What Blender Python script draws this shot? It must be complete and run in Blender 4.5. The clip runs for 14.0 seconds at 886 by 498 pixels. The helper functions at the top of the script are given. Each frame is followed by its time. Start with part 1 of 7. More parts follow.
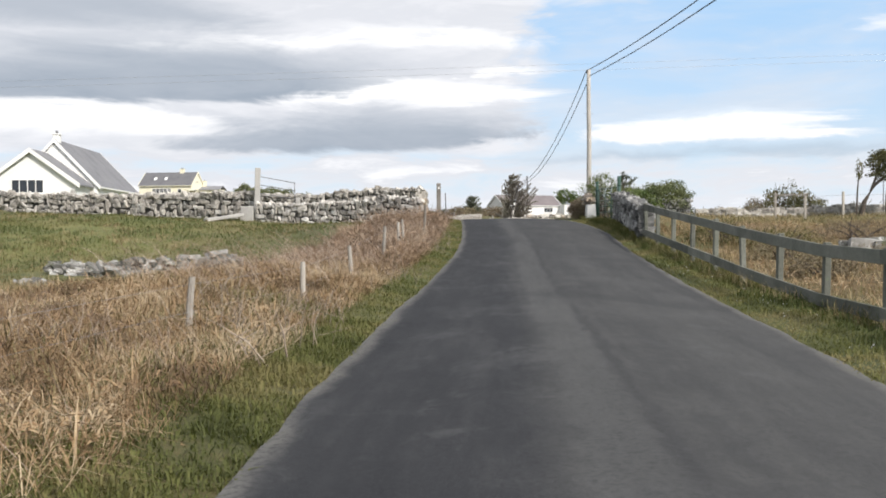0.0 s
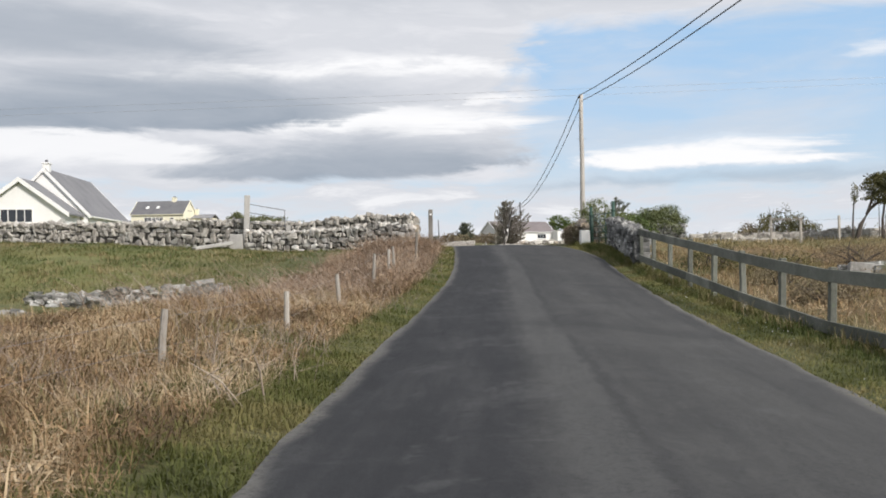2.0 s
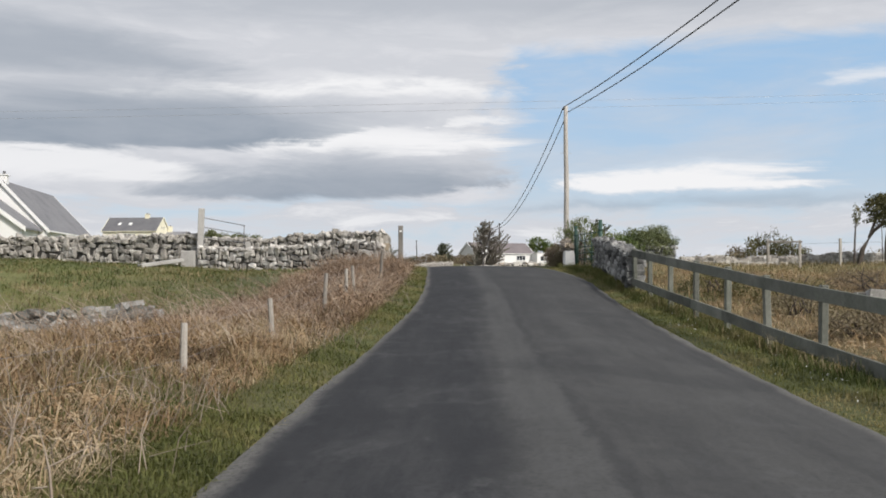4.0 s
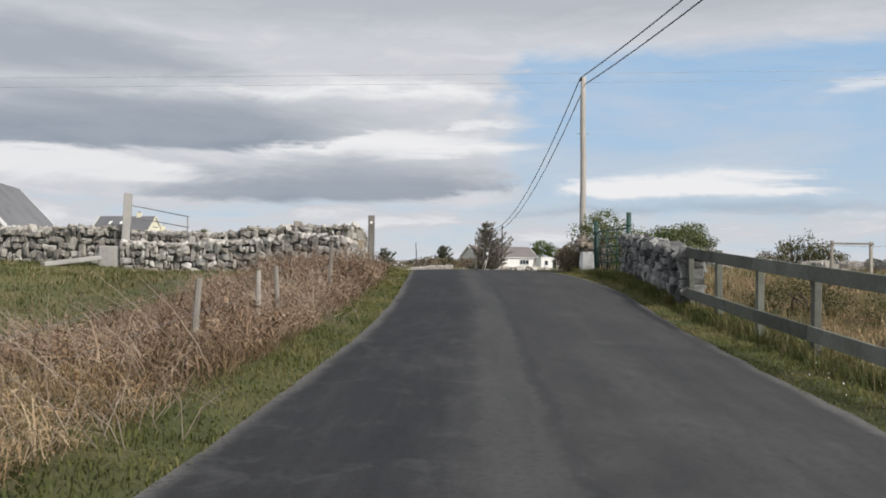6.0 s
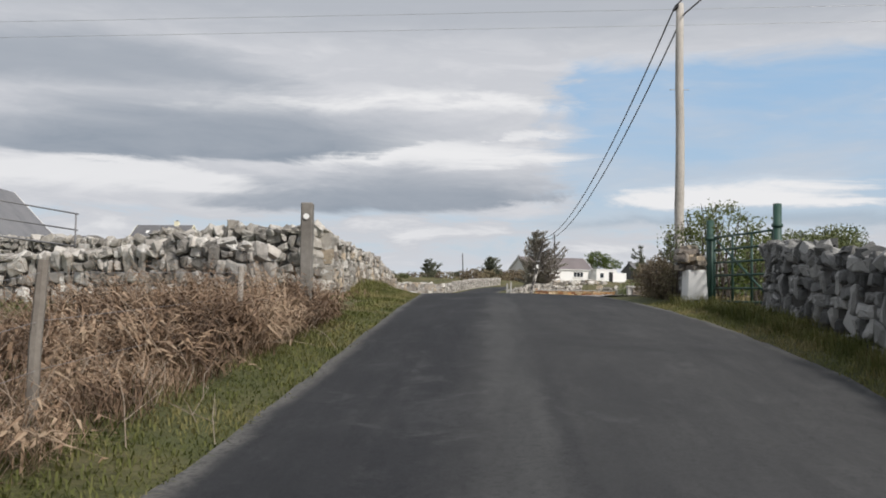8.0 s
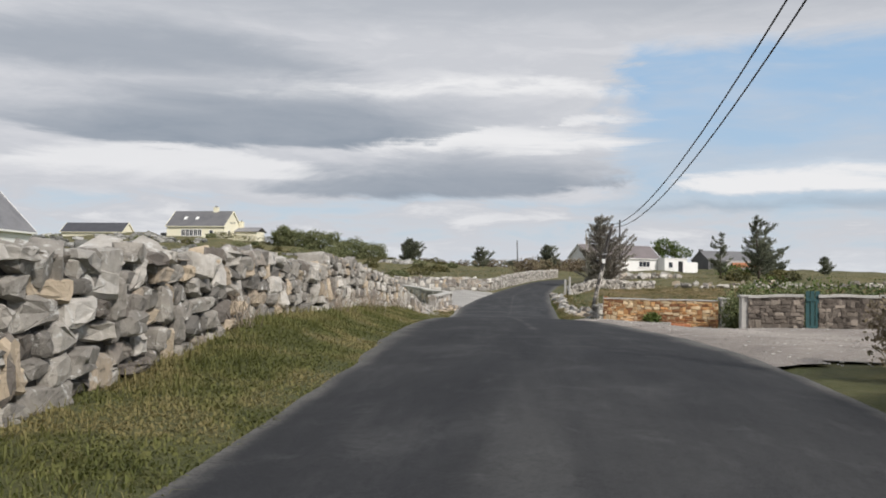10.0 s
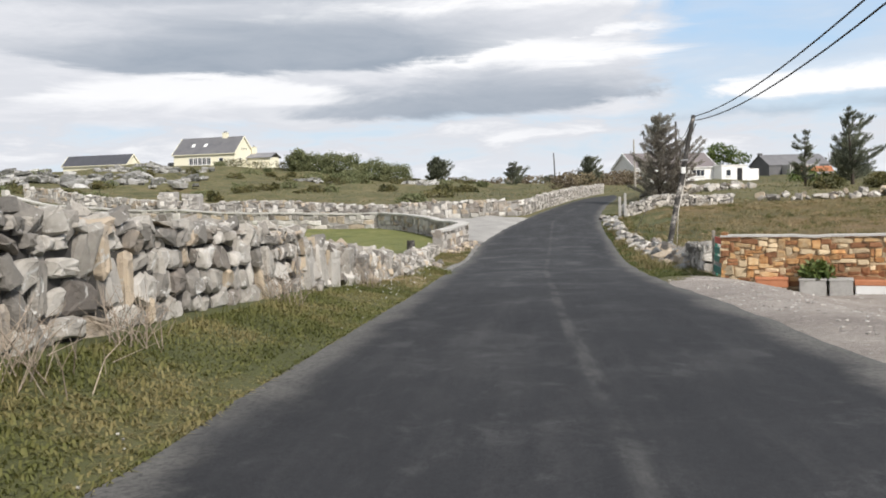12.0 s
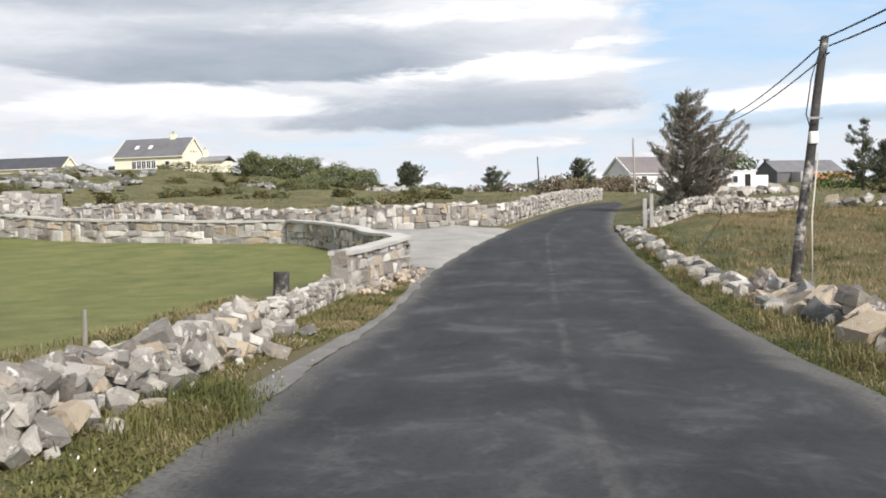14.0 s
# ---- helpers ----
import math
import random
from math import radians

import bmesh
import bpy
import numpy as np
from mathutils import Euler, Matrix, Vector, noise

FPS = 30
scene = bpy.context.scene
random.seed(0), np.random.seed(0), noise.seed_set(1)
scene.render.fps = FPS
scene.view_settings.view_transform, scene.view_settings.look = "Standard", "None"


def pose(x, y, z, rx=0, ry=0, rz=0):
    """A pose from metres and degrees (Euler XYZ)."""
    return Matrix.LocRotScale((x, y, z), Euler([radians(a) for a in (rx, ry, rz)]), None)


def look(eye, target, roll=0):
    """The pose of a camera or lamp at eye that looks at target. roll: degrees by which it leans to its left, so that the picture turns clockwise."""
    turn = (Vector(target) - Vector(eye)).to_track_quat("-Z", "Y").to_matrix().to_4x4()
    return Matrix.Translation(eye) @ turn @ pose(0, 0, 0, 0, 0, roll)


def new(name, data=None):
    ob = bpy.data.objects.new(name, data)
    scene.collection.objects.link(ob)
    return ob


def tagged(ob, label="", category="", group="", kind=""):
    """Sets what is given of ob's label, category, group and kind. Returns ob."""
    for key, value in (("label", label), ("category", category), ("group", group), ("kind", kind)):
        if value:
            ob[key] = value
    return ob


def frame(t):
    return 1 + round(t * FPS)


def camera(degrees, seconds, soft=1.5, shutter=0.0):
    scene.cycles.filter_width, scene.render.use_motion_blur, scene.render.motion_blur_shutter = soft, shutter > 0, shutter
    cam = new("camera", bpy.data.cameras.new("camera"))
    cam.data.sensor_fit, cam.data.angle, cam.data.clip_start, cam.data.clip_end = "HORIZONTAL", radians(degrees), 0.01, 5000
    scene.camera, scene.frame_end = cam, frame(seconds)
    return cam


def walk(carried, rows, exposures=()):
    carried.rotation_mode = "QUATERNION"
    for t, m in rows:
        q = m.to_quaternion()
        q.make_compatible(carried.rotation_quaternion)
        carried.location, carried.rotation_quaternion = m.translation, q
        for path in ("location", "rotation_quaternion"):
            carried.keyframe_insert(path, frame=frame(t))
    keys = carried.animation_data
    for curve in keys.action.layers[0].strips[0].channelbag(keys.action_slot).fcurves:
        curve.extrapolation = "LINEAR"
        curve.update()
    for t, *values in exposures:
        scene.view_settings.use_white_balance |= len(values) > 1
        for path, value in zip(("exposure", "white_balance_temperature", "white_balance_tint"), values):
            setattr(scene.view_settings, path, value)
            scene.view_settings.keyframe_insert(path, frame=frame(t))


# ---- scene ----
cam = camera(52.0, 14.0, 1.8)
PATH = [
    (0, (0.026, -0.252, 1.821), (0.036, 1.747, 1.776), -0.4),
    (0.5, (0.023, -0.185, 1.81), (0.029, 1.815, 1.797), -0.7),
    (1, (0.032, -0.107, 1.815), (0.04, 1.893, 1.816), -0.8),
    (1.5, (0.06, 0.065, 1.819), (0.079, 2.065, 1.837), -0.8),
    (2, (0.076, 0.328, 1.824), (0.101, 2.327, 1.838), -0.8),
    (2.5, (0.108, 0.789, 1.823), (0.146, 2.788, 1.846), -0.2),
    (3, (0.173, 1.451, 1.823), (0.222, 3.45, 1.859), -0.3),
    (3.5, (0.265, 2.4, 1.825), (0.331, 4.398, 1.879), -0.3),
    (6, (1.169, 10.986, 1.889), (1.234, 12.984, 1.957), 0.5),
    (6.5, (1.394, 13.523, 1.936), (1.458, 15.521, 2.01), 0.8),
    (7, (1.685, 16.122, 2.031), (1.739, 18.119, 2.113), 0.9),
    (7.5, (2.017, 19.339, 2.198), (2.009, 21.336, 2.291), 1.3),
    (8, (2.254, 22.527, 2.398), (2.205, 24.524, 2.488), 0.8),
    (10.5, (3.013, 40.782, 3.475), (2.813, 42.772, 3.509), 0.6),
    (11, (2.954, 44.907, 3.593), (2.731, 46.895, 3.592), -0.1),
    (11.5, (2.852, 48.79, 3.641), (2.611, 50.774, 3.583), -1.2),
    (12, (2.711, 53.119, 3.571), (2.452, 55.099, 3.451), -1.7),
    (12.5, (2.537, 57.022, 3.533), (2.267, 58.999, 3.401), -2.1),
    (13, (2.324, 61.568, 3.422), (2.049, 63.547, 3.341), -1.5),
    (13.5, (2.106, 66.216, 3.247), (1.846, 68.196, 3.131), -2.0),
    (14, (1.937, 71.324, 3.022), (1.723, 73.31, 2.926), -1.4),
]
walk(cam, [(t, look(eye, target, roll)) for t, eye, target, roll in PATH],
     [(0, 0.28), (1.5, 0.15), (3, 0.02), (6, -0.13), (7, -0.14), (8, -0.16), (10.5, -0.15), (11.2, -0.12), (12.2, 0.22), (14, 0.30)])

# ---- sun, sky and exposure ----
SUN_AZ, SUN_EL = radians(138), radians(38)      # clockwise from the road's heading, and height
sun_from = Vector((math.sin(SUN_AZ) * math.cos(SUN_EL), math.cos(SUN_AZ) * math.cos(SUN_EL), math.sin(SUN_EL)))
sun = new("sun", bpy.data.lights.new("sun", "SUN"))
sun.data.energy, sun.data.angle, sun.data.color = 4.3, radians(9.0), (1.0, 0.935, 0.865)
sun.matrix_world = look(sun_from * 100, (0, 0, 0))


class Nodes:
    """Short names for building node trees."""

    def __init__(self, tree):
        self.t = tree
        tree.nodes.clear()

    def add(self, kind, *ins, **props):
        n = self.t.nodes.new(kind)
        for k, v in props.items():
            if k == "op":
                n.operation = v
            elif k == "ramp":
                while len(n.color_ramp.elements) < len(v):
                    n.color_ramp.elements.new(0.5)
                for el, (p, c) in zip(n.color_ramp.elements, v):
                    el.position, el.color = p, (*c, 1.0)
            elif k == "sky":
                n.sky_type, n.sun_disc = "NISHITA", False
                n.sun_elevation, n.sun_rotation = SUN_EL, SUN_AZ
                n.dust_density = 1.6
            elif k == "blend":
                n.data_type, n.blend_type = "RGBA", v
            elif k == "clamped":
                n.use_clamp = v
            elif k == "metric":
                n.feature = v
        for key, v in ins:
            s = n.inputs[key]
            if isinstance(v, bpy.types.NodeSocket):
                self.t.links.new(v, s)
            else:
                s.default_value = v
        return n

    def math(self, op, a, b=0.0, clamped=False):
        return self.add("ShaderNodeMath", (0, a), (1, b), op=op, clamped=clamped).outputs[0]

    def noise(self, vec, scale, detail=4.0, rough=0.55, warp=0.0):
        return self.add("ShaderNodeTexNoise", ("Vector", vec), ("Scale", scale), ("Detail", detail), ("Roughness", rough), ("Distortion", warp)).outputs["Fac"]

    def ramp(self, fac, stops):
        return self.add("ShaderNodeValToRGB", ("Fac", fac), ramp=stops).outputs["Color"]

    def mix(self, fac, a, b, blend="MIX"):
        n = self.add("ShaderNodeMix", (0, fac), blend=blend)
        for i, v in ((6, a), (7, b)):
            if isinstance(v, bpy.types.NodeSocket):
                self.t.links.new(v, n.inputs[i])
            else:
                n.inputs[i].default_value = (*v, 1.0)
        return n.outputs[2]

    def span(self, v, a, b, lo=0.0, hi=1.0):
        n = self.add("ShaderNodeMapRange", ("Value", v), ("From Min", a), ("From Max", b), ("To Min", lo), ("To Max", hi))
        n.interpolation_type = "SMOOTHSTEP"
        return n.outputs[0]


world = bpy.data.worlds.new("world")
scene.world = world
world.use_nodes = True
W = Nodes(world.node_tree)
sky_dir = W.add("ShaderNodeTexCoord").outputs["Generated"]
sky_blue = W.add("ShaderNodeTexSky", sky="NISHITA").outputs["Color"]
sx = W.add("ShaderNodeSeparateXYZ", (0, sky_dir))
az = W.math("ARCTAN2", sx.outputs[0], sx.outputs[1])
el = W.math("ARCSINE", sx.outputs[2])
# layered cloud: the texture is stretched along the horizon, and the layers have crisp undersides
A, E = W.math("MULTIPLY", az, 57.2958), W.math("MULTIPLY", el, 57.2958)
flat = W.add("ShaderNodeCombineXYZ", (0, W.math("MULTIPLY", A, 0.045)), (1, W.math("MULTIPLY", E, 0.21)), (2, 3.7)).outputs[0]
broad = W.noise(flat, 1.0, 7.0, 0.55, 0.5)
fine = W.noise(flat, 3.2, 9.0, 0.62, 0.35)
Ew = W.math("ADD", E, W.math("MULTIPLY", W.math("SUBTRACT", W.noise(flat, 2.6, 8.0, 0.66, 0.5), 0.5), 2.2))
Aw = W.math("ADD", A, W.math("MULTIPLY", W.math("SUBTRACT", W.noise(flat, 1.7, 8.0, 0.66, 0.9), 0.5), 14.0))


def bank(a0, sa, e0, tilt, bow, high, under=0.35, over=2.0, power=2.0):
    """A cloud bank: a bowed underside at height e0, thinning to both ends, fading upwards."""
    t = W.math("DIVIDE", W.math("SUBTRACT", Aw, a0), sa)
    tp = W.math("POWER", W.math("ABSOLUTE", t), power)
    low = W.math("ADD", W.math("ADD", W.math("MULTIPLY", t, tilt), W.math("MULTIPLY", tp, bow)), e0)
    top = W.math("MULTIPLY", W.math("SUBTRACT", 1.0, W.math("MULTIPLY", t, t)), high)
    rel = W.math("SUBTRACT", Ew, low)
    return W.math("MULTIPLY", W.span(rel, -under, under), W.span(W.math("SUBTRACT", top, rel), -0.2, over))


cloud_left = W.math("MULTIPLY", W.span(Aw, 8.5, 4.0), W.math("MAXIMUM", W.span(Ew, 3.8, 5.0), W.span(fine, 0.38, 0.56, 0.2, 1.0)))
cloud_top = W.span(Ew, 13.1, 14.6)
low_haze = W.math("MULTIPLY", W.span(Ew, 6.2, 3.0), W.span(fine, 0.32, 0.54, 0.2, 1.0))
right_streak = bank(18.0, 10.5, 5.3, 0.1, 0.1, 1.9, 0.3, 0.9)
wisp = W.math("MULTIPLY", bank(27.5, 4.5, 11.0, 0.3, 0.2, 1.3, 0.4, 0.8), 0.75)
fleck = W.math("MULTIPLY", bank(3.6, 2.0, 9.5, 0.1, 0.1, 0.7, 0.2, 0.4), 0.8)
veil = W.span(W.math("ADD", broad, W.math("MULTIPLY", fine, 0.4)), 0.60, 0.92, 0.04, 0.58)
cover = cloud_left
for layer in (cloud_top, low_haze, right_streak, wisp, fleck, veil):
    cover = W.math("MAXIMUM", cover, layer)
behind = W.span(W.math("ABSOLUTE", A), 45.0, 75.0)
cover = W.math("MAXIMUM", cover, W.math("MULTIPLY", behind, W.span(broad, 0.42, 0.6)))
dark = W.math("MAXIMUM", bank(-17, 19, 7.8, 0.3, 2.6, 5.2, 0.28, 3.6, 4.0), W.math("MULTIPLY", bank(-5, 13.5, 4.6, 0.6, 1.4, 3.6, 0.3, 2.2), 0.95))
dark = W.math("MAXIMUM", dark, W.math("MULTIPLY", bank(18, 13, 4.3, 0.1, 0.1, 0.9, 0.35, 0.5), 0.85))
dark = W.math("MAXIMUM", dark, W.math("MULTIPLY", W.span(Ew, 14.2, 17.0), 0.5))
dark = W.math("MAXIMUM", dark, W.math("MULTIPLY", bank(-25, 17, 11.6, 0.2, 0.6, 4.6, 0.9, 2.6), 0.78))
dark = W.math("MULTIPLY", dark, W.span(fine, 0.28, 0.62, 1.0, 0.80))
white = W.math("MAXIMUM", W.math("MULTIPLY", bank(-22, 11, 5.7, 0.0, 0.3, 2.6, 0.5, 0.8), 0.8), bank(-1.5, 9.5, 7.7, 0.15, 0.1, 2.3, 0.35, 1.4))
white = W.math("MAXIMUM", white, W.math("MULTIPLY", bank(-6.0, 15.0, 11.0, 0.25, 0.1, 2.0, 0.5, 1.0), W.span(fine, 0.36, 0.58)))
white = W.math("MAXIMUM", W.math("MAXIMUM", white, right_streak), W.math("MAXIMUM", wisp, fleck))
white = W.math("MAXIMUM", white, W.math("MULTIPLY", W.span(fine, 0.5, 0.68), W.span(Ew, 4.8, 3.4, 0.25, 0.7)))
cloud = W.mix(W.span(fine, 0.30, 0.66), (0.74, 0.75, 0.79), (0.62, 0.64, 0.69))
cloud = W.mix(white, cloud, (0.93, 0.93, 0.945))
cloud = W.mix(dark, cloud, (0.315, 0.365, 0.435))
blue = W.mix(W.span(E, 1.0, 13.0), (0.60, 0.73, 0.86), (0.39, 0.62, 0.90))
blue = W.mix(0.2, blue, W.mix(1.0, sky_blue, (0.1, 0.1, 0.1), "MULTIPLY"))
skycol = W.mix(cover, blue, cloud)
skycol = W.mix(W.span(E, 3.2, 0.2, 0.0, 0.55), skycol, (0.72, 0.76, 0.82))
skycol = W.mix(W.span(E, 0.0, -3.0), skycol, (0.16, 0.15, 0.11))
bgd = W.add("ShaderNodeBackground", (0, skycol), (1, 1.0))
W.add("ShaderNodeOutputWorld", (0, bgd.outputs[0]))


# ---- materials ----
def material(name, cols, rough=0.85, big=0.6, small=9.0, bump=0.3, spots=None, vary="", amount=0.35, metal=0.0, bump_scale=None, contrast=(0.3, 0.7), moss=None):
    """cols: two to four colours mixed by noise at two scales; spots: (colour, scale, share); vary: 'object' or 'island'."""
    m = bpy.data.materials.new(name)
    m.use_nodes = True
    N = Nodes(m.node_tree)
    geo = N.add("ShaderNodeNewGeometry")
    pos = geo.outputs["Position"]
    f = N.math("ADD", N.math("MULTIPLY", N.noise(pos, big, 5.0, 0.6, 0.3), 0.6), N.math("MULTIPLY", N.noise(pos, small, 6.0, 0.65), 0.4))
    stops = [(contrast[0] + (contrast[1] - contrast[0]) * i / (len(cols) - 1), c) for i, c in enumerate(cols)]
    if vary:
        r = N.add("ShaderNodeObjectInfo").outputs["Random"] if vary == "object" else geo.outputs["Random Per Island"]
        f = N.math("ADD", f, N.math("MULTIPLY", N.math("SUBTRACT", r, 0.5), amount))
    col = N.ramp(f, stops)
    if vary:
        hsv = N.add("ShaderNodeHueSaturation", ("Color", col), ("Value", N.math("ADD", 0.78, N.math("MULTIPLY", N.math("FRACT", N.math("MULTIPLY", r, 7.31)), 0.52))))
        col = hsv.outputs[0]
    if spots:
        scol, sscale, share = spots
        sp = N.noise(pos, sscale, 7.0, 0.7, 0.6)
        col = N.mix(N.span(sp, 0.62 - share, 0.70 - share), col, scol)
    if moss:
        mcol, mscale, share = moss
        col = N.mix(N.span(N.noise(pos, mscale, 8.0, 0.75, 0.8), 0.56 - share, 0.70 - share, 0.0, 0.85), col, mcol)
    bs = N.add("ShaderNodeBsdfPrincipled", ("Base Color", col), ("Roughness", rough), ("Metallic", metal))
    if bump:
        h = N.math("ADD", N.noise(pos, bump_scale or small, 8.0, 0.7), N.math("MULTIPLY", N.noise(pos, (bump_scale or small) * 6, 4.0, 0.7), 0.4))
        bp = N.add("ShaderNodeBump", ("Strength", bump), ("Distance", 0.05), ("Height", h))
        N.t.links.new(bp.outputs[0], bs.inputs["Normal"])
    N.add("ShaderNodeOutputMaterial", (0, bs.outputs[0]))
    return m


def blade_material(name, cols, rough=0.7, amount=0.9, big=0.35, glow=0.25):
    """Grass, leaves and fronds: colour by plant and by patch, and some light passing through."""
    m = bpy.data.materials.new(name)
    m.use_nodes = True
    N = Nodes(m.node_tree)
    geo = N.add("ShaderNodeNewGeometry")
    f = N.math("ADD", N.math("MULTIPLY", geo.outputs["Random Per Island"], amount * 0.6), N.math("MULTIPLY", N.span(N.noise(geo.outputs["Position"], big, 5.0, 0.6, 0.4), 0.30, 0.70), 1.0 - amount * 0.6))
    col = N.ramp(f, [(0.22 + 0.56 * i / (len(cols) - 1), c) for i, c in enumerate(cols)])
    d = N.add("ShaderNodeBsdfPrincipled", ("Base Color", col), ("Roughness", rough))
    tr = N.add("ShaderNodeBsdfTranslucent", ("Color", col))
    mx = N.add("ShaderNodeMixShader", (0, glow), (1, d.outputs[0]), (2, tr.outputs[0]))
    N.add("ShaderNodeOutputMaterial", (0, mx.outputs[0]))
    return m


GREYSTONE = material("grey_field_stone", [(0.20, 0.188, 0.170), (0.295, 0.275, 0.247), (0.39, 0.365, 0.325), (0.51, 0.485, 0.445)], 0.9, 1.6, 8, 1.0, ((0.66, 0.655, 0.63), 6.5, 0.05), "object", 0.5, moss=((0.12, 0.115, 0.10), 4.2, -0.03))
WARMSTONE = material("warm_field_stone", [(0.19, 0.168, 0.148), (0.30, 0.268, 0.232), (0.405, 0.338, 0.262), (0.47, 0.39, 0.29)], 0.9, 1.6, 8, 1.0, ((0.60, 0.59, 0.56), 6.0, 0.04), "object", 0.6, moss=((0.085, 0.08, 0.066), 4.2, 0.0))
PALESTONE = material("pale_dressed_stone", [(0.25, 0.235, 0.215), (0.37, 0.35, 0.32), (0.46, 0.43, 0.39), (0.57, 0.55, 0.515)], 0.9, 1.3, 8, 0.8, ((0.66, 0.65, 0.62), 5.0, 0.04), "object", 0.6, moss=((0.11, 0.105, 0.09), 3.6, -0.02))
DARKSTONE = material("dark_mossy_stone", [(0.08, 0.081, 0.079), (0.16, 0.161, 0.157), (0.23, 0.229, 0.222), (0.34, 0.338, 0.325)], 0.92, 1.2, 7, 0.7, ((0.40, 0.40, 0.38), 6.0, 0.0), "object", 0.5)
# brown stone, darkened so the yard walls' shade sits in the colour
SHADEDBROWN = material("brown_yard_stone", [(0.085, 0.07, 0.058), (0.14, 0.118, 0.10), (0.185, 0.155, 0.13), (0.25, 0.215, 0.18)], 0.9, 0.9, 7, 0.7, None, "object", 0.5)
ORANGESTONE = material("orange_sandstone", [(0.24, 0.115, 0.055), (0.45, 0.235, 0.095), (0.52, 0.34, 0.165), (0.58, 0.46, 0.30)], 0.9, 1.5, 9, 0.5, ((0.55, 0.50, 0.42), 6.0, -0.02), "object", 0.8)


def by_island(mat):
    """The same stone for joined stones: the tone varies from stone to stone inside one mesh."""
    m = mat.copy()
    m.name = mat.name + "_joined"
    geo = [n for n in m.node_tree.nodes if n.bl_idname == "ShaderNodeNewGeometry"][0]
    for ln in [ln for ln in m.node_tree.links if ln.from_node.bl_idname == "ShaderNodeObjectInfo"]:
        target = ln.to_socket
        m.node_tree.links.remove(ln)
        m.node_tree.links.new(geo.outputs["Random Per Island"], target)
    return m


JOINED = {m.name: by_island(m) for m in (GREYSTONE, WARMSTONE, PALESTONE, DARKSTONE, SHADEDBROWN, ORANGESTONE)}
# near-black colour stands for shade in dry walls' gaps; also the planters' soil
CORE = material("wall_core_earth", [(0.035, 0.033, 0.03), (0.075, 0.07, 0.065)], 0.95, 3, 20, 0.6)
MORTAR = material("lime_mortar", [(0.26, 0.25, 0.235), (0.38, 0.365, 0.345)], 0.95, 2, 25, 0.5)
COPING = material("pale_coping_concrete", [(0.36, 0.35, 0.325), (0.50, 0.485, 0.455), (0.60, 0.585, 0.56)], 0.92, 1.1, 14, 0.5, ((0.24, 0.235, 0.21), 3.0, -0.02))
BROWNMORTAR = material("brown_earth_mortar", [(0.12, 0.10, 0.085), (0.19, 0.165, 0.14)], 0.95, 2, 22, 0.6)
TANMORTAR = material("tan_mortar", [(0.30, 0.205, 0.115), (0.42, 0.30, 0.18)], 0.95, 2, 22, 0.6)
CONCRETE = material("weathered_concrete", [(0.27, 0.262, 0.25), (0.40, 0.39, 0.37), (0.48, 0.47, 0.45)], 0.92, 1.3, 18, 0.35, ((0.2, 0.2, 0.18), 3.0, -0.03))
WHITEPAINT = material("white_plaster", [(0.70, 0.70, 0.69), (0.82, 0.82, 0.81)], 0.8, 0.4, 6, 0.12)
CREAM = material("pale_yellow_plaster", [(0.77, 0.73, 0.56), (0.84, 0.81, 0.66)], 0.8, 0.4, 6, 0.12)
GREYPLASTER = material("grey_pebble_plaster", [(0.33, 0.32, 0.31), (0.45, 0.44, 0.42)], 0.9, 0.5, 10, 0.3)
# white plaster greyed: shade on the cottage's gables is put into the colour
SHADEDPLASTER = material("pale_grey_plaster", [(0.62, 0.615, 0.60), (0.74, 0.735, 0.72)], 0.85, 0.5, 8, 0.2)
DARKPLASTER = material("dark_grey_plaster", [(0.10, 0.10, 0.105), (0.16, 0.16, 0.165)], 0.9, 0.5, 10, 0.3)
SLATE = material("grey_roof_slate", [(0.10, 0.10, 0.11), (0.165, 0.165, 0.175), (0.20, 0.20, 0.205)], 0.7, 0.5, 5, 0.3, None, "object", 0.2)
BROWNTILE = material("brown_roof_tile", [(0.14, 0.122, 0.125), (0.21, 0.185, 0.188)], 0.8, 0.5, 5, 0.3)
BLACKROOF = material("black_roof_slate", [(0.045, 0.047, 0.055), (0.085, 0.087, 0.10)], 0.6, 0.5, 5, 0.2)
RUSTROOF = material("rusty_roof_sheet", [(0.30, 0.10, 0.04), (0.46, 0.20, 0.09)], 0.85, 0.8, 5, 0.2)
DARKOPEN = material("dark_interior", [(0.012, 0.012, 0.014), (0.02, 0.02, 0.022)], 0.9, 1, 5, 0)
PANE = material("window_glass", [(0.02, 0.024, 0.03), (0.035, 0.04, 0.05)], 0.06, 0.5, 2, 0)
POLEWOOD = material("weathered_pole_wood", [(0.33, 0.305, 0.275), (0.45, 0.425, 0.39), (0.54, 0.515, 0.48)], 0.9, 0.9, 12, 0.4)
TARWOOD = material("tarred_pole_wood", [(0.03, 0.027, 0.025), (0.07, 0.065, 0.06), (0.30, 0.28, 0.255), (0.44, 0.42, 0.39)], 0.85, 1.6, 9, 0.4, contrast=(0.48, 0.68))
FENCEWOOD = material("grey_fence_wood", [(0.075, 0.08, 0.066), (0.125, 0.132, 0.11), (0.185, 0.19, 0.165)], 0.9, 1.6, 14, 0.4, ((0.13, 0.16, 0.10), 3.0, 0.0), "object", 0.2)
STAKEWOOD = material("bleached_stake_wood", [(0.22, 0.195, 0.168), (0.33, 0.305, 0.27), (0.41, 0.385, 0.345)], 0.9, 2, 16, 0.4, None, "object", 0.3)
WIREBLACK = material("black_cable", [(0.015, 0.015, 0.017), (0.03, 0.03, 0.032)], 0.6, 1, 5, 0)
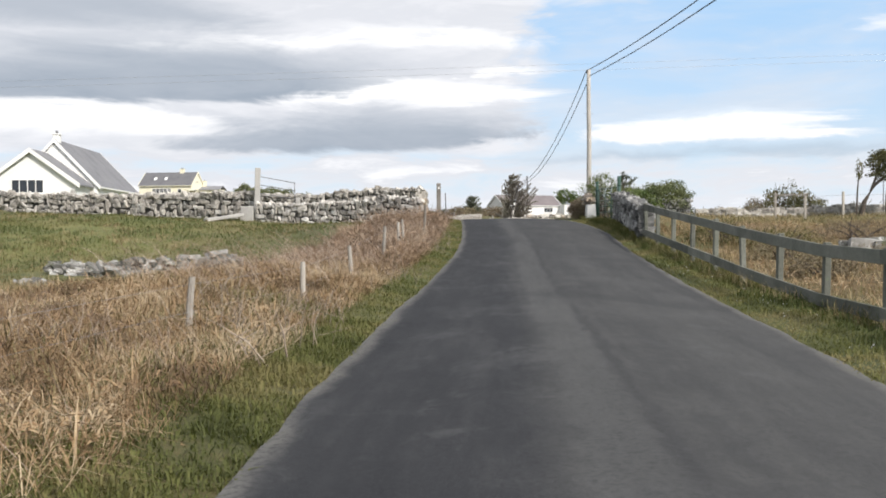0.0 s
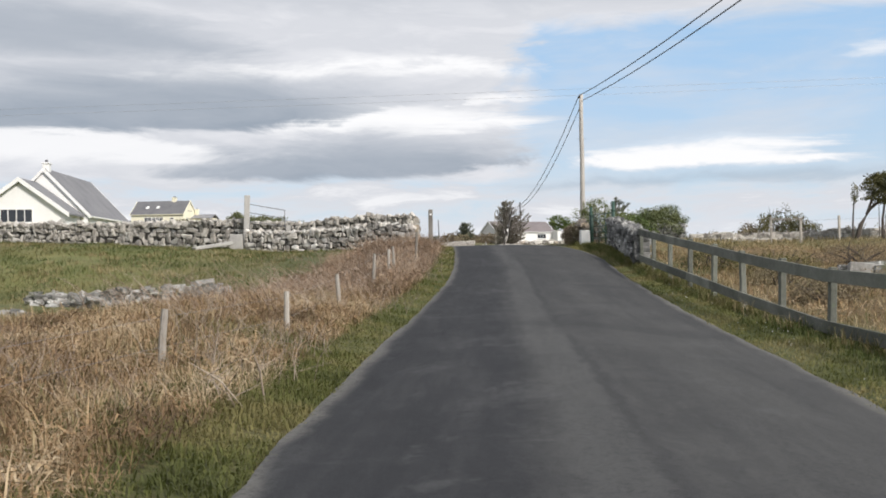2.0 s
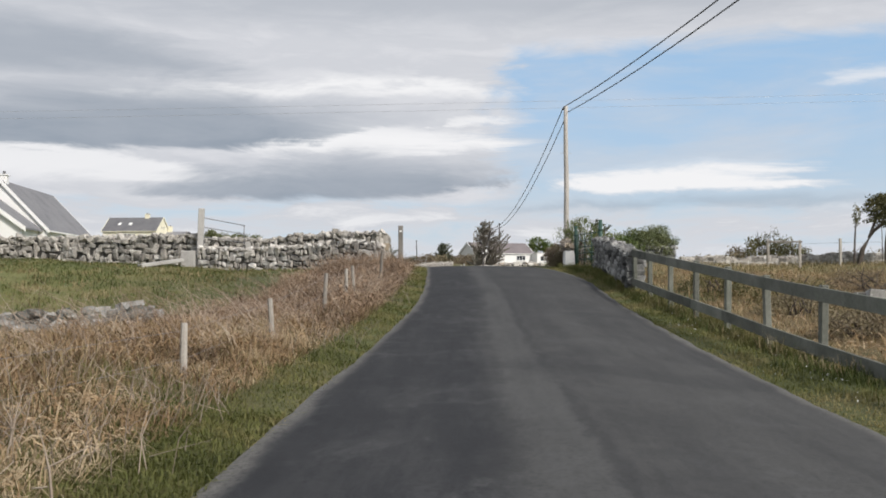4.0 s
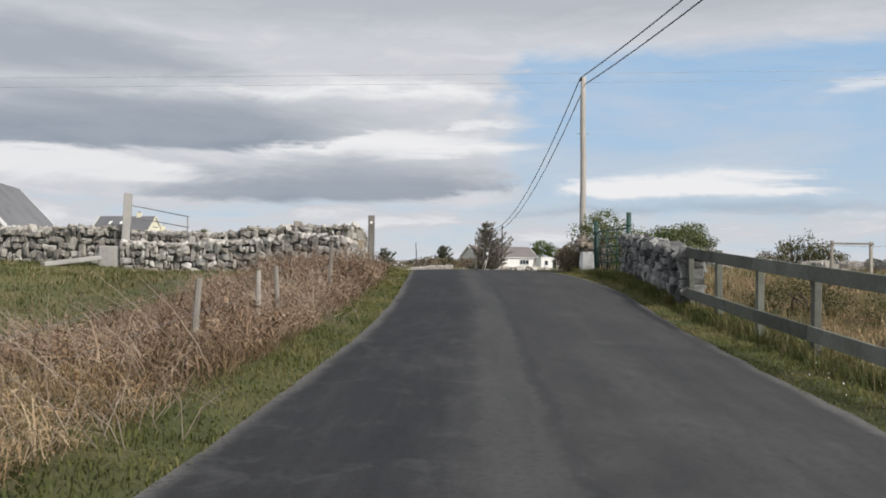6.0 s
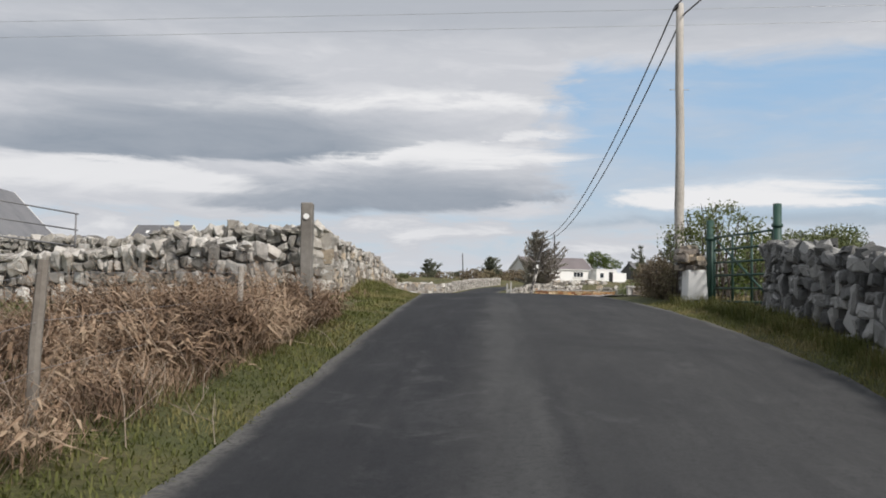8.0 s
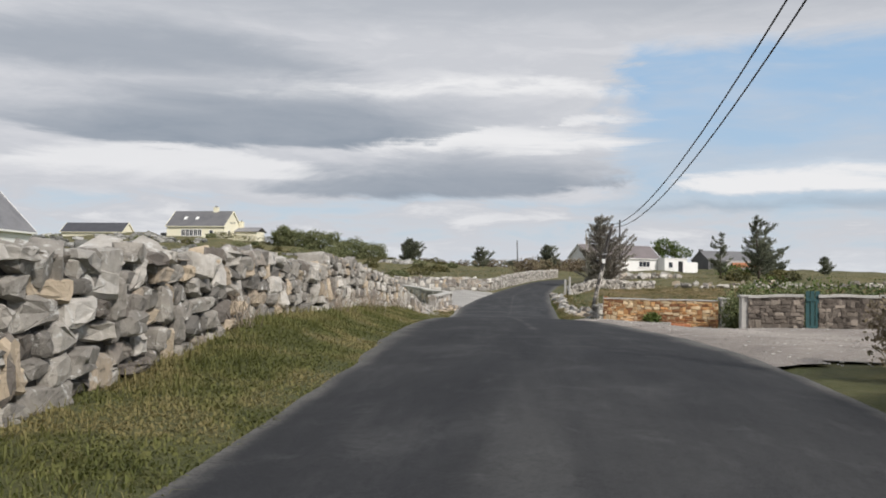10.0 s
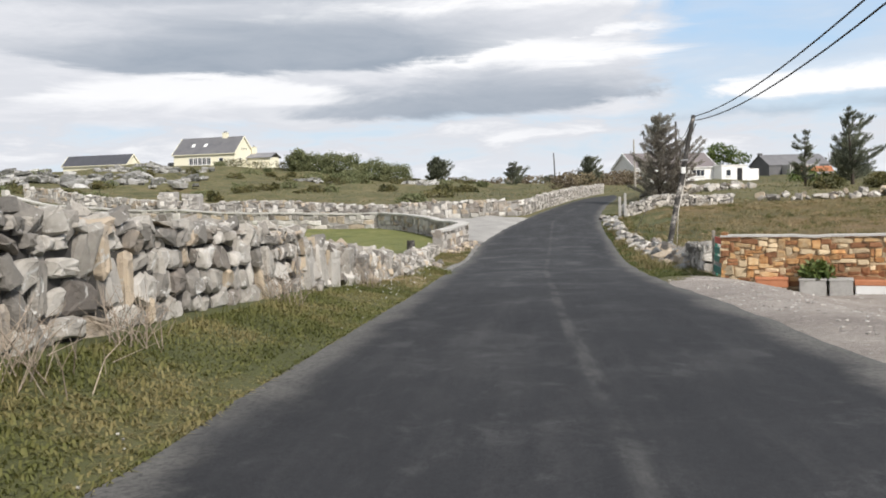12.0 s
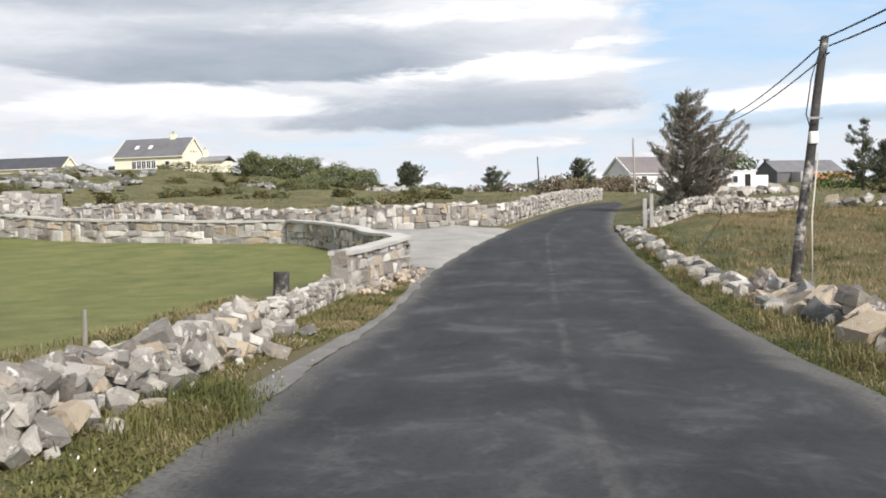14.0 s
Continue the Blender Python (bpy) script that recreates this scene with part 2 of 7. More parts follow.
WIREGREY = material("dull_wire", [(0.16, 0.16, 0.17), (0.24, 0.24, 0.25)], 0.5, 1, 5, 0)
GALV = material("galvanised_steel", [(0.38, 0.39, 0.40), (0.52, 0.53, 0.54)], 0.45, 2, 20, 0.05, metal=0.6)
GREENPAINT = material("green_gate_paint", [(0.02, 0.055, 0.043), (0.032, 0.08, 0.062)], 0.55, 2, 15, 0.1, ((0.16, 0.09, 0.05), 9.0, -0.07))
DARKTEAL = material("dark_teal_gate_paint", [(0.012, 0.05, 0.055), (0.02, 0.08, 0.085)], 0.7, 2, 12, 0.2)
TEALPAINT = material("teal_board_paint", [(0.035, 0.15, 0.115), (0.05, 0.205, 0.155)], 0.7, 2, 12, 0.15, ((0.2, 0.15, 0.1), 7.0, -0.06))
REDPAINT = material("faded_red_paint", [(0.45, 0.07, 0.045), (0.60, 0.14, 0.09)], 0.7, 2, 12, 0.15)
TERRACOTTA = material("terracotta", [(0.40, 0.15, 0.07), (0.52, 0.23, 0.12)], 0.85, 3, 14, 0.2)
BARK = material("conifer_bark", [(0.055, 0.045, 0.036), (0.11, 0.09, 0.075)], 0.95, 3, 16, 0.5)
TWIG = material("bleached_twig", [(0.21, 0.165, 0.125), (0.36, 0.305, 0.245)], 0.9, 5, 20, 0.1, None, "island", 0.4)
REFLECT = material("white_reflector", [(0.78, 0.78, 0.76), (0.85, 0.85, 0.83)], 0.3, 5, 20, 0)
ROCK = material("grey_outcrop_rock", [(0.09, 0.09, 0.08), (0.18, 0.178, 0.165), (0.27, 0.265, 0.25), (0.42, 0.415, 0.40)], 0.92, 0.7, 5, 1.0, ((0.58, 0.58, 0.56), 2.6, 0.05), "object", 0.4, moss=((0.075, 0.082, 0.035), 1.1, 0.03))

GRASS = blade_material("verge_grass", [(0.07, 0.09, 0.024), (0.105, 0.126, 0.033), (0.148, 0.154, 0.047), (0.225, 0.20, 0.085)], amount=0.6, big=0.8, glow=0.42)
LAWNGRASS = blade_material("lawn_grass", [(0.115, 0.135, 0.036), (0.165, 0.178, 0.052), (0.235, 0.216, 0.08)])
DRYGRASS = blade_material("dry_field_grass", [(0.10, 0.10, 0.034), (0.20, 0.165, 0.07), (0.31, 0.235, 0.12), (0.42, 0.34, 0.20)], amount=0.6, big=0.9)
MARKERCONCRETE = material("stained_dark_concrete", [(0.11, 0.10, 0.09), (0.18, 0.168, 0.15), (0.26, 0.245, 0.225)], 0.92, 2.0, 18, 0.35)
SHOULDER = material("dull_shoulder_grit", [(0.15, 0.147, 0.138), (0.24, 0.234, 0.222), (0.33, 0.322, 0.306)], 0.95, 0.8, 18, 1.0, ((0.34, 0.33, 0.31), 12.0, 0.0), moss=((0.09, 0.088, 0.06), 2.0, -0.02))
SHORTGRASS = blade_material("short_verge_grass", [(0.098, 0.112, 0.030), (0.142, 0.156, 0.042), (0.185, 0.188, 0.060), (0.25, 0.222, 0.09)], amount=0.55, big=0.9, glow=0.42)
VERGEGRASS = blade_material("mown_verge_grass", [(0.128, 0.138, 0.040), (0.175, 0.183, 0.056), (0.225, 0.214, 0.078), (0.30, 0.258, 0.115)], amount=0.4, big=0.8, glow=0.45)
BRAMBLE = blade_material("dead_bramble_leaves", [(0.095, 0.062, 0.041), (0.205, 0.134, 0.086), (0.31, 0.212, 0.138), (0.43, 0.325, 0.228)], 0.9, 0.6, 0.8, 0.2)
CANE = blade_material("dead_bramble_canes", [(0.20, 0.142, 0.102), (0.32, 0.25, 0.19), (0.46, 0.385, 0.305)], 0.9, 0.9, 0.8, 0.0)
BRACKEN = blade_material("dead_bracken", [(0.12, 0.08, 0.045), (0.265, 0.168, 0.087), (0.39, 0.275, 0.152), (0.53, 0.425, 0.285)], 0.85, 0.6, 0.75, 0.2)
CONIFER = blade_material("conifer_needles", [(0.06, 0.07, 0.048), (0.10, 0.112, 0.074), (0.15, 0.16, 0.105)], 0.8, 0.7, 0.4, 0.15)
BROWNCONIFER = blade_material("browned_conifer_needles", [(0.155, 0.135, 0.115), (0.25, 0.225, 0.192), (0.25, 0.24, 0.19)], 0.8, 0.7, 0.4, 0.15)
BUSHLEAF = blade_material("shrub_leaves", [(0.065, 0.085, 0.032), (0.115, 0.14, 0.055), (0.18, 0.20, 0.085)], 0.6, 0.7, 0.5, 0.25)
GATELEAF = blade_material("loose_bush_leaves", [(0.075, 0.10, 0.03), (0.135, 0.165, 0.055), (0.20, 0.225, 0.09)], 0.6, 0.7, 0.6, 0.4)
LIGHTLEAF = blade_material("young_leaves", [(0.05, 0.085, 0.018), (0.10, 0.145, 0.032), (0.17, 0.20, 0.055)], 0.6, 0.7, 0.6, 0.3)
THICKETLEAF = blade_material("thicket_leaves", [(0.115, 0.135, 0.06), (0.185, 0.205, 0.098), (0.265, 0.275, 0.145)], 0.7, 0.7, 0.5, 0.4)
OLIVELEAF = blade_material("olive_shrub_leaves", [(0.055, 0.06, 0.02), (0.11, 0.105, 0.035), (0.17, 0.15, 0.06)], 0.7, 0.7, 0.5, 0.25)
HEATH = blade_material("brown_hedge_leaves", [(0.11, 0.085, 0.058), (0.19, 0.15, 0.10), (0.22, 0.19, 0.11)], 0.8, 0.7, 0.3, 0.2)


# ---- building helpers ----
def meshed(name, verts, faces, mat=None, smooth=False):
    me = bpy.data.meshes.new(name)
    me.from_pydata([tuple(v) for v in verts], [], [tuple(f) for f in faces])
    me.validate()
    if mat:
        me.materials.append(mat)
    if smooth:
        me.polygons.foreach_set("use_smooth", [True] * len(me.polygons))
    me.update()
    return me


def thing(name, label, category, group="", kind="", at=None):
    ob = new(name)
    ob.empty_display_size = 0.2
    if at is not None:
        ob.matrix_basis = at
    return tagged(ob, label, category, group, kind)


def part(name, bm, material_used, parent, label="", smooth=False):
    """Links a bmesh as one mesh object under a thing or a part."""
    me = bpy.data.meshes.new(name)
    bm.to_mesh(me)
    bm.free()
    if smooth:
        me.polygons.foreach_set("use_smooth", [True] * len(me.polygons))
    return piece(name, me, material_used, parent, label)


def piece(name, me, material_used=None, parent=None, label="", m=None):
    if material_used and not me.materials:
        me.materials.append(material_used)
    ob = new(name, me)
    ob.parent = parent
    if m is not None:
        ob.matrix_basis = m
    return tagged(ob, label)


def bm_box(size, at=(0, 0, 0), bevel=0.0, m=None):
    bm = bmesh.new()
    bmesh.ops.create_cube(bm, size=1.0, matrix=Matrix.Translation(at) @ Matrix.Diagonal((*size, 1)))
    if bevel:
        bmesh.ops.bevel(bm, geom=bm.edges[:], offset=bevel, segments=1, affect="EDGES")
    if m is not None:
        bm.transform(m)
    return bm


def bm_poly(points, thickness, axis):
    """A flat polygon pulled out along an axis vector."""
    bm = bmesh.new()
    a = [bm.verts.new(p) for p in points]
    b = [bm.verts.new(Vector(p) + Vector(axis) * thickness) for p in points]
    bm.faces.new(a)
    bm.faces.new(b[::-1])
    for i in range(len(a)):
        j = (i + 1) % len(a)
        bm.faces.new((a[j], a[i], b[i], b[j]))
    bmesh.ops.recalc_face_normals(bm, faces=bm.faces[:])
    return bm


def tube(points, radii, sides=8, caps=True):
    """Vertices and faces of a round bar along points."""
    pts = [Vector(p) for p in points]
    verts, faces = [], []
    for i, p in enumerate(pts):
        d = (pts[min(i + 1, len(pts) - 1)] - pts[max(i - 1, 0)]).normalized()
        side = d.cross(Vector((0, 0, 1)) if abs(d.z) < 0.9 else Vector((1, 0, 0))).normalized()
        up = side.cross(d)
        r = radii[i] if isinstance(radii, (list, tuple)) else radii
        for k in range(sides):
            a = 2 * math.pi * k / sides
            verts.append(p + (side * math.cos(a) + up * math.sin(a)) * r)
    for i in range(len(pts) - 1):
        for k in range(sides):
            j = (k + 1) % sides
            faces.append((i * sides + k, i * sides + j, (i + 1) * sides + j, (i + 1) * sides + k))
    if caps:
        faces.append(tuple(range(sides))[::-1])
        faces.append(tuple(range((len(pts) - 1) * sides, len(pts) * sides)))
    return verts, faces


def joined(chunks):
    verts, faces = [], []
    for v, f in chunks:
        k = len(verts)
        verts += list(v)
        faces += [tuple(i + k for i in q) for q in f]
    return verts, faces


# ---- the lie of the land ----
ROAD_Y = [-80, 0, 11, 16, 19.3, 22.5, 30, 36, 40.8, 45, 49, 53, 57, 61.6, 66.2, 71.3, 78, 86.3, 92, 100, 110, 120, 135, 150, 175, 210, 260, 400, 900, 2600]
ROAD_Z = [0.75, 0.5, 0.57, 0.71, 0.88, 1.08, 1.55, 1.93, 2.15, 2.27, 2.32, 2.26, 2.20, 2.10, 1.93, 1.70, 1.36, 1.06, 1.02, 1.22, 1.7, 2.15, 2.7, 3.05, 3.5, 4.2, 4.7, 4.4, 3.8, 3.0]
EDGE_Y = [-80, 0, 5, 7, 10, 13, 19, 25, 31, 38, 43, 47, 52, 57, 60, 66, 72, 78, 86, 93, 97, 104, 114, 128, 140, 150, 160]
EDGE_L = [-3.2, -1.2, -1.08, -1.0, -0.85, -0.65, -0.02, 0.58, 0.85, 1.02, 1.1, 1.1, 0.65, 0.42, 0.35, 0.18, -0.14, -0.58, -0.82, -1.08, -1.3, -0.85, 0.5, 2.8, 5.0, 8.5, 14.5]
EDGE_R = [0.6, 2.95, 3.62, 3.97, 4.40, 4.78, 5.15, 5.55, 6.02, 6.12, 5.98, 5.95, 5.95, 5.5, 5.35, 5.05, 4.85, 4.82, 4.92, 5.05, 5.05, 5.02, 5.25, 6.6, 8.8, 12.3, 18.5]


def smoothed(ys, vs, y):
    """Interpolation with the corners rounded off."""
    y = np.asarray(y, float)
    return sum(np.interp(y + o, ys, vs) * w for o, w in ((-2.4, 0.15), (-1.2, 0.2), (0, 0.3), (1.2, 0.2), (2.4, 0.15)))


def step(a, b, v):
    t = np.clip((np.asarray(v, float) - a) / (b - a), 0, 1)
    return t * t * (3 - 2 * t)


BUMPS = []
_rs = np.random.RandomState(5)
for _k in range(60):
    BUMPS.append((_rs.uniform(0, 6.28), 10 ** _rs.uniform(-1.1, 0.25), _rs.uniform(0, 6.28)))


def rough_ground(x, y):
    s = 0
    for a, f, p in BUMPS:
        s = s + np.sin((x * math.cos(a) + y * math.sin(a)) * f * 2 + p) * 0.05 / (0.3 + f)
    return s * 0.35


def hump(x, y, cx, cy, sx, sy, amp):
    return amp * np.exp(-((x - cx) / sx) ** 2 - ((y - cy) / sy) ** 2)


def land(x, y):
    """Height of the open ground."""
    x, y = np.asarray(x, float), np.asarray(y, float)
    base = smoothed(ROAD_Y, ROAD_Z, y)
    left, right = smoothed(EDGE_L and EDGE_Y, EDGE_L, y) - x, x - smoothed(EDGE_Y, EDGE_R, y)
    off = np.maximum(left, right)
    width = np.maximum(smoothed(EDGE_Y, EDGE_R, y) - smoothed(EDGE_Y, EDGE_L, y), 0.5)
    fall = 0.17 * np.clip(2 * (1 + right / width) - 1, 0, 1) * step(34, 26, y)
    z = base - fall - 0.06 - 0.14 * step(0.0, -0.45, off) + 0.05 * step(0.05, 0.45, off)
    z = z + hump(x, y, -54, 106, 18, 26, 4.2) + hump(x, y, -28, 62, 15, 18, 0.95) + hump(x, y, -15, 37.5, 6, 5, 0.42) + hump(x, y, -75, 245, 42, 55, 6.2) + hump(x, y, -120, 160, 60, 60, 4.0)
    z = z + hump(x, y, 45, 215, 40, 60, 0.6)
    z = z - 0.06 * step(0.4, 1.8, right) * step(34, 26, y)
    z = z + 0.26 * step(0.15, 1.5, left) * step(44, 50, y) * step(75, 66, y)
    z = z - 0.33 * step(5.6, 8.5, x) * step(62, 68, y) * step(79, 75, y)
    z = z + 0.42 * step(7.0, 9.5, x) * step(97, 110, y) * step(170, 130, y)
    lawn = step(1.5, 4, left) * step(66, 74, y) * step(112, 104, y) * step(40, 30, left)
    wild = step(0.6, 3.0, off) * (1 - lawn)
    z = z + rough_ground(x, y) * wild * (0.5 + 0.8 * step(10, 60, off) + 1.5 * step(150, 260, y))
    # hollow in the pasture round the limestone
    z = z + hump(x, y, -9.5, 24.0, 8.0, 6.5, -0.62) * step(1.2, 4.5, left)
    # earth bank under the bracken beside the road
    z = z + 0.10 * step(0.3, 1.2, left) * step(6.0, 2.5, left) * step(38, 30, y)
    return z


def land1(x, y):
    return float(land(x, y))


def steps(a, b, first, grow):
    out, d = [a], first
    while out[-1] < b:
        out.append(out[-1] + d)
        d *= grow
    return out


gx = sorted(set([round(-v, 3) for v in steps(0.0, 2600, 0.35, 1.035)] + [round(v, 3) for v in steps(0.0, 2600, 0.35, 1.035)]))
gy = [round(-v, 3) for v in steps(1.0, 900, 1.5, 1.25)][::-1] + [round(v, 3) for v in np.arange(0, 125, 0.5)] + [round(v, 3) for v in steps(125, 3000, 0.8, 1.03)]
GX, GY = np.meshgrid(gx, gy)
GZ = land(GX, GY)
nx, ny = len(gx), len(gy)
gv = np.c_[GX.ravel(), GY.ravel(), GZ.ravel()]
ii, jj = np.meshgrid(np.arange(nx - 1), np.arange(ny - 1))
k0 = (jj * nx + ii).ravel()
gf = np.c_[k0, k0 + 1, k0 + nx + 1, k0 + nx]


def ground_material():
    """Turf, dry grass and bare earth, mixed by noise at several sizes; the mown lawn has its own stretch."""
    m = bpy.data.materials.new("rough_pasture")
    m.use_nodes = True
    N = Nodes(m.node_tree)
    pos = N.add("ShaderNodeNewGeometry").outputs["Position"]
    sx_ = N.add("ShaderNodeSeparateXYZ", (0, pos))
    X, Y = sx_.outputs[0], sx_.outputs[1]
    n1, n2, n3 = N.noise(pos, 0.09, 5.0, 0.6, 0.4), N.noise(pos, 0.8, 6.0, 0.65, 0.4), N.noise(pos, 14.0, 6.0, 0.75)
    f = N.math("ADD", N.math("ADD", N.math("MULTIPLY", n1, 0.75), N.math("MULTIPLY", n2, 0.40)), N.math("SUBTRACT", N.math("MULTIPLY", n3, 0.30), 0.20))
    turf = N.ramp(f, [(0.38, (0.045, 0.054, 0.02)), (0.47, (0.078, 0.088, 0.028)), (0.56, (0.118, 0.113, 0.043)), (0.68, (0.20, 0.16, 0.085))])
    green = N.ramp(N.math("ADD", N.math("MULTIPLY", n2, 0.6), N.math("MULTIPLY", n3, 0.4)), [(0.36, (0.085, 0.105, 0.028)), (0.50, (0.145, 0.160, 0.044)), (0.66, (0.225, 0.208, 0.078))])
    edge = N.math("ADD", N.math("MULTIPLY", N.math("SUBTRACT", n2, 0.5), 4.0), N.math("MULTIPLY", N.math("SUBTRACT", N.noise(pos, 0.05, 4.0, 0.6), 0.5), 24.0))
    Xe, Ye = N.math("ADD", X, edge), N.math("ADD", Y, edge)

    def zone(x0, x1, y0, y1, s):
        a = N.math("MULTIPLY", N.span(Xe, x0, x0 + s), N.span(Xe, x1, x1 - s))
        return N.math("MULTIPLY", a, N.math("MULTIPLY", N.span(Ye, y0, y0 + s), N.span(Ye, y1, y1 - s)))

    g = N.math("MAXIMUM", zone(-45, -1.5, 66, 112, 2.0), N.math("MULTIPLY", zone(-30, -3.5, 21, 42, 9.0), 0.75))
    band = N.math("MULTIPLY", N.math("MULTIPLY", N.span(X, -4.0, -2.6), N.span(X, 3.0, 1.5)), N.math("MULTIPLY", N.span(Y, 36.0, 44.0), N.span(Y, 100.0, 94.0)))
    verge = N.math("MULTIPLY", N.math("MULTIPLY", N.span(X, -2.6, -1.5), N.span(X, 8.4, 6.8)), N.span(Y, 40.0, 30.0))
    moor = N.ramp(N.math("ADD", N.math("MULTIPLY", n2, 0.55), N.math("MULTIPLY", N.noise(pos, 0.22, 6.0, 0.68, 0.6), 0.45)), [(0.36, (0.040, 0.042, 0.017)), (0.46, (0.085, 0.080, 0.032)), (0.55, (0.135, 0.115, 0.052)), (0.66, (0.19, 0.155, 0.085))])
    turf = N.mix(N.math("MULTIPLY", N.span(Y, 112.0, 126.0), N.span(n1, 0.36, 0.58, 0.9, 0.35)), turf, moor)
    col = N.mix(g, turf, green)
    col = N.mix(N.math("MULTIPLY", band, N.span(n2, 0.3, 0.62, 0.85, 0.35)), col, (0.095, 0.104, 0.034))
    worn = N.math("MULTIPLY", N.math("MULTIPLY", N.span(X, -3.6, -2.6), N.span(X, 2.0, 0.5)), N.math("MULTIPLY", N.span(Y, 75.0, 80.0), N.span(Y, 100.0, 96.0)))
    col = N.mix(N.math("MULTIPLY", worn, N.span(n2, 0.3, 0.6, 0.45, 0.9)), col, (0.135, 0.108, 0.055))
    dry = N.math("MAXIMUM", zone(-11, -0.6, -10, 24, 3.0), N.math("MAXIMUM", zone(6, 40, -10, 40, 3.0), N.math("MULTIPLY", zone(6.5, 60, 76, 122, 4.0), N.span(n1, 0.4, 0.6, 0.55, 1.0))))
    col = N.mix(N.math("MULTIPLY", dry, 0.7), col, N.ramp(N.math("ADD", N.math("MULTIPLY", n2, 0.5), N.math("MULTIPLY", n3, 0.5)), [(0.36, (0.07, 0.055, 0.024)), (0.52, (0.17, 0.10, 0.045)), (0.68, (0.28, 0.17, 0.08))]))
    col = N.mix(N.math("MULTIPLY", verge, N.span(n2, 0.3, 0.62, 0.85, 0.4)), col, (0.086, 0.100, 0.031))
    bs = N.add("ShaderNodeBsdfPrincipled", ("Base Color", col), ("Roughness", 0.95))
    h = N.math("ADD", N.math("MULTIPLY", n3, 0.5), N.noise(pos, 3.0, 8.0, 0.75))
    bp = N.add("ShaderNodeBump", ("Strength", 0.9), ("Distance", 0.09), ("Height", h))
    N.t.links.new(bp.outputs[0], bs.inputs["Normal"])
    N.add("ShaderNodeOutputMaterial", (0, bs.outputs[0]))
    return m


ground = new("ground", meshed("ground", gv, gf, ground_material(), True))
tagged(ground, "rough pasture of green and dry grass reaching the horizon", "ground", kind="structure")


# ---- road and gravel ----
SEAM_Y = [-40, 4.5, 10, 21, 27, 40, 50, 58, 63.5, 68.5, 79, 90, 110, 130, 160]
SEAM_X = [0.2, 1.34, 1.84, 2.45, 2.9, 3.35, 3.35, 3.07, 2.72, 2.58, 2.24, 2.2, 2.2, 4.8, 16.5]


def road_material():
    """Two strips of old asphalt of different age, with worn wheel lines, a joint, patches and grit along the edges."""
    m = bpy.data.materials.new("worn_asphalt")
    m.use_nodes = True
    N = Nodes(m.node_tree)
    pos = N.add("ShaderNodeNewGeometry").outputs["Position"]
    V = N.add("ShaderNodeSeparateXYZ", (0, pos)).outputs[1]
    s = N.add("ShaderNodeSeparateXYZ", (0, N.add("ShaderNodeUVMap").outputs[0]))
    J, edge = s.outputs[0], s.outputs[1]        # metres right of the joint, metres from the nearer edge
    along_ = N.add("ShaderNodeCombineXYZ", (0, J), (1, N.math("MULTIPLY", V, 0.10)), (2, 0.0)).outputs[0]
    across = N.add("ShaderNodeCombineXYZ", (0, N.math("MULTIPLY", J, 0.7)), (1, N.math("MULTIPLY", V, 0.5)), (2, 4.0)).outputs[0]
    lane = N.noise(along_, 1.6, 6.0, 0.62, 0.25)
    streaks = N.noise(along_, 7.0, 5.0, 0.65, 0.1)
    patch = N.noise(across, 1.0, 7.0, 0.66, 0.6)
    blot = N.noise(across, 3.2, 6.0, 0.72, 0.5)
    grit = N.noise(pos, 70.0, 4.0, 0.85)
    speck = N.noise(pos, 22.0, 5.0, 0.75)
    past = N.span(V, 50.0, 57.0)
    before = N.span(V, 48.0, 38.0)
    f = N.math("ADD", N.math("ADD", N.math("MULTIPLY", lane, 0.4), N.math("MULTIPLY", patch, 0.35)), N.math("MULTIPLY", streaks, 0.25))
    col = N.ramp(f, [(0.36, (0.024, 0.0255, 0.029)), (0.50, (0.034, 0.0355, 0.039)), (0.66, (0.056, 0.057, 0.0595))])
    worn = N.math("MULTIPLY", N.span(V, 64.0, 78.0), N.span(patch, 0.36, 0.68, 0.12, 0.50))
    col = N.mix(worn, col, (0.074, 0.077, 0.082))
    Jw = N.math("ADD", J, N.math("MULTIPLY", N.math("SUBTRACT", blot, 0.5), 0.5))
    east = N.math("MULTIPLY", N.span(Jw, -1.0, -0.5), N.math("MULTIPLY", before, N.span(V, 10.0, 26.0, 1.0, 0.62)))
    col = N.mix(N.math("MULTIPLY", east, N.span(f, 0.36, 0.6, 0.55, 0.9)), col, (0.079, 0.079, 0.078))
    pale = N.math("MULTIPLY", N.span(N.math("ABSOLUTE", N.math("ADD", Jw, 0.34)), 0.34, 0.16), N.math("MULTIPLY", before, N.span(lane, 0.34, 0.6, 0.35, 0.8)))
    col = N.mix(N.math("MULTIPLY", pale, 0.6), col, (0.092, 0.093, 0.093))
    mottle = N.math("MULTIPLY", N.span(N.math("ABSOLUTE", N.math("SUBTRACT", J, 0.36)), 0.48, 0.2), N.math("MULTIPLY", before, N.span(N.math("ADD", N.math("MULTIPLY", blot, 0.6), N.math("MULTIPLY", speck, 0.4)), 0.47, 0.56)))
    col = N.mix(N.math("MULTIPLY", mottle, 0.55), col, (0.040, 0.041, 0.043))
    # the darker joint inside the newer strip, and a wheel line beside it
    rut = N.math("MULTIPLY", N.span(N.math("ABSOLUTE", N.math("ADD", Jw, 0.02)), 0.11, 0.02), N.math("MULTIPLY", before, N.span(lane, 0.38, 0.55)))
    col = N.mix(N.math("MULTIPLY", rut, 0.55), col, (0.036, 0.037, 0.04))
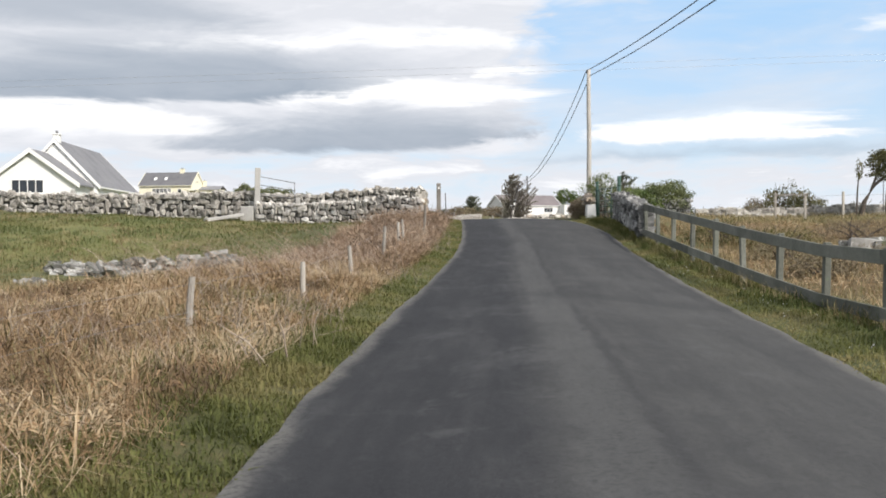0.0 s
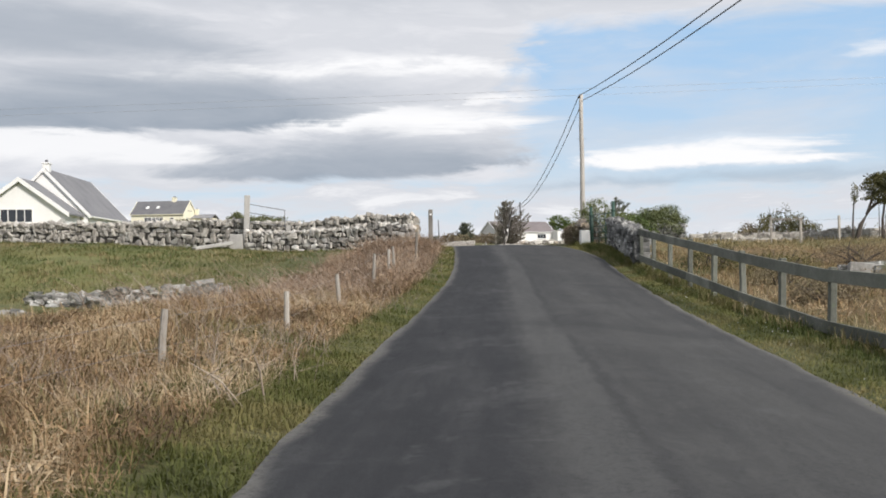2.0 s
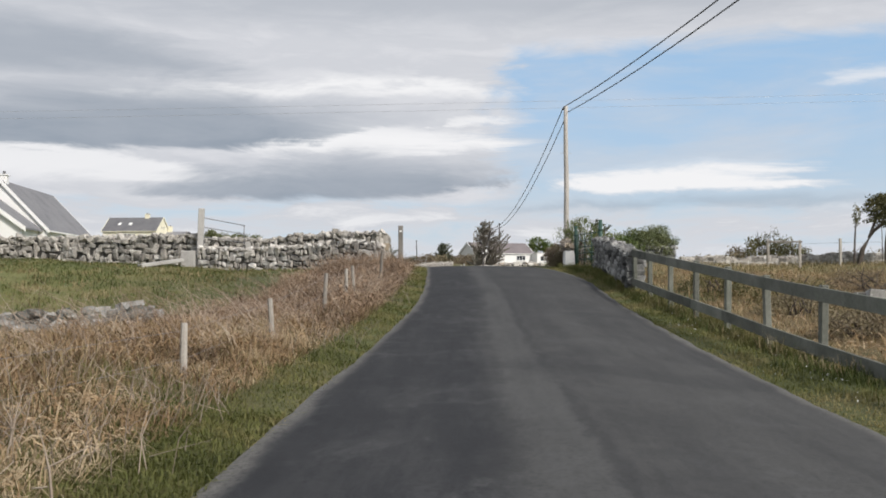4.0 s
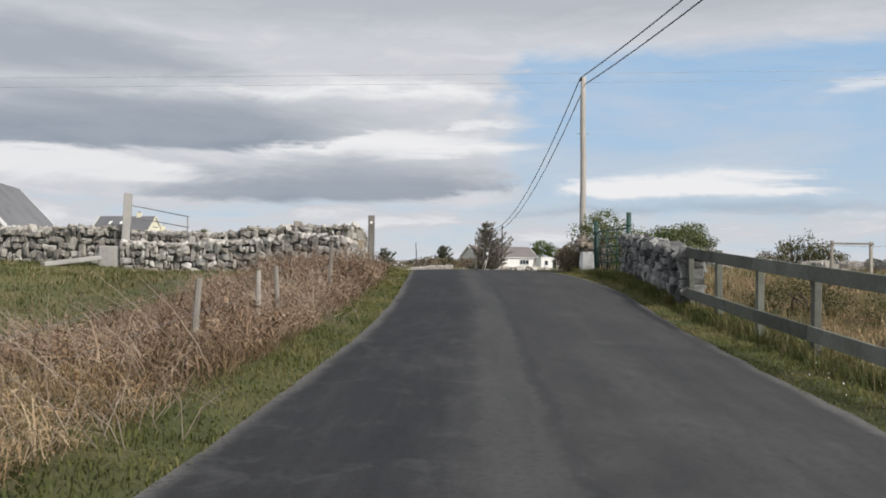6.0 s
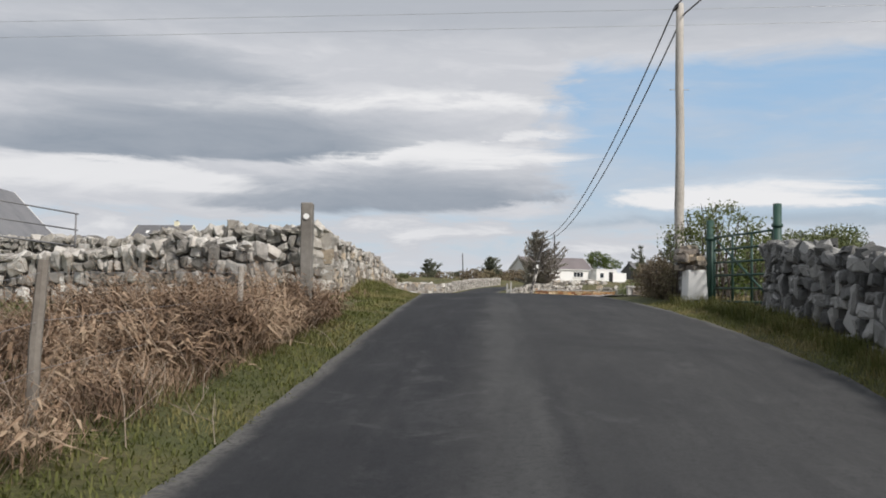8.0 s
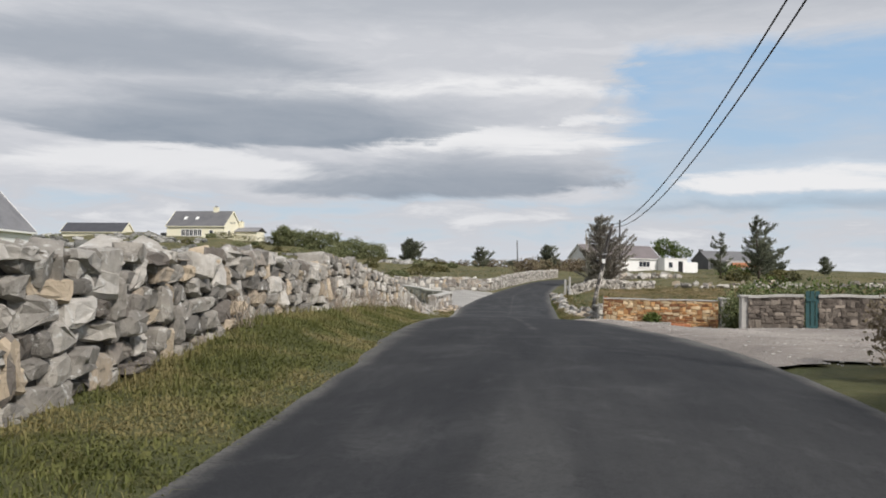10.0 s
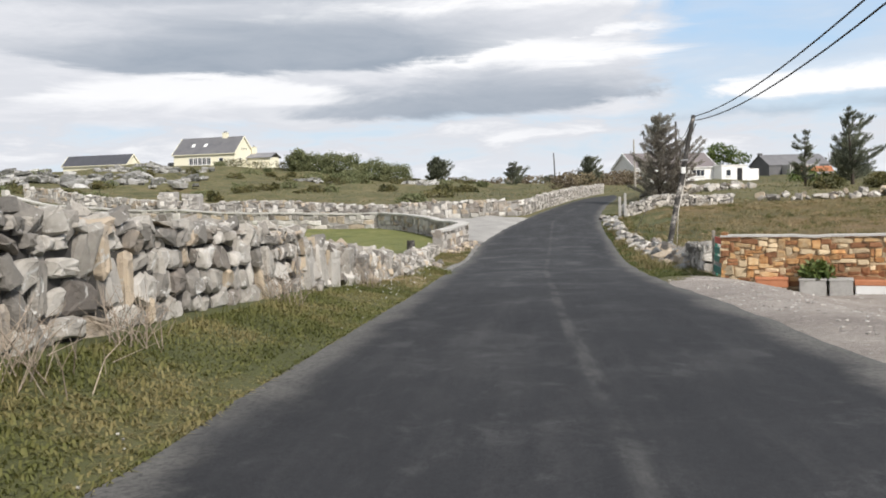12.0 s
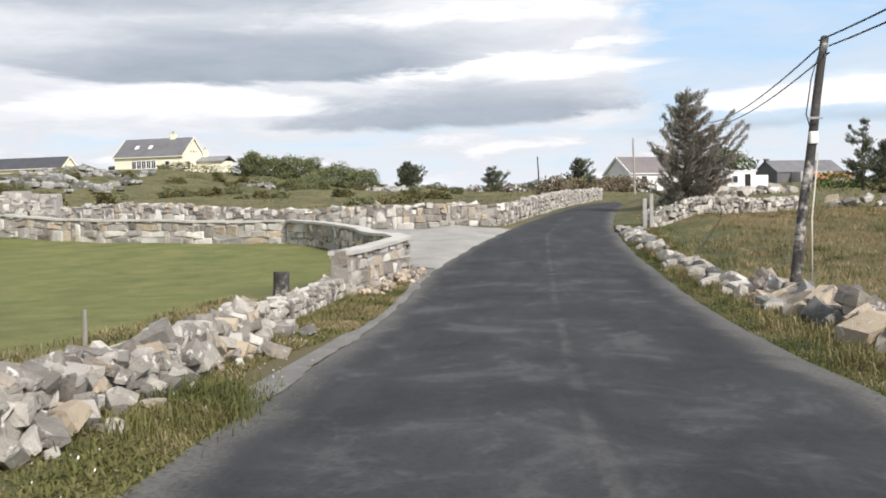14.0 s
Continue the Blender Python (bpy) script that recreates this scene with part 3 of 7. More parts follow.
    # beyond the brow a pale worn line shows where the strips meet
    Jn = N.math("ADD", J, N.math("MULTIPLY", N.math("SUBTRACT", blot, 0.5), 0.12))
    seam = N.math("MULTIPLY", N.span(N.math("ABSOLUTE", Jn), 0.10, 0.03), N.math("MULTIPLY", past, N.span(patch, 0.40, 0.52)))
    col = N.mix(N.math("MULTIPLY", seam, N.span(streaks, 0.36, 0.6, 0.12, 0.42)), col, (0.125, 0.124, 0.12))
    scuff = N.math("MULTIPLY", N.span(N.math("ADD", patch, N.math("MULTIPLY", blot, 0.6)), 0.84, 0.98), N.span(N.math("ABSOLUTE", N.math("SUBTRACT", V, 86.0)), 26.0, 5.0, 0.12, 0.44))
    col = N.mix(scuff, col, (0.119, 0.121, 0.124))
    col = N.mix(N.math("MULTIPLY", N.span(blot, 0.54, 0.70), 0.34), col, (0.094, 0.095, 0.096))
    col = N.mix(N.math("MULTIPLY", N.span(N.noise(across, 0.55, 5.0, 0.6, 0.8), 0.54, 0.66), 0.25), col, (0.026, 0.0275, 0.031))
    # loose grit along both edges
    wide = N.span(V, 43.0, 52.0, 1.5, 0.55)
    rim = N.span(N.math("ADD", N.math("MULTIPLY", edge, wide), N.math("MULTIPLY", N.math("SUBTRACT", patch, 0.5), 0.7)), 0.30, 0.0)
    col = N.mix(N.math("MULTIPLY", rim, N.span(speck, 0.3, 0.6, 0.45, 0.95)), col, (0.15, 0.146, 0.138))
    col = N.mix(N.math("MULTIPLY", N.span(grit, 0.5, 0.72), 0.32), col, (0.134, 0.137, 0.142))
    col = N.mix(N.math("MULTIPLY", N.span(speck, 0.52, 0.36), 0.3), col, (0.018, 0.019, 0.021))
    bs = N.add("ShaderNodeBsdfPrincipled", ("Base Color", col), ("Roughness", 0.9), ("Specular IOR Level", 0.15))
    bp = N.add("ShaderNodeBump", ("Strength", 0.45), ("Distance", 0.012), ("Height", N.math("ADD", grit, speck)))
    N.t.links.new(bp.outputs[0], bs.inputs["Normal"])
    N.add("ShaderNodeOutputMaterial", (0, bs.outputs[0]))
    return m


def strip(name, ys, lefts, rights, cols, lift, crown, mat, label, category, edge_noise=0.05):
    verts, faces, uvs = [], [], []
    for i, y in enumerate(ys):
        l, r = lefts[i], rights[i]
        l += edge_noise * (noise.noise((y * 0.8, 3.1, 0)) + noise.noise((y * 3.1, 9.1, 0)) * 0.5)
        r += edge_noise * (noise.noise((y * 0.8, 7.7, 5)) + noise.noise((y * 3.1, 2.3, 5)) * 0.5)
        joint = float(smoothed(SEAM_Y, SEAM_X, y))
        zr = float(smoothed(ROAD_Y, ROAD_Z, y))
        for k in range(cols + 1):
            x = l + (r - l) * k / cols
            drop = crown * (2 * k / cols - 1) ** 2
            fall = 0.17 * max(0.0, 2 * k / cols - 1) * float(step(34, 26, y))
            verts.append((x, y, zr + lift - drop - fall))
            uvs.append((x - joint, min(x - l, r - x)))
    n = cols + 1
    for i in range(len(ys) - 1):
        for k in range(cols):
            faces.append((i * n + k, i * n + k + 1, (i + 1) * n + k + 1, (i + 1) * n + k))
    me = meshed(name, verts, faces, mat, True)
    uvl = me.uv_layers.new(name="uv")
    for loop in me.loops:
        uvl.data[loop.index].uv = uvs[loop.vertex_index]
    return tagged(new(name, me), label, category, kind="structure")


rys = [round(v, 2) for v in np.arange(-40, 160.1, 0.4)]
strip("road", rys, list(smoothed(EDGE_Y, EDGE_L, rys)), list(smoothed(EDGE_Y, EDGE_R, rys)), 14, 0.03, 0.05, road_material(),
      "narrow grey asphalt lane with patched and worn surface", "road", 0.06)

GRAVEL = material("pale_gravel", [(0.25, 0.242, 0.226), (0.36, 0.35, 0.33), (0.47, 0.458, 0.437)], 0.95, 0.6, 20, 1.0, ((0.58, 0.57, 0.55), 13.0, 0.02), moss=((0.15, 0.145, 0.13), 8.0, -0.03))
YARDGRAVEL = material("grey_brown_gravel", [(0.19, 0.165, 0.145), (0.30, 0.265, 0.237), (0.40, 0.358, 0.322), (0.53, 0.485, 0.442)], 0.95, 0.6, 16, 1.0, ((0.58, 0.56, 0.52), 11.0, 0.02), moss=((0.10, 0.095, 0.085), 9.0, -0.02))


def apron(name, outline, mat, label, lift=0.035, res=0.5):
    """A gravel surface that follows the ground inside an outline of corner points."""
    xs, ys = [p[0] for p in outline], [p[1] for p in outline]
    cols_, rows_ = int((max(xs) - min(xs)) / res) + 1, int((max(ys) - min(ys)) / res) + 1

    def inside(x, y):
        hit = False
        for (x1, y1), (x2, y2) in zip(outline, outline[1:] + outline[:1]):
            if (y1 > y) != (y2 > y) and x < (x2 - x1) * (y - y1) / (y2 - y1) + x1:
                hit = not hit
        return hit

    verts, ids, faces = [], {}, []
    for j in range(rows_ + 1):
        for i in range(cols_ + 1):
            x, y = min(xs) + i * res, min(ys) + j * res
            if inside(x, y):
                ids[i, j] = len(verts)
                verts.append((x + 0.12 * noise.noise((x, y, 1)), y + 0.12 * noise.noise((x, y, 8)), land1(x, y) + lift))
    for i, j in ids:
        q = [(i, j), (i + 1, j), (i + 1, j + 1), (i, j + 1)]
        if all(c in ids for c in q):
            faces.append([ids[c] for c in q])
    return tagged(new(name, meshed(name, verts, faces, mat, True)), label, "gravel", kind="structure")


apron("driveway", [(0.2, 97.5), (-2.0, 97.6), (-3.5, 99.5), (-5.6, 103.5), (-8, 107.3), (-24, 113.0), (-26, 117.5), (-9, 113.5), (-3.0, 113.2), (1.2, 113.6), (0.6, 106)], GRAVEL, "pale gravel driveway between stone walls", 0.045, 0.35)
apron("yard", [(5.5, 47.4), (5.3, 53), (4.8, 60), (4.5, 66), (4.5, 71.8), (5.6, 74.0), (10.8, 72.9), (11.2, 69.6), (19, 67.8), (20.5, 66), (21, 60), (19.5, 54), (16.5, 50.5), (12.5, 48.6), (8.6, 48.2)], YARDGRAVEL, "grey-brown gravel yard beside the road", 0.035, 0.35)


def grit_width(y):
    """How far the grit reaches beyond the tarmac's left edge."""
    return np.interp(y, [78.6, 79.6, 80.6, 82.0, 83.5, 85.5, 88.0, 93.0, 96.0, 98.0], [0.0, 0.30, 0.62, 0.60, 0.42, 0.22, 0.15, 0.22, 0.5, 0.8])


vys = [round(v, 2) for v in np.arange(78.8, 98.01, 0.2)]
vw = grit_width(vys)
strip("verge_gravel", vys, list(smoothed(EDGE_Y, EDGE_L, vys) - vw), list(smoothed(EDGE_Y, EDGE_L, vys) + 0.05), 6, 0.0, 0.008, SHOULDER, "tapering patch of grey grit beside the road", "gravel", 0.10)


# ---- stones and walls ----
def stone_mesh(name, seed, blocky):
    rnd = random.Random(seed)
    bm = bmesh.new()
    for sx_ in (-1, 1):
        for sy_ in (-1, 1):
            for sz_ in (-1, 1):
                k = rnd.uniform(0.74, 1.0) if blocky else rnd.uniform(0.5, 1.0)
                bm.verts.new((0.5 * sx_ * k * rnd.uniform(0.88, 1.0), 0.5 * sy_ * rnd.uniform(0.72, 1.0), 0.5 * sz_ * k * rnd.uniform(0.88, 1.0)))
    for _ in range(10 if blocky else 18):
        v = Vector([rnd.uniform(-1, 1) for _ in range(3)])
        v = v / max(abs(c) for c in v) * (0.5 if blocky else rnd.uniform(0.42, 0.54))
        bm.verts.new(v * rnd.uniform(0.88, 1.0))
    out = bmesh.ops.convex_hull(bm, input=bm.verts[:])
    bmesh.ops.delete(bm, geom=[g for g in out["geom_interior"] if isinstance(g, bmesh.types.BMVert)], context="VERTS")
    loose = [v for v in bm.verts if not v.link_faces]
    bmesh.ops.delete(bm, geom=loose, context="VERTS")
    bmesh.ops.recalc_face_normals(bm, faces=bm.faces[:])
    me = bpy.data.meshes.new(name)
    bm.to_mesh(me)
    bm.free()
    me.polygons.foreach_set("use_smooth", [True] * len(me.polygons))
    me.set_sharp_from_angle(angle=radians(24))
    return me


SHAPES = {}


def stone_set(mat, blocky):
    key = (mat.name, blocky)
    if key not in SHAPES:
        SHAPES[key] = []
        for s in range(14):
            me = stone_mesh("stone", 100 * s + (7 if blocky else 3), blocky)
            me.materials.append(mat)
            SHAPES[key].append(me)
    return SHAPES[key]


def as_arrays(me):
    v = np.empty(len(me.vertices) * 3)
    me.vertices.foreach_get("co", v)
    return v.reshape(-1, 3), [tuple(p.vertices) for p in me.polygons]


def place_stones(parent, items, mat, blocky, limit, rest_mat=None, second=None):
    """items: (priority, matrix). The first ones become stones of their own, the rest one mesh."""
    shapes = stone_set(mat, blocky)
    others = stone_set(second, blocky) if second else shapes
    items = sorted(items, key=lambda it: it[0])
    for n, (_, m) in enumerate(items[:limit]):
        piece("stone", (others if n % 7 in (2, 5) else shapes)[(n * 5 + 3) % len(shapes)], None, parent, m=m)
    if len(items) > limit:
        verts, faces = [], []
        for n, (_, m) in enumerate(items[limit:]):
            v, f = as_arrays(shapes[(n * 5 + 1) % len(shapes)])
            mm = np.array(m)
            k = len(verts)
            verts += (v @ mm[:3, :3].T + mm[:3, 3]).tolist()
            faces += [tuple(i + k for i in q) for q in f]
        rest = piece("stones", meshed("stones", verts, faces, rest_mat or JOINED[mat.name]), None, parent)
        rest["kind"] = "stuff"


def cut(poly, nx_, ny_, c):
    """Keeps the part of a convex polygon where x*nx + y*ny <= c."""
    out = []
    for (x1, y1), (x2, y2) in zip(poly, poly[1:] + poly[:1]):
        d1, d2 = x1 * nx_ + y1 * ny_ - c, x2 * nx_ + y2 * ny_ - c
        if d1 <= 0:
            out.append((x1, y1))
        if (d1 < 0) != (d2 < 0) and abs(d1 - d2) > 1e-9:
            t = d1 / (d1 - d2)
            out.append((x1 + (x2 - x1) * t, y1 + (y2 - y1) * t))
    return out


def fitted_cells(rnd, total, top, size, flat_, loose):
    """Splits a wall's face (length by height) into fitted stones of mixed size; flat_ is height over width."""
    sw, sh = size * 0.66, size * 0.66 * flat_
    seeds, grid = [], {}
    for j in range(-1, int(top / sh) + 2):
        for i in range(-1, int(total / sw) + 2):
            if rnd.random() < 0.48 * min(1.0, loose * 2):
                continue
            u = (i + 0.5 * (j % 2) + rnd.uniform(-loose, loose)) * sw
            v = (j + 0.3 + rnd.uniform(-loose, loose) * 0.8) * sh
            grid.setdefault((i, j), []).append(len(seeds))
            seeds.append((u, v, i, j))
    cells = []
    for k, (u, v, i, j) in enumerate(seeds):
        if not (-sw * 0.4 < u < total + sw * 0.4):
            continue
        r = size * 2.2
        poly = [(-r, -r), (r, -r), (r, r), (-r, r)]
        for dj in range(-3, 4):
            for di in range(-3, 4):
                for q in grid.get((i + di, j + dj), ()):
                    if q != k:
                        # heights count double-stretched here, so that stones lie flat
                        du, dv = seeds[q][0] - u, (seeds[q][1] - v) / flat_
                        poly = cut(poly, du, dv, (du * du + dv * dv) / 2)
                        if len(poly) < 3:
                            break
        if len(poly) >= 3:
            cells.append((u, v, [(x, y * flat_) for x, y in poly]))
    return cells


def coursed_cells(rnd, total, top, size, flat_, loose, jit=0.10):
    """Roughly squared stones in uneven courses, some of them two courses high. jit: how far the corners stray."""
    widths = (0.5, 0.75, 1.0, 1.3, 1.7) if jit < 0.15 else (0.36, 0.5, 0.72, 0.95, 1.25, 1.6)
    double = 0.16 if jit < 0.15 else 0.26
    cells, v = [], -0.05
    taken = []
    while v < top:
        rh = size * flat_ * rnd.uniform(0.6, 1.15)
        u, up = -rnd.uniform(0, size), []
        while u < total:
            wd = size * rnd.choice(widths) * rnd.uniform(0.85, 1.15)
            hit = [b for a, b in taken if a < u + wd * 0.5 < b]
            if hit:
                u = hit[0]
                continue
            stop = min([a for a, b in taken if a > u] + [1e9])
            if stop < u + wd * 1.3:
                wd = stop - u
            hh = rh
            if wd < size * 1.2 and rnd.random() < double:
                hh = rh * 1.95
                up.append((u, u + wd))
            j = lambda: rnd.uniform(-jit, jit) * rh
            if wd > 0.04:
                cells.append((u + wd / 2, v + hh / 2, [(-wd / 2 + j() * 0.5, -hh / 2 + j()), (wd / 2 + j() * 0.5, -hh / 2 + j()), (wd / 2 + j() * 0.5, hh / 2 + j()), (-wd / 2 + j() * 0.5, hh / 2 + j())]))
            u += max(wd, 0.02)
        taken = up
        v += rh
    return cells


def fitted_stone(rnd, poly, deep, gap, bulge, rough=0.0):
    """One stone of a wall's face: chamfered outline, broken front, rough back. x along, y up, z out."""
    cx, cy = sum(p[0] for p in poly) / len(poly), sum(p[1] for p in poly) / len(poly)
    poly = [(x - cx, y - cy) for x, y in poly]
    w, h = max(p[0] for p in poly) - min(p[0] for p in poly), max(p[1] for p in poly) - min(p[1] for p in poly)
    kx, ky = max(0.5, 1 - 2 * gap / max(w, 0.02)), max(0.5, 1 - 2 * gap / max(h, 0.02))
    ring = []
    n = len(poly)
    for a in range(n):
        p0, p, p1 = poly[a - 1], poly[a], poly[(a + 1) % n]
        l0, l1 = math.hypot(p0[0] - p[0], p0[1] - p[1]), math.hypot(p1[0] - p[0], p1[1] - p[1])
        if min(l0, l1) < 0.03 or rnd.random() < 0.25:
            ring.append((p[0] * 0.97, p[1] * 0.97))
        else:
            c0, c1 = rnd.uniform(0.05, 0.18), rnd.uniform(0.05, 0.18)
            ring += [(p[0] + (p0[0] - p[0]) * c0, p[1] + (p0[1] - p[1]) * c0), (p[0] + (p1[0] - p[0]) * c1, p[1] + (p1[1] - p[1]) * c1)]
    if rough:
        # broken edges: the longer sides are bent out or in
        bent = []
        for (x1, y1), (x2, y2) in zip(ring, ring[1:] + ring[:1]):
            bent.append((x1, y1))
            l = math.hypot(x2 - x1, y2 - y1)
            if l > 0.10:
                k, t = rnd.uniform(-0.05, 0.07), rnd.uniform(0.35, 0.65)
                bent.append((x1 + (x2 - x1) * t + (y2 - y1) * k, y1 + (y2 - y1) * t - (x2 - x1) * k))
        ring = bent
    ring = [(x * kx, y * ky) for x, y in ring]
    tx, ty = rnd.gauss(0, 0.10 + 0.02 * rough), rnd.gauss(0, 0.10 + 0.02 * rough)
    out = rnd.uniform(-0.35 - 0.5 * rough, 0.65 + 0.3 * rough) * bulge
    verts = [(x * 0.88, y * 0.88, -deep) for x, y in ring]
    verts += [(x, y, out - bulge * rnd.uniform(0.5, 1.0) + tx * x + ty * y) for x, y in ring]
    shrink = 0.84 - 0.06 * rough
    verts += [(x * (shrink + rnd.uniform(-0.05, 0.05) * (1 + rough)), y * (shrink + rnd.uniform(-0.05, 0.05) * (1 + rough)), out + rnd.uniform(-0.12, 0.14) * bulge * (1 + 1.5 * rough) + tx * x + ty * y) for x, y in ring]
    verts.append((rnd.uniform(-0.25, 0.25) * w, rnd.uniform(-0.25, 0.25) * h, out + rnd.uniform(-0.05, 0.22) * bulge * (1 + rough)))
    n = len(ring)
    faces = []
    for b in (0, n):
        for a in range(n):
            c = (a + 1) % n
            faces.append((b + a, b + c, b + n + c, b + n + a))
    faces += [(2 * n + a, 2 * n + (a + 1) % n, 3 * n) for a in range(n)]
    return verts, faces, (cx, cy)


def along(path, step_len):
    """Points, tangents and lengths along a line of corner points."""
    pts = [Vector((p[0], p[1])) for p in path]
    out, s = [], 0.0
    for a, b in zip(pts, pts[1:]):
        d = (b - a).length
        n = max(1, int(round(d / step_len)))
        for k in range(n):
            out.append((s + d * k / n, a.lerp(b, k / n), (b - a).normalized()))
        s += d
    out.append((s, pts[-1], (pts[-1] - pts[-2]).normalized()))
    return out, s


def stone_wall(label, path, heights, thick, size, seed, mat=None, blocky=True, faces_built=(1, -1), limit=290, core=None, coping="", wild=10.0, near=None, group="stone walls", base=0.0, top_stones=True, flatness=0.75, second=None, coursed=True, rugged=None):
    """A wall of single stones round a core. faces_built: 1 is the side on the right hand of the path's way. heights: above the ground at each corner."""
    mat = mat or GREYSTONE
    rugged = (0.0 if core else 1.0) if rugged is None else rugged
    rnd = random.Random(seed)
    line, total = along(path, 0.25)
    ss = np.array([l[0] for l in line])
    lens = [0.0]
    for a, b in zip(path, path[1:]):
        lens.append(lens[-1] + math.hypot(b[0] - a[0], b[1] - a[1]))

    def at(s):
        s = min(max(s, 0), total)
        i = min(int(np.searchsorted(ss, s, "right")) - 1, len(line) - 2)
        t = (s - ss[i]) / max(ss[i + 1] - ss[i], 1e-6)
        p = line[i][1].lerp(line[i + 1][1], t)
        d = (line[max(i - 2, 0)][2] + line[min(i + 3, len(line) - 1)][2]).normalized()
        return p, d

    def high(s):
        return float(np.interp(s, lens, heights)) + (0.0 if coping or not top_stones else 0.09 * noise.noise((s * 0.8, seed * 1.7, 0)) + 0.05 * noise.noise((s * 2.3, seed * 1.7, 4)))

    mid = path[len(path) // 2]
    wall = thing("stone_wall", label, "wall", group)
    # core; in dry walls its near-black colour paints the shade between stones
    verts, quads = [], []
    w = thick / 2 - (size * 0.05 + 0.012 if core else size * 0.22)
    for s, p, d in line:
        p, d = at(min(max(s, size * 0.45), total - size * 0.45))
        nrm = Vector((d.y, -d.x))
        z0 = land1(p.x, p.y)
        top = z0 + high(s) - (0.02 if coping else size * 0.35)
        for q, z in ((p + nrm * w, z0 - 0.3), (p + nrm * w, top), (p - nrm * w, top), (p - nrm * w, z0 - 0.3)):
            verts.append((q.x, q.y, z))
    for i in range(len(line) - 1):
        a, b = i * 4, i * 4 + 4
        for k in range(3):
            quads.append((a + k, b + k, b + k + 1, a + k + 1))
    quads += [(0, 1, 2, 3), tuple(range(len(verts) - 4, len(verts)))[::-1]]
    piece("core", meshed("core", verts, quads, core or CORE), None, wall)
    items = []
    near = near or mid
    fitted = []
    for side in faces_built:
        lay = (total, max(heights), size, flatness if blocky else flatness * 1.1, 0.34 if core else 0.47)
        for u, v, poly in (coursed_cells(rnd, *lay, 0.10 if not rugged else 0.10 + 0.13 * rugged) if coursed else fitted_cells(rnd, *lay)):
            p, d = at(u)
            limit_top = high(u) - v + (rnd.uniform(-0.05, 0.03) if not coping else -0.01)
            poly = cut(cut(cut(cut(poly, 0, 1, limit_top), 0, -1, v + 0.12), -1, 0, u), 1, 0, total - u)
            if len(poly) < 3:
                continue
            area = abs(sum(x1 * y2 - x2 * y1 for (x1, y1), (x2, y2) in zip(poly, poly[1:] + poly[:1]))) / 2
            if area < (size * 0.28) ** 2:
                continue
            vs, fs, (cx, cy) = fitted_stone(rnd, poly, size * 0.5, 0.007 if core else (0.009 if wild < 12 else 0.014), size * (0.05 if core else 0.10) * (1.0 if wild < 10 else 1.5), rugged)
            nrm = Vector((d.y, -d.x)) * side
            dd = d if side == 1 else -d
            c = p + d * cx + nrm * (thick / 2)
            yaw = math.degrees(math.atan2(dd.y, dd.x))
            m = pose(c.x, c.y, land1(p.x, p.y) + base + v + cy, 90, 0, yaw) @ Matrix.Rotation(radians(rnd.gauss(0, wild * (0.12 if wild < 12 else 0.4))), 4, "Z")
            if side == -1:
                vs = [(-x, y, z) for x, y, z in vs]
                fs = [q[::-1] for q in fs]
            fitted.append((math.hypot(c.x - near[0], c.y - near[1]) - (4 if side == faces_built[0] else 0), m, vs, fs, second if second and rnd.random() < 0.32 else mat))
    fitted.sort(key=lambda it: it[0])
    single = int(limit * 0.8)
    for _, m, vs, fs, mt in fitted[:single]:
        me = meshed("stone", vs, fs, mt, True)
        me.set_sharp_from_angle(angle=radians(16))
        piece("stone", me, None, wall, m=m)
    for mt in (mat, second):
        rest = [it for it in fitted[single:] if it[4] is mt]
        if mt and rest:
            v_, f_ = joined([([m @ Vector(q) for q in vs], fs) for _, m, vs, fs, _ in rest])
            me = meshed("stones", v_, f_, JOINED[mt.name], True)
            me.set_sharp_from_angle(angle=radians(16))
            piece("stones", me, None, wall)["kind"] = "stuff"
    limit = limit - min(single, len(fitted))
    for end, out_ in ((0.0, -1), (total, 1)):
        v = 0.0
        while v < high(end) - 0.05:
            hh = size * rnd.uniform(0.5, 0.85)
            k = max(1, int(thick / size + 0.3))
            for q in range(k):
                p, d = at(end)
                nrm = Vector((d.y, -d.x))
                c = p - d * (out_ * size * 0.28) + nrm * ((q + 0.5) / k - 0.5) * thick * 0.92
                m = pose(c.x, c.y, land1(p.x, p.y) + v + hh / 2, rnd.gauss(0, wild * 0.3), rnd.gauss(0, wild * 0.3), math.degrees(math.atan2(d.y, d.x)) + rnd.gauss(0, 5)) @ Matrix.Diagonal((size * rnd.uniform(0.62, 0.8), thick / k * 1.02, hh * 1.12, 1))
                items.append((-50, m))
            v += hh
    if top_stones and not coping:
        u = 0.0
        while u < total:
            wd = size * rnd.choice((0.5, 0.7, 0.9, 1.2)) * rnd.uniform(0.85, 1.2)
            p, d = at(u + wd / 2)
            for lane_ in ((-0.25, 0.25) if thick > size * 1.3 else (0.0,)):
                nrm = Vector((d.y, -d.x))
                q = p + nrm * (lane_ * thick + rnd.uniform(-0.05, 0.05))
                hh = size * rnd.uniform(0.4, 0.85)
                z = land1(p.x, p.y) + high(u) - hh * 0.42 + rnd.uniform(-0.04, 0.06)
                yaw = math.degrees(math.atan2(d.y, d.x))
                m = pose(q.x, q.y, z, rnd.gauss(0, wild), rnd.gauss(0, wild * 1.3), yaw + rnd.gauss(0, 20)) @ Matrix.Diagonal((wd * 1.05, thick * (0.55 if thick > size * 1.3 else 1.0), hh, 1))
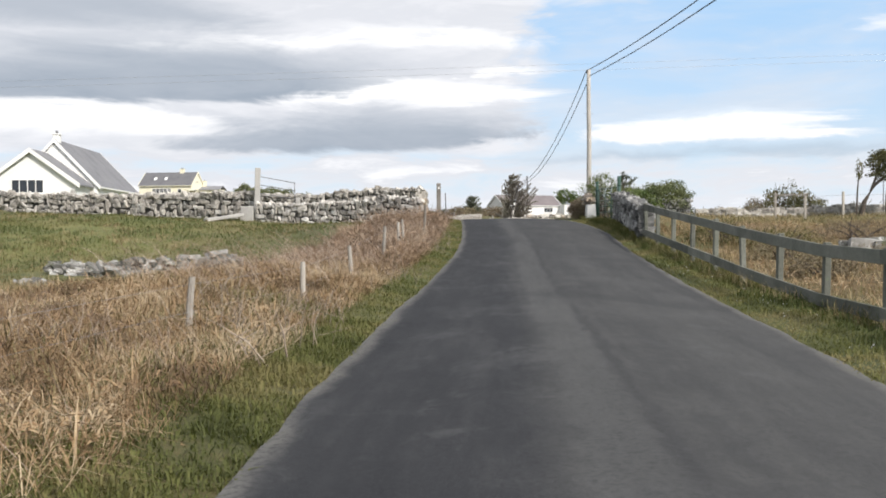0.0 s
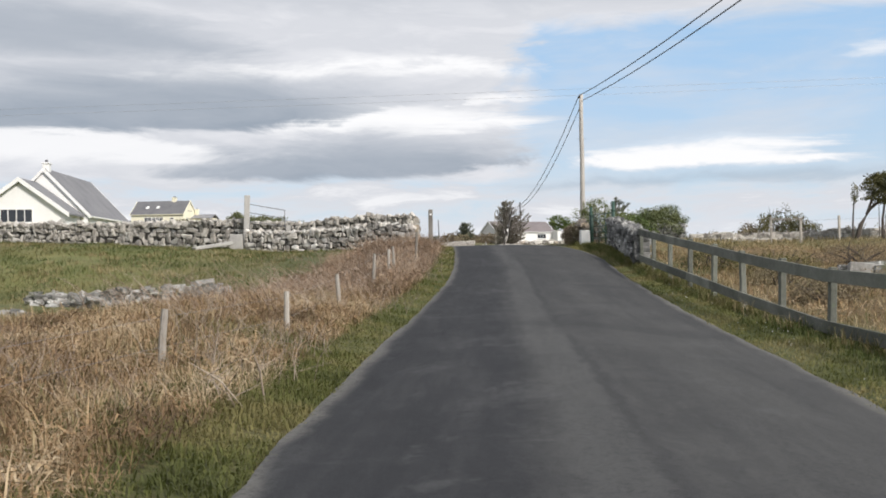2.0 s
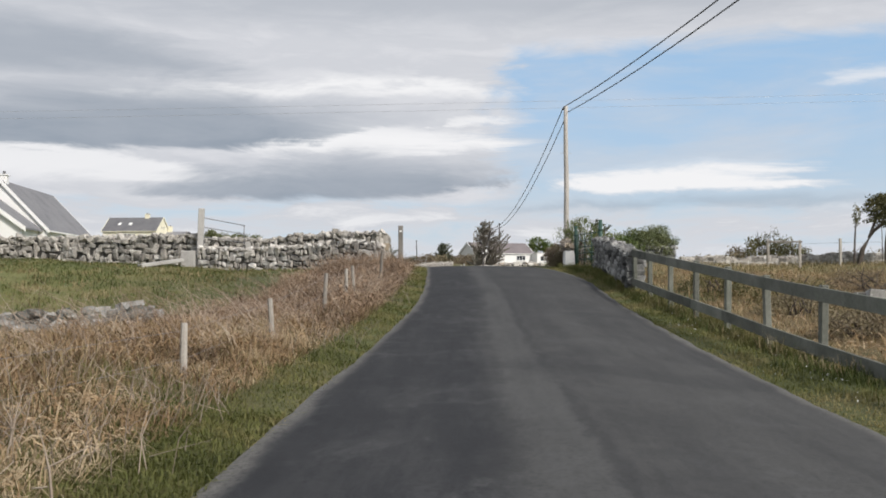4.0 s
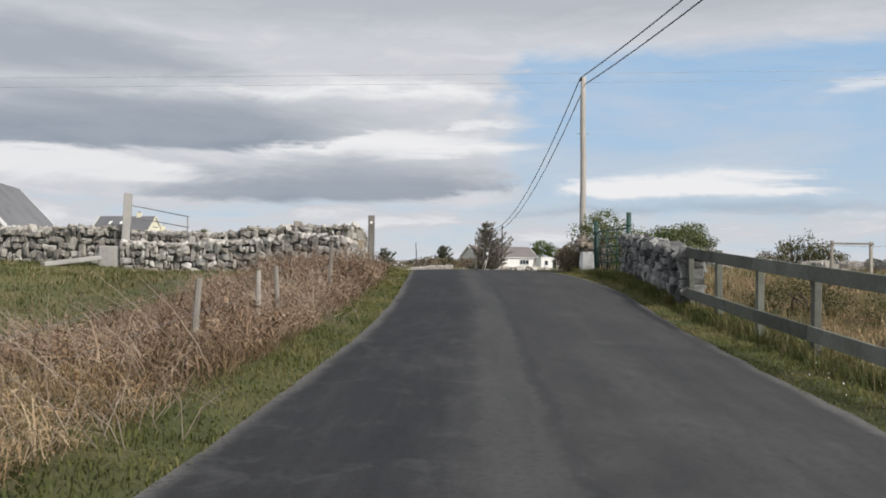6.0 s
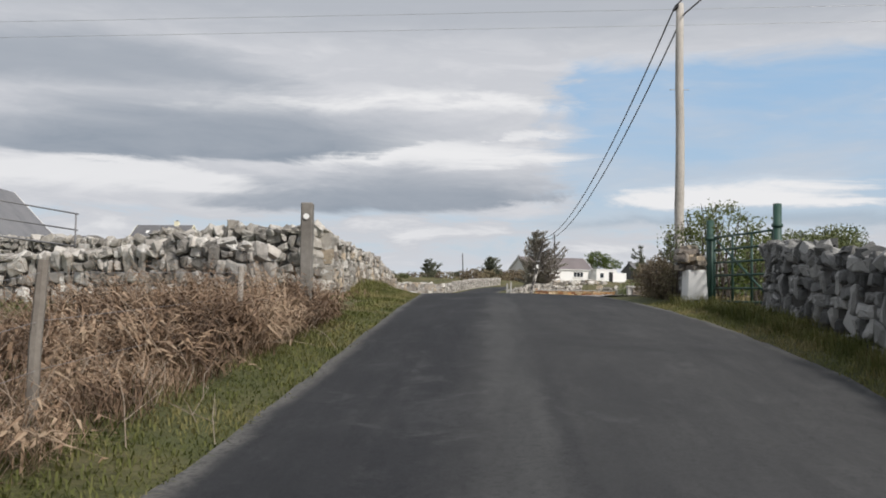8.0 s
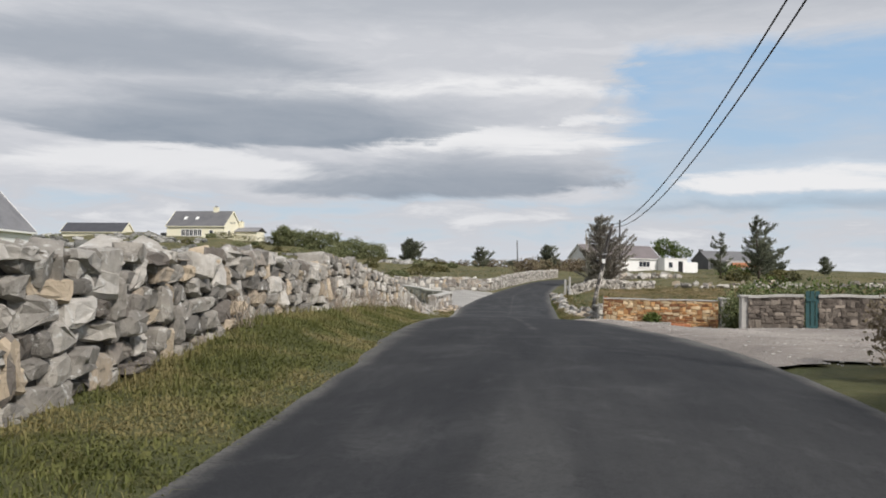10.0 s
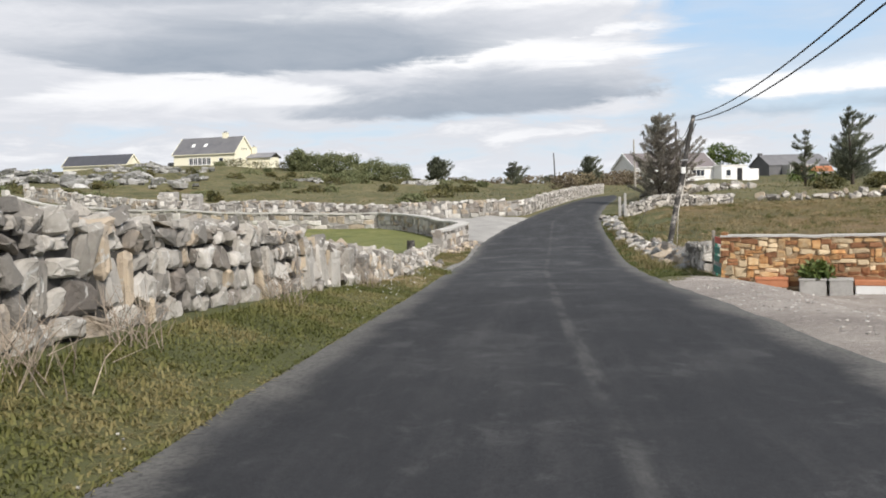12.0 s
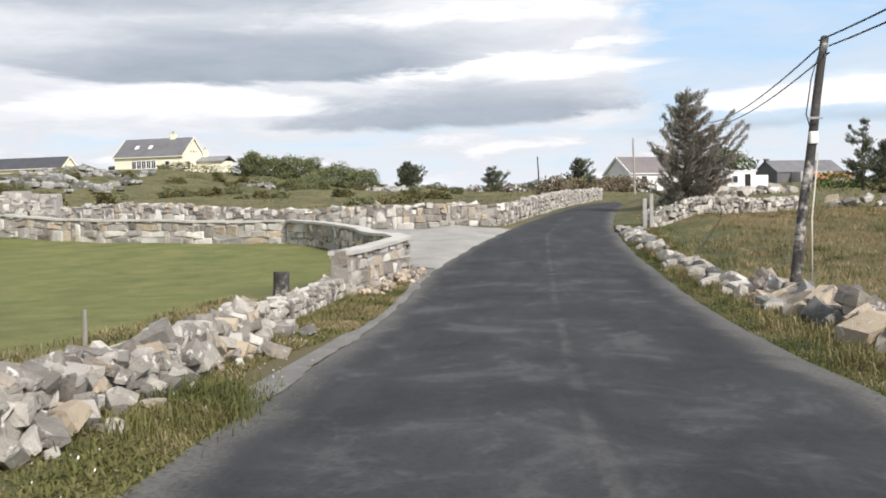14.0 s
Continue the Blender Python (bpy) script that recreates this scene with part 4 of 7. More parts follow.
                items.append((math.hypot(q.x - near[0], q.y - near[1]) - 3, m))
            u += wd
    if coping:
        verts, quads = [], []
        cw, ct = (thick / 2 + 0.05, 0.09) if coping == "flat" else (thick / 2 + 0.03, 0.04)
        for s, p, d in line:
            p, d = at(s)
            nrm = Vector((d.y, -d.x))
            z = land1(p.x, p.y) + high(s) - 0.02 + 0.012 * noise.noise((p.x * 2, p.y * 2, 0))
            j = 0.02 * noise.noise((p.x * 3, p.y * 3, 4))
            for q, zz in ((p + nrm * (cw + j), z), (p + nrm * (cw + j), z + ct), (p - nrm * (cw - j), z + ct), (p - nrm * (cw - j), z)):
                verts.append((q.x, q.y, zz))
        for i in range(len(line) - 1):
            a, b = i * 4, i * 4 + 4
            for k in range(4):
                quads.append((a + k, b + k, b + (k + 1) % 4, a + (k + 1) % 4))
        quads += [(0, 1, 2, 3), tuple(range(len(verts) - 4, len(verts)))[::-1]]
        piece("coping", meshed("coping", verts, quads, COPING), None, wall, "flat pale concrete coping")
    place_stones(wall, items, mat, bool(core), limit, None, second)
    return wall


def rubble(label, path, count, size, seed, spread, pile=0.25, limit=290, mat=None, sunk=0.25, second=None, name="rubble_wall", group="rubble"):
    """A tumbled line of loose stones."""
    rnd = random.Random(seed)
    line, total = along(path, 0.2)
    wall = thing(name, label, "wall", group)
    items = []
    for n in range(count):
        s, p, d = line[rnd.randrange(len(line))]
        off = rnd.gauss(0, spread * 0.5)
        nrm = Vector((d.y, -d.x))
        q = p + nrm * off + d * rnd.uniform(-0.15, 0.15)
        k = size * rnd.choice((0.5, 0.65, 0.8, 1.0, 1.25, 1.5)) * rnd.uniform(0.85, 1.15)
        up = max(0.0, pile * (1 - abs(off) / max(spread, 0.01))) * rnd.random()
        m = pose(q.x, q.y, land1(q.x, q.y) + k * sunk + up, rnd.uniform(-35, 35), rnd.uniform(-35, 35), rnd.uniform(0, 360)) @ Matrix.Diagonal((k * rnd.uniform(0.9, 1.5), k * rnd.uniform(0.7, 1.1), k * rnd.uniform(0.5, 0.95), 1))
        items.append((n, m))
    place_stones(wall, items, mat or GREYSTONE, False, limit, None, second or WARMSTONE)
    return wall


# walls before the brow
stone_wall("low grey dry stone wall below the field gate", [(-7.9, 39.9), (-4.3, 38.2), (-0.7, 35.9)], [0.80, 0.95, 1.05], 0.5, 0.25, 11, PALESTONE, False, (1, -1), near=(-3, 37), wild=26, rugged=1.4)
stone_wall("grey dry stone wall behind the low one", [(-10.2, 45.9), (-6.7, 44.3), (-3.6, 42.6), (-0.75, 41.2)], [1.12, 1.20, 1.32, 1.40], 0.5, 0.30, 12, GREYSTONE, False, (1, -1), near=(-3, 42), wild=26, rugged=1.4)
FIELD_WALL = [(-62, 68), (-44, 58.5), (-30, 51.5), (-18, 45.5), (-13, 43.2), (-8.3, 40.9)]
stone_wall("long grey dry stone field wall running off", FIELD_WALL, [z - land1(*p) for z, p in zip((3.9, 3.95, 3.86, 3.66, 3.56, 3.50), FIELD_WALL)], 0.5, 0.36, 13, GREYSTONE, False, (1, -1), near=(-11, 42), wild=24, rugged=1.4)
stone_wall("dark mossy dry stone wall behind the fence end", [(6.75, 29.0), (7.25, 34.0), (7.75, 38.6)], [1.08, 1.16, 1.22], 0.5, 0.30, 14, DARKSTONE, False, (-1, 1), near=(6.8, 31), wild=16, flatness=0.8, rugged=1.3)
stone_wall("dark dry stone wall beyond the green gate", [(7.15, 41.8), (7.6, 44.6), (8.7, 46.2), (13, 46.6)], [0.95, 1.0, 0.95, 0.9], 0.45, 0.25, 15, DARKSTONE, False, (-1, 1), near=(7.2, 42), wild=12)

# walls beyond the brow, on the road's left
stone_wall("dry stone wall of large squared grey boulders along the road", [(-0.75, 41.3), (-0.85, 44.0), (-1.2, 49.0), (-1.3, 51.5), (-1.42, 55.4)], [1.32, 1.18, 0.98, 0.94, 0.93], 0.55, 0.42, 21, GREYSTONE, True, (1, -1), second=WARMSTONE, limit=300, near=(-1.3, 51), wild=11, flatness=0.66, rugged=1.35)
stone_wall("rough dry stone wall of jumbled grey boulders along the road", [(-1.42, 55.3), (-1.45, 58.0), (-1.5, 62.0), (-1.45, 66.5)], [1.10, 1.06, 0.96, 0.86], 0.55, 0.32, 37, GREYSTONE, True, (1, -1), second=WARMSTONE, limit=300, near=(-1.4, 58), wild=20, flatness=0.78, rugged=1.3)
slab_wall = stone_wall("lower grey dry stone wall of slabs and rubble", [(-1.45, 66.4), (-1.5, 70.0), (-1.57, 72.5), (-1.61, 73.7), (-1.69, 75.2), (-1.8, 77.0)], [0.76, 0.68, 0.66, 0.62, 0.47, 0.36], 0.55, 0.36, 22, GREYSTONE, False, (1, -1), second=WARMSTONE, near=(-1.6, 70), wild=28, flatness=0.85, rugged=1.4)
_rnd = random.Random(5)
place_stones(slab_wall, [(n, pose(-1.19, y_, land1(-1.19, y_) + 0.30, _rnd.gauss(0, 5), _rnd.gauss(0, 9), 90 + _rnd.gauss(0, 6)) @ Matrix.Diagonal((_rnd.uniform(0.42, 0.6), 0.2, _rnd.uniform(0.62, 0.85), 1))) for n, y_ in enumerate((66.7, 67.4, 68.2, 69.3, 70.7))], GREYSTONE, True, 10)
rubble("loose grey boulders heaped along the low wall", [(-1.42, 66.4), (-1.48, 70.0), (-1.6, 74.0), (-1.8, 77.0)], 300, 0.21, 38, 0.26, 0.60, 290)
stone_wall("tumbled low wall of pale grey boulders along the verge", [(-1.85, 76.7), (-1.9, 79.5), (-2.1, 82.0), (-2.35, 84.3)], [0.42, 0.36, 0.36, 0.34], 0.55, 0.22, 36, GREYSTONE, False, (1, -1), second=WARMSTONE, near=(-2.1, 78), wild=24, flatness=1.0)
rubble("tumbled pale grey boulders along the verge", [(-1.8, 76.4), (-1.85, 79.5), (-2.1, 82.0), (-2.35, 84.5)], 420, 0.19, 23, 0.5, 0.40)
stone_wall("low wall of small dark grey stones", [(-2.3, 84.0), (-2.5, 87.5), (-2.6, 91.0)], [0.32, 0.27, 0.32], 0.5, 0.19, 24, GREYSTONE, False, (1, -1), near=(-2.4, 87), wild=16)
stone_wall("mortared pale stone corner wall with flat coping", [(-2.45, 90.8), (-2.15, 94.0), (-1.9, 96.4), (-2.6, 98.7), (-4.1, 101.8), (-6.1, 105.2), (-8.2, 107.6)], [0.92, 0.95, 0.97, 0.96, 0.93, 0.90, 0.88], 0.42, 0.46, 25, PALESTONE, True, (1, -1), second=WARMSTONE, core=MORTAR, coping="flat", near=(-2.5, 95), wild=9, rugged=0.75, flatness=0.68)
stone_wall("mortared pale stone field wall with flat coping", [(-8.25, 107.65), (-16, 108.6), (-36, 112.5)], [0.88, 0.92, 0.95], 0.42, 0.60, 26, PALESTONE, True, (1, -1), second=WARMSTONE, core=MORTAR, coping="flat", near=(-10, 108), wild=9, rugged=0.75, flatness=0.68)
stone_wall("pale stone wall on the driveway's far side", [(-40, 121.5), (-22.6, 117.6), (-9.5, 114.6), (-3.2, 114.0), (0.0, 115.2)], [1.05, 1.1, 1.15, 1.1, 1.0], 0.42, 0.50, 27, PALESTONE, True, (1, -1), second=WARMSTONE, core=MORTAR, coping="", near=(-5, 114.5), wild=11, rugged=0.75, flatness=0.68)
stone_wall("grey dry stone wall along the road's bend", [(0.05, 115.2), (2.0, 126.0), (4.2, 138.0), (7.0, 150.0)], [0.95, 1.0, 1.0, 0.9], 0.5, 0.33, 28, GREYSTONE, False, (1, -1), near=(0.5, 118), wild=13)

rubble("tan stone chips at the corner wall's foot", [(-2.05, 91.0), (-1.75, 94.0), (-1.5, 96.6)], 230, 0.11, 29, 0.35, 0.14, 120, WARMSTONE)

# on its right
rubble("broken low line of lichened boulders in the grass", [(6.35, 78.0), (6.3, 83.0), (6.2, 90.0), (5.95, 98.0), (5.75, 104.0), (5.7, 110.5)], 230, 0.30, 31, 0.42, 0.08, 290, GREYSTONE, 0.06, DARKSTONE)
rubble("heap of grey and brown boulders beside the leaning pole", [(6.4, 79.2), (6.35, 83.0), (6.4, 87.5), (6.45, 91.0)], 190, 0.32, 39, 0.40, 0.34, 200, WARMSTONE, 0.15, DARKSTONE)
stone_wall("low rough stone wall beside the painted boards", [(6.5, 76.6), (6.45, 79.5)], [0.75, 0.62], 0.5, 0.34, 32, GREYSTONE, True, (-1, 1), near=(6.4, 77), wild=8)
stone_wall("grey dry stone wall with slanting slabs across the field", [(6.7, 112.3), (10.0, 114.5), (14.2, 117.0)], [0.72, 0.75, 0.50], 0.5, 0.33, 33, GREYSTONE, False, (1, -1), near=(8, 113), wild=22)
rubble("low broken stone wall in rough grass", [(16.4, 118.2), (20, 119), (26, 121), (34, 122), (44, 121)], 220, 0.34, 34, 0.6, 0.45)
rubble("low mound of stones near the house wall", [(9.5, 126), (14, 132), (20, 140)], 90, 0.5, 35, 0.8, 0.4)

# orange sandstone wall with its pillar, facing the road's brow; its top is level
ORANGE_TOP = 2.46
ORANGE_PATH = [(6.25 + 4.25 * k / 6, 74.0 - 1.25 * k / 6) for k in range(7)]
stone_wall("orange sandstone garden wall with mortar joints", ORANGE_PATH, [ORANGE_TOP - land1(*p) for p in ORANGE_PATH], 0.36, 0.25, 41, ORANGESTONE, True, (1, -1), core=TANMORTAR, coping="thin", near=(7, 73.5), wild=7, flatness=0.42, rugged=0.8, limit=300, group="yard walls")
stone_wall("brown stone yard wall beside the gate pillar", [(10.95, 69.9), (12.75, 69.5)], [1.40, 1.40], 0.4, 0.24, 42, SHADEDBROWN, True, (1, -1), core=BROWNMORTAR, coping="flat", near=(11, 69.6), wild=8, rugged=0.8, group="yard walls")
stone_wall("brown stone yard wall past the teal gate", [(13.2, 69.4), (19.0, 68.0)], [1.40, 1.35], 0.4, 0.24, 43, SHADEDBROWN, True, (1, -1), core=BROWNMORTAR, coping="flat", near=(14, 69), wild=8, rugged=0.8, group="yard walls")


def outcrop(label, cx, cy, length, width, high, count, seed, size, turn=0.0):
    """Bare rock breaking through the turf: many half-buried slabs."""
    rnd = random.Random(seed)
    rock = thing("rock_outcrop", label, "rock", "rock outcrops")
    chunks = []
    shapes = stone_set(ROCK, False)
    for n in range(count):
        a, b = rnd.uniform(-1, 1), rnd.gauss(0, 0.4)
        x = cx + (a * length * math.cos(turn) - b * width * math.sin(turn)) * 0.5
        y = cy + (a * length * math.sin(turn) + b * width * math.cos(turn)) * 0.5
        k = size * rnd.uniform(0.5, 1.5) * (1 - 0.4 * abs(a))
        m = np.array(pose(x, y, land1(x, y) + k * 0.08 + high * rnd.random() * (1 - abs(b)) * 0.5, rnd.gauss(0, 12), rnd.gauss(0, 12), rnd.uniform(0, 360)) @ Matrix.Diagonal((k * 1.5, k, k * 0.55, 1)))
        if count <= 200:
            piece("slab", shapes[n % len(shapes)], None, rock, m=Matrix(m.tolist()))
            continue
        v, f = as_arrays(shapes[n % len(shapes)])
        chunks.append((v @ m[:3, :3].T + m[:3, 3], f))
    if chunks:
        v, f = joined(chunks)
        piece("rock_mass", meshed("rock_mass", v, f, ROCK), None, rock)["kind"] = "stuff"
    return rock


outcrop("low grey limestone outcrop with white lichen", -8.9, 25.0, 3.7, 1.0, 0.85, 170, 51, 0.32, 0.05)
outcrop("small limestone outcrop with white lichen", -6.25, 25.2, 1.3, 0.7, 0.85, 45, 52, 0.32, 0.1)
outcrop("low limestone slab in the pasture", -9.7, 21.6, 0.9, 0.7, 0.3, 22, 53, 0.26, 0.1)
outcrop("rounded grey boulder in dry grass", 13.6, 27.5, 1.6, 1.0, 0.25, 12, 54, 0.85, 0.1)
for n, (ox, oy, ol, ow, oh, oc, osz) in enumerate([(-66, 178, 34, 14, 1.3, 75, 1.5), (-62, 190, 18, 9, 1.0, 36, 1.4), (-84, 184, 26, 14, 1.6, 70, 1.6), (-21, 208, 5, 2, 1.6, 14, 1.8), (-72, 214, 22, 6, 1.4, 120, 1.1), (-38, 200, 6, 3, 0.4, 18, 0.8)]):
    outcrop("grey rock ridge breaking through the hillside", ox, oy, ol, ow, oh, oc, 60 + n, osz, 0.1)


# ---- fences, posts and gates ----
def timber(size, at=(0, 0, 0), m=None):
    return bm_box(size, at, min(size) * 0.12, m)


def fence_line(y):
    return 6.15 + 0.020 * (y - 12.0) + 0.0006 * (y - 12.0) ** 2 * (1 if y > 12 else 0.0)


def rail_fence():
    fence = thing("wooden_fence", "weathered grey post and rail fence beside the lane", "fence")
    ys = [1.57 + 2.13 * k for k in range(13)] + [28.95]
    tops = []
    for y in ys:
        x = fence_line(y)
        z = float(np.interp(y, [0, 12.2, 14.3, 16.7, 18.9, 20.8, 25.0, 29.3], [1.44, 1.49, 1.53, 1.68, 1.83, 1.98, 2.28, 2.60])) - 1.2
        piece("post", FENCE_POST, None, fence, m=pose(x + 0.06, y, z, random.uniform(-1.5, 1.5), random.uniform(-1.5, 1.5), random.uniform(-4, 4)))
        tops.append((x, y, z))
    for (x1, y1, z1), (x2, y2, z2) in zip(tops, tops[1:]):
        for h, tall, nm in ((1.10, 0.20, "top_rail"), (0.30, 0.20, "bottom_rail")):
            a, b = Vector((x1 - 0.03, y1, z1 + h)), Vector((x2 - 0.03, y2, z2 + h))
            d = b - a
            rot = Vector((0, 1, 0)).rotation_difference(d.normalized()).to_matrix().to_4x4()
            part(nm, timber((0.045, d.length + 0.02, tall), (0, 0, 0), Matrix.Translation((a + b) / 2) @ rot), FENCEWOOD, fence)
    return fence


_bm = timber((0.11, 0.11, 1.55), (0, 0, 0.45))
FENCE_POST = bpy.data.meshes.new("post")
_bm.to_mesh(FENCE_POST)
_bm.free()
FENCE_POST.materials.append(FENCEWOOD)
rail_fence()


def stake(x, y, high, lean, seed, r=0.04):
    rnd = random.Random(seed)
    z = land1(x, y)
    ob = thing("fence_stake", "bleached wooden fence stake in bracken", "fence post", "fence stakes")
    v, f = tube([(x, y, z - 0.3), (x + lean * 0.5, y, z + high * 0.5), (x + lean, y + 0.02, z + high)], [r * 1.05, r, r * 0.9], 7)
    piece("stake", meshed("stake", v, f, STAKEWOOD), None, ob)
    return (x + lean, y, z + high)


stakes = [(-3.6, 6.2, 0.58), (-2.74, 9.75, 0.62), (-2.0, 13.3, 0.60), (-1.62, 17.0, 0.62), (-1.29, 21.3, 0.82), (-1.05, 24.1, 0.78), (-0.95, 25.4, 0.80), (-0.42, 28.1, 1.05), (-0.47, 33.5, 0.80)]
heads = [stake(x, y, high, 0.05 * ((n * 5) % 3 - 1), n) for n, (x, y, high) in enumerate(stakes)]
fence_wire = thing("wire_strand", "rusty plain wire strung between the stakes", "wire")
for drop in (0.08, 0.38, 0.68):
    v, f = tube([(a, b, c - drop) for a, b, c in heads], 0.0018, 4)
    piece("wire", meshed("wire", v, f, WIREGREY), None, fence_wire)

# concrete post with a round white reflector
rx0, ry0 = 0.05, 35.1
rz0 = land1(rx0, ry0)
refl = thing("marker_post", "grey concrete post with round white reflector", "post")
part("post", bm_box((0.165, 0.15, 2.05), (rx0, ry0, rz0 + 0.67), 0.016), MARKERCONCRETE, refl)
v, f = tube([(rx0 + 0.0, ry0 - 0.080, rz0 + 1.50), (rx0, ry0 - 0.100, rz0 + 1.50)], 0.040, 14)
piece("reflector", meshed("reflector", v, f, REFLECT), None, refl, "round white reflector")


def tube_gate(label, a, b, z0, high, bars, uprights, mat, r=0.018, diag=False, sag=0.0):
    """A field gate of round bars between a and b."""
    g = thing("field_gate", label, "gate")
    a, b = Vector((a[0], a[1], z0)), Vector((b[0], b[1], z0))
    for k in range(bars):
        z = high * (0.08 + 0.92 * k / (bars - 1))
        v, f = tube([a + Vector((0, 0, z)), b + Vector((0, 0, z - sag))], r, 7)
        piece("bar", meshed("bar", v, f, mat, True), None, g)
    for t in uprights:
        p = a.lerp(b, t)
        v, f = tube([p + Vector((0, 0, high * 0.08 - sag * t)), p + Vector((0, 0, high - sag * t))], r * 1.1, 7)
        piece("upright", meshed("upright", v, f, mat, True), None, g)
    if diag:
        v, f = tube([a + Vector((0, 0, high * 0.1)), b + Vector((0, 0, high))], r, 7)
        piece("brace", meshed("brace", v, f, mat, True), None, g)
    return g


gz = land1(-8.1, 40.5)
tube_gate("galvanised tubular field gate standing shut", (-8.0, 40.6), (-6.85, 43.6), 2.98, 1.24, 4, (0.02, 0.98), WIREGREY, 0.018, sag=0.16)
gpost = thing("gate_post", "tall pale concrete gate post", "post")
part("post", bm_box((0.24, 0.22, 2.6), (0, 0, 1.05), 0.015, pose(-8.1, 40.45, gz, 0, 2.0, 10)), CONCRETE, gpost)
part("post", bm_box((0.2, 0.2, 1.3), (-6.75, 43.75, land1(-6.75, 43.75) + 0.45), 0.015), CONCRETE, thing("gate_post", "short concrete post at the gate's free end", "post"))
kerb = thing("concrete_block", "pale concrete block at the wall's foot", "block")
part("block", bm_box((0.55, 0.4, 0.75), (-8.35, 39.75, land1(-8.35, 39.75) + 0.25), 0.03), CONCRETE, kerb)
slab = thing("concrete_slab", "pale concrete slab lying in the grass", "slab")
part("slab", bm_box((1.7, 0.45, 0.14), (0, 0, 0), 0.02, pose(-9.2, 38.9, land1(-9.2, 38.9) + 0.14, 0, -8, 38)), CONCRETE, slab)

# green steel gate with its posts and the whitewashed pier
for gx_, gy_, gh in ((7.82, 38.85, 1.95), (7.35, 41.55, 1.75)):
    gz_ = land1(gx_, gy_)
    gp = thing("gate_post", "round green steel gate post with hinge collar", "post", "green gate posts")
    v, f = tube([(gx_, gy_, gz_ - 0.3), (gx_, gy_, gz_ + gh)], 0.075, 14)
    piece("post", meshed("post", v, f, GREENPAINT, True), None, gp)
    v, f = tube([(gx_, gy_, gz_ + gh - 0.42), (gx_, gy_, gz_ + gh - 0.36)], 0.10, 14)
    piece("collar", meshed("collar", v, f, GREENPAINT, True), None, gp)
tube_gate("green painted steel field gate, closed", (7.78, 38.98), (7.4, 41.4), land1(7.6, 40.2), 1.42, 6, (0.0, 0.33, 0.66, 1.0), GREENPAINT, 0.022, True)
pier = thing("gate_pier", "whitewashed stone pier with loose brown capstones", "pier")
pz = land1(7.0, 41.7)
_bm = bm_box((0.50, 0.5, 0.84), (7.10, 41.75, pz + 0.30), 0.03)
for _v in _bm.verts:
    if _v.co.z > pz + 0.5:
        _v.co.x = 7.10 + (_v.co.x - 7.10) * 0.78 - 0.03
part("pier", _bm, WHITEPAINT, pier)
rnd = random.Random(77)
items = []
for k in range(26):
    lay = k // 5
    items.append((k, pose(6.98 + rnd.uniform(-0.26, 0.24) * (1 - 0.1 * lay), 41.75 + rnd.uniform(-0.2, 0.2), pz + 0.76 + 0.085 * lay, rnd.uniform(-9, 9), rnd.uniform(-9, 9), rnd.uniform(0, 360)) @ Matrix.Diagonal((rnd.uniform(0.26, 0.42), rnd.uniform(0.2, 0.3), 0.115, 1))))
place_stones(pier, items, WARMSTONE, True, 30)


# ---- poles and lines ----
def pole(label, base, top, r0, r1, mat, group="poles"):
    ob = thing("utility_pole", label, "pole", group)
    b, t = Vector(base), Vector(top)
    pts = [b.lerp(t, k / 8) + Vector((0.012 * math.sin(k * 1.7), 0.01 * math.cos(k * 2.3), 0)) for k in range(9)]
    v, f = tube(pts, [r0 + (r1 - r0) * k / 8 for k in range(9)], 12)
    piece("shaft", meshed("shaft", v, f, mat, True), None, ob)
    return ob


P1B, P1T = (7.62, 45.35, 1.5), (7.60, 45.35, 9.72)
P2B, P2T = (6.82, 89.8, 0.7), (8.32, 92.6, 6.55)
P0T = (9.3, -6.0, 9.35)
pole1 = pole("tall pale weathered wooden electricity pole", P1B, P1T, 0.135, 0.095, POLEWOOD)
part("insulator", bm_box((0.06, 0.32, 0.08), (P1T[0] - 0.10, P1T[1] - 0.05, P1T[2] - 0.12), 0.01), WIREBLACK, pole1)
for k, zz in enumerate((2.2, 2.5)):
    part("step_bolt", bm_box((0.5, 0.02, 0.02), (P1T[0], P1T[1], P1T[2] - zz), 0.004), GALV, pole1) if k == 0 else None
pole2 = pole("short leaning pole patched with black tar", P2B, P2T, 0.115, 0.088, TARWOOD)
_d = (Vector(P2T) - Vector(P2B)).normalized()
_q = Vector(P2B) + _d * 4.05
part("junction_box", bm_box((0.17, 0.12, 0.26), (_q.x - 0.02, _q.y - 0.17, _q.z), 0.015), WHITEPAINT, pole2, "small white junction box")
part("bracket", bm_box((0.30, 0.04, 0.05), (_q.x + 0.05, _q.y - 0.08, _q.z + 0.42), 0.008), GALV, pole2)
v, f = tube([Vector(P2T) + Vector((-0.12, -0.1, -0.25)), Vector(P2T) + Vector((-0.32, -0.12, -0.9)), _q + Vector((-0.16, -0.14, 0.5)), _q + Vector((-0.06, -0.18, 0.1))], 0.014, 6)
piece("cable", meshed("cable", v, f, WIREBLACK, True), None, pole2, "black cable down the pole")
v, f = tube([(7.2, 89.7, land1(7.2, 89.7) - 0.1), (7.35, 90.2, 2.6), Vector(P2B).lerp(Vector(P2T), 0.55) + Vector((0.14, -0.06, 0))], 0.016, 6)
piece("earth_conduit", meshed("earth_conduit", v, f, STAKEWOOD, True), None, pole2, "pale conduit beside the pole")
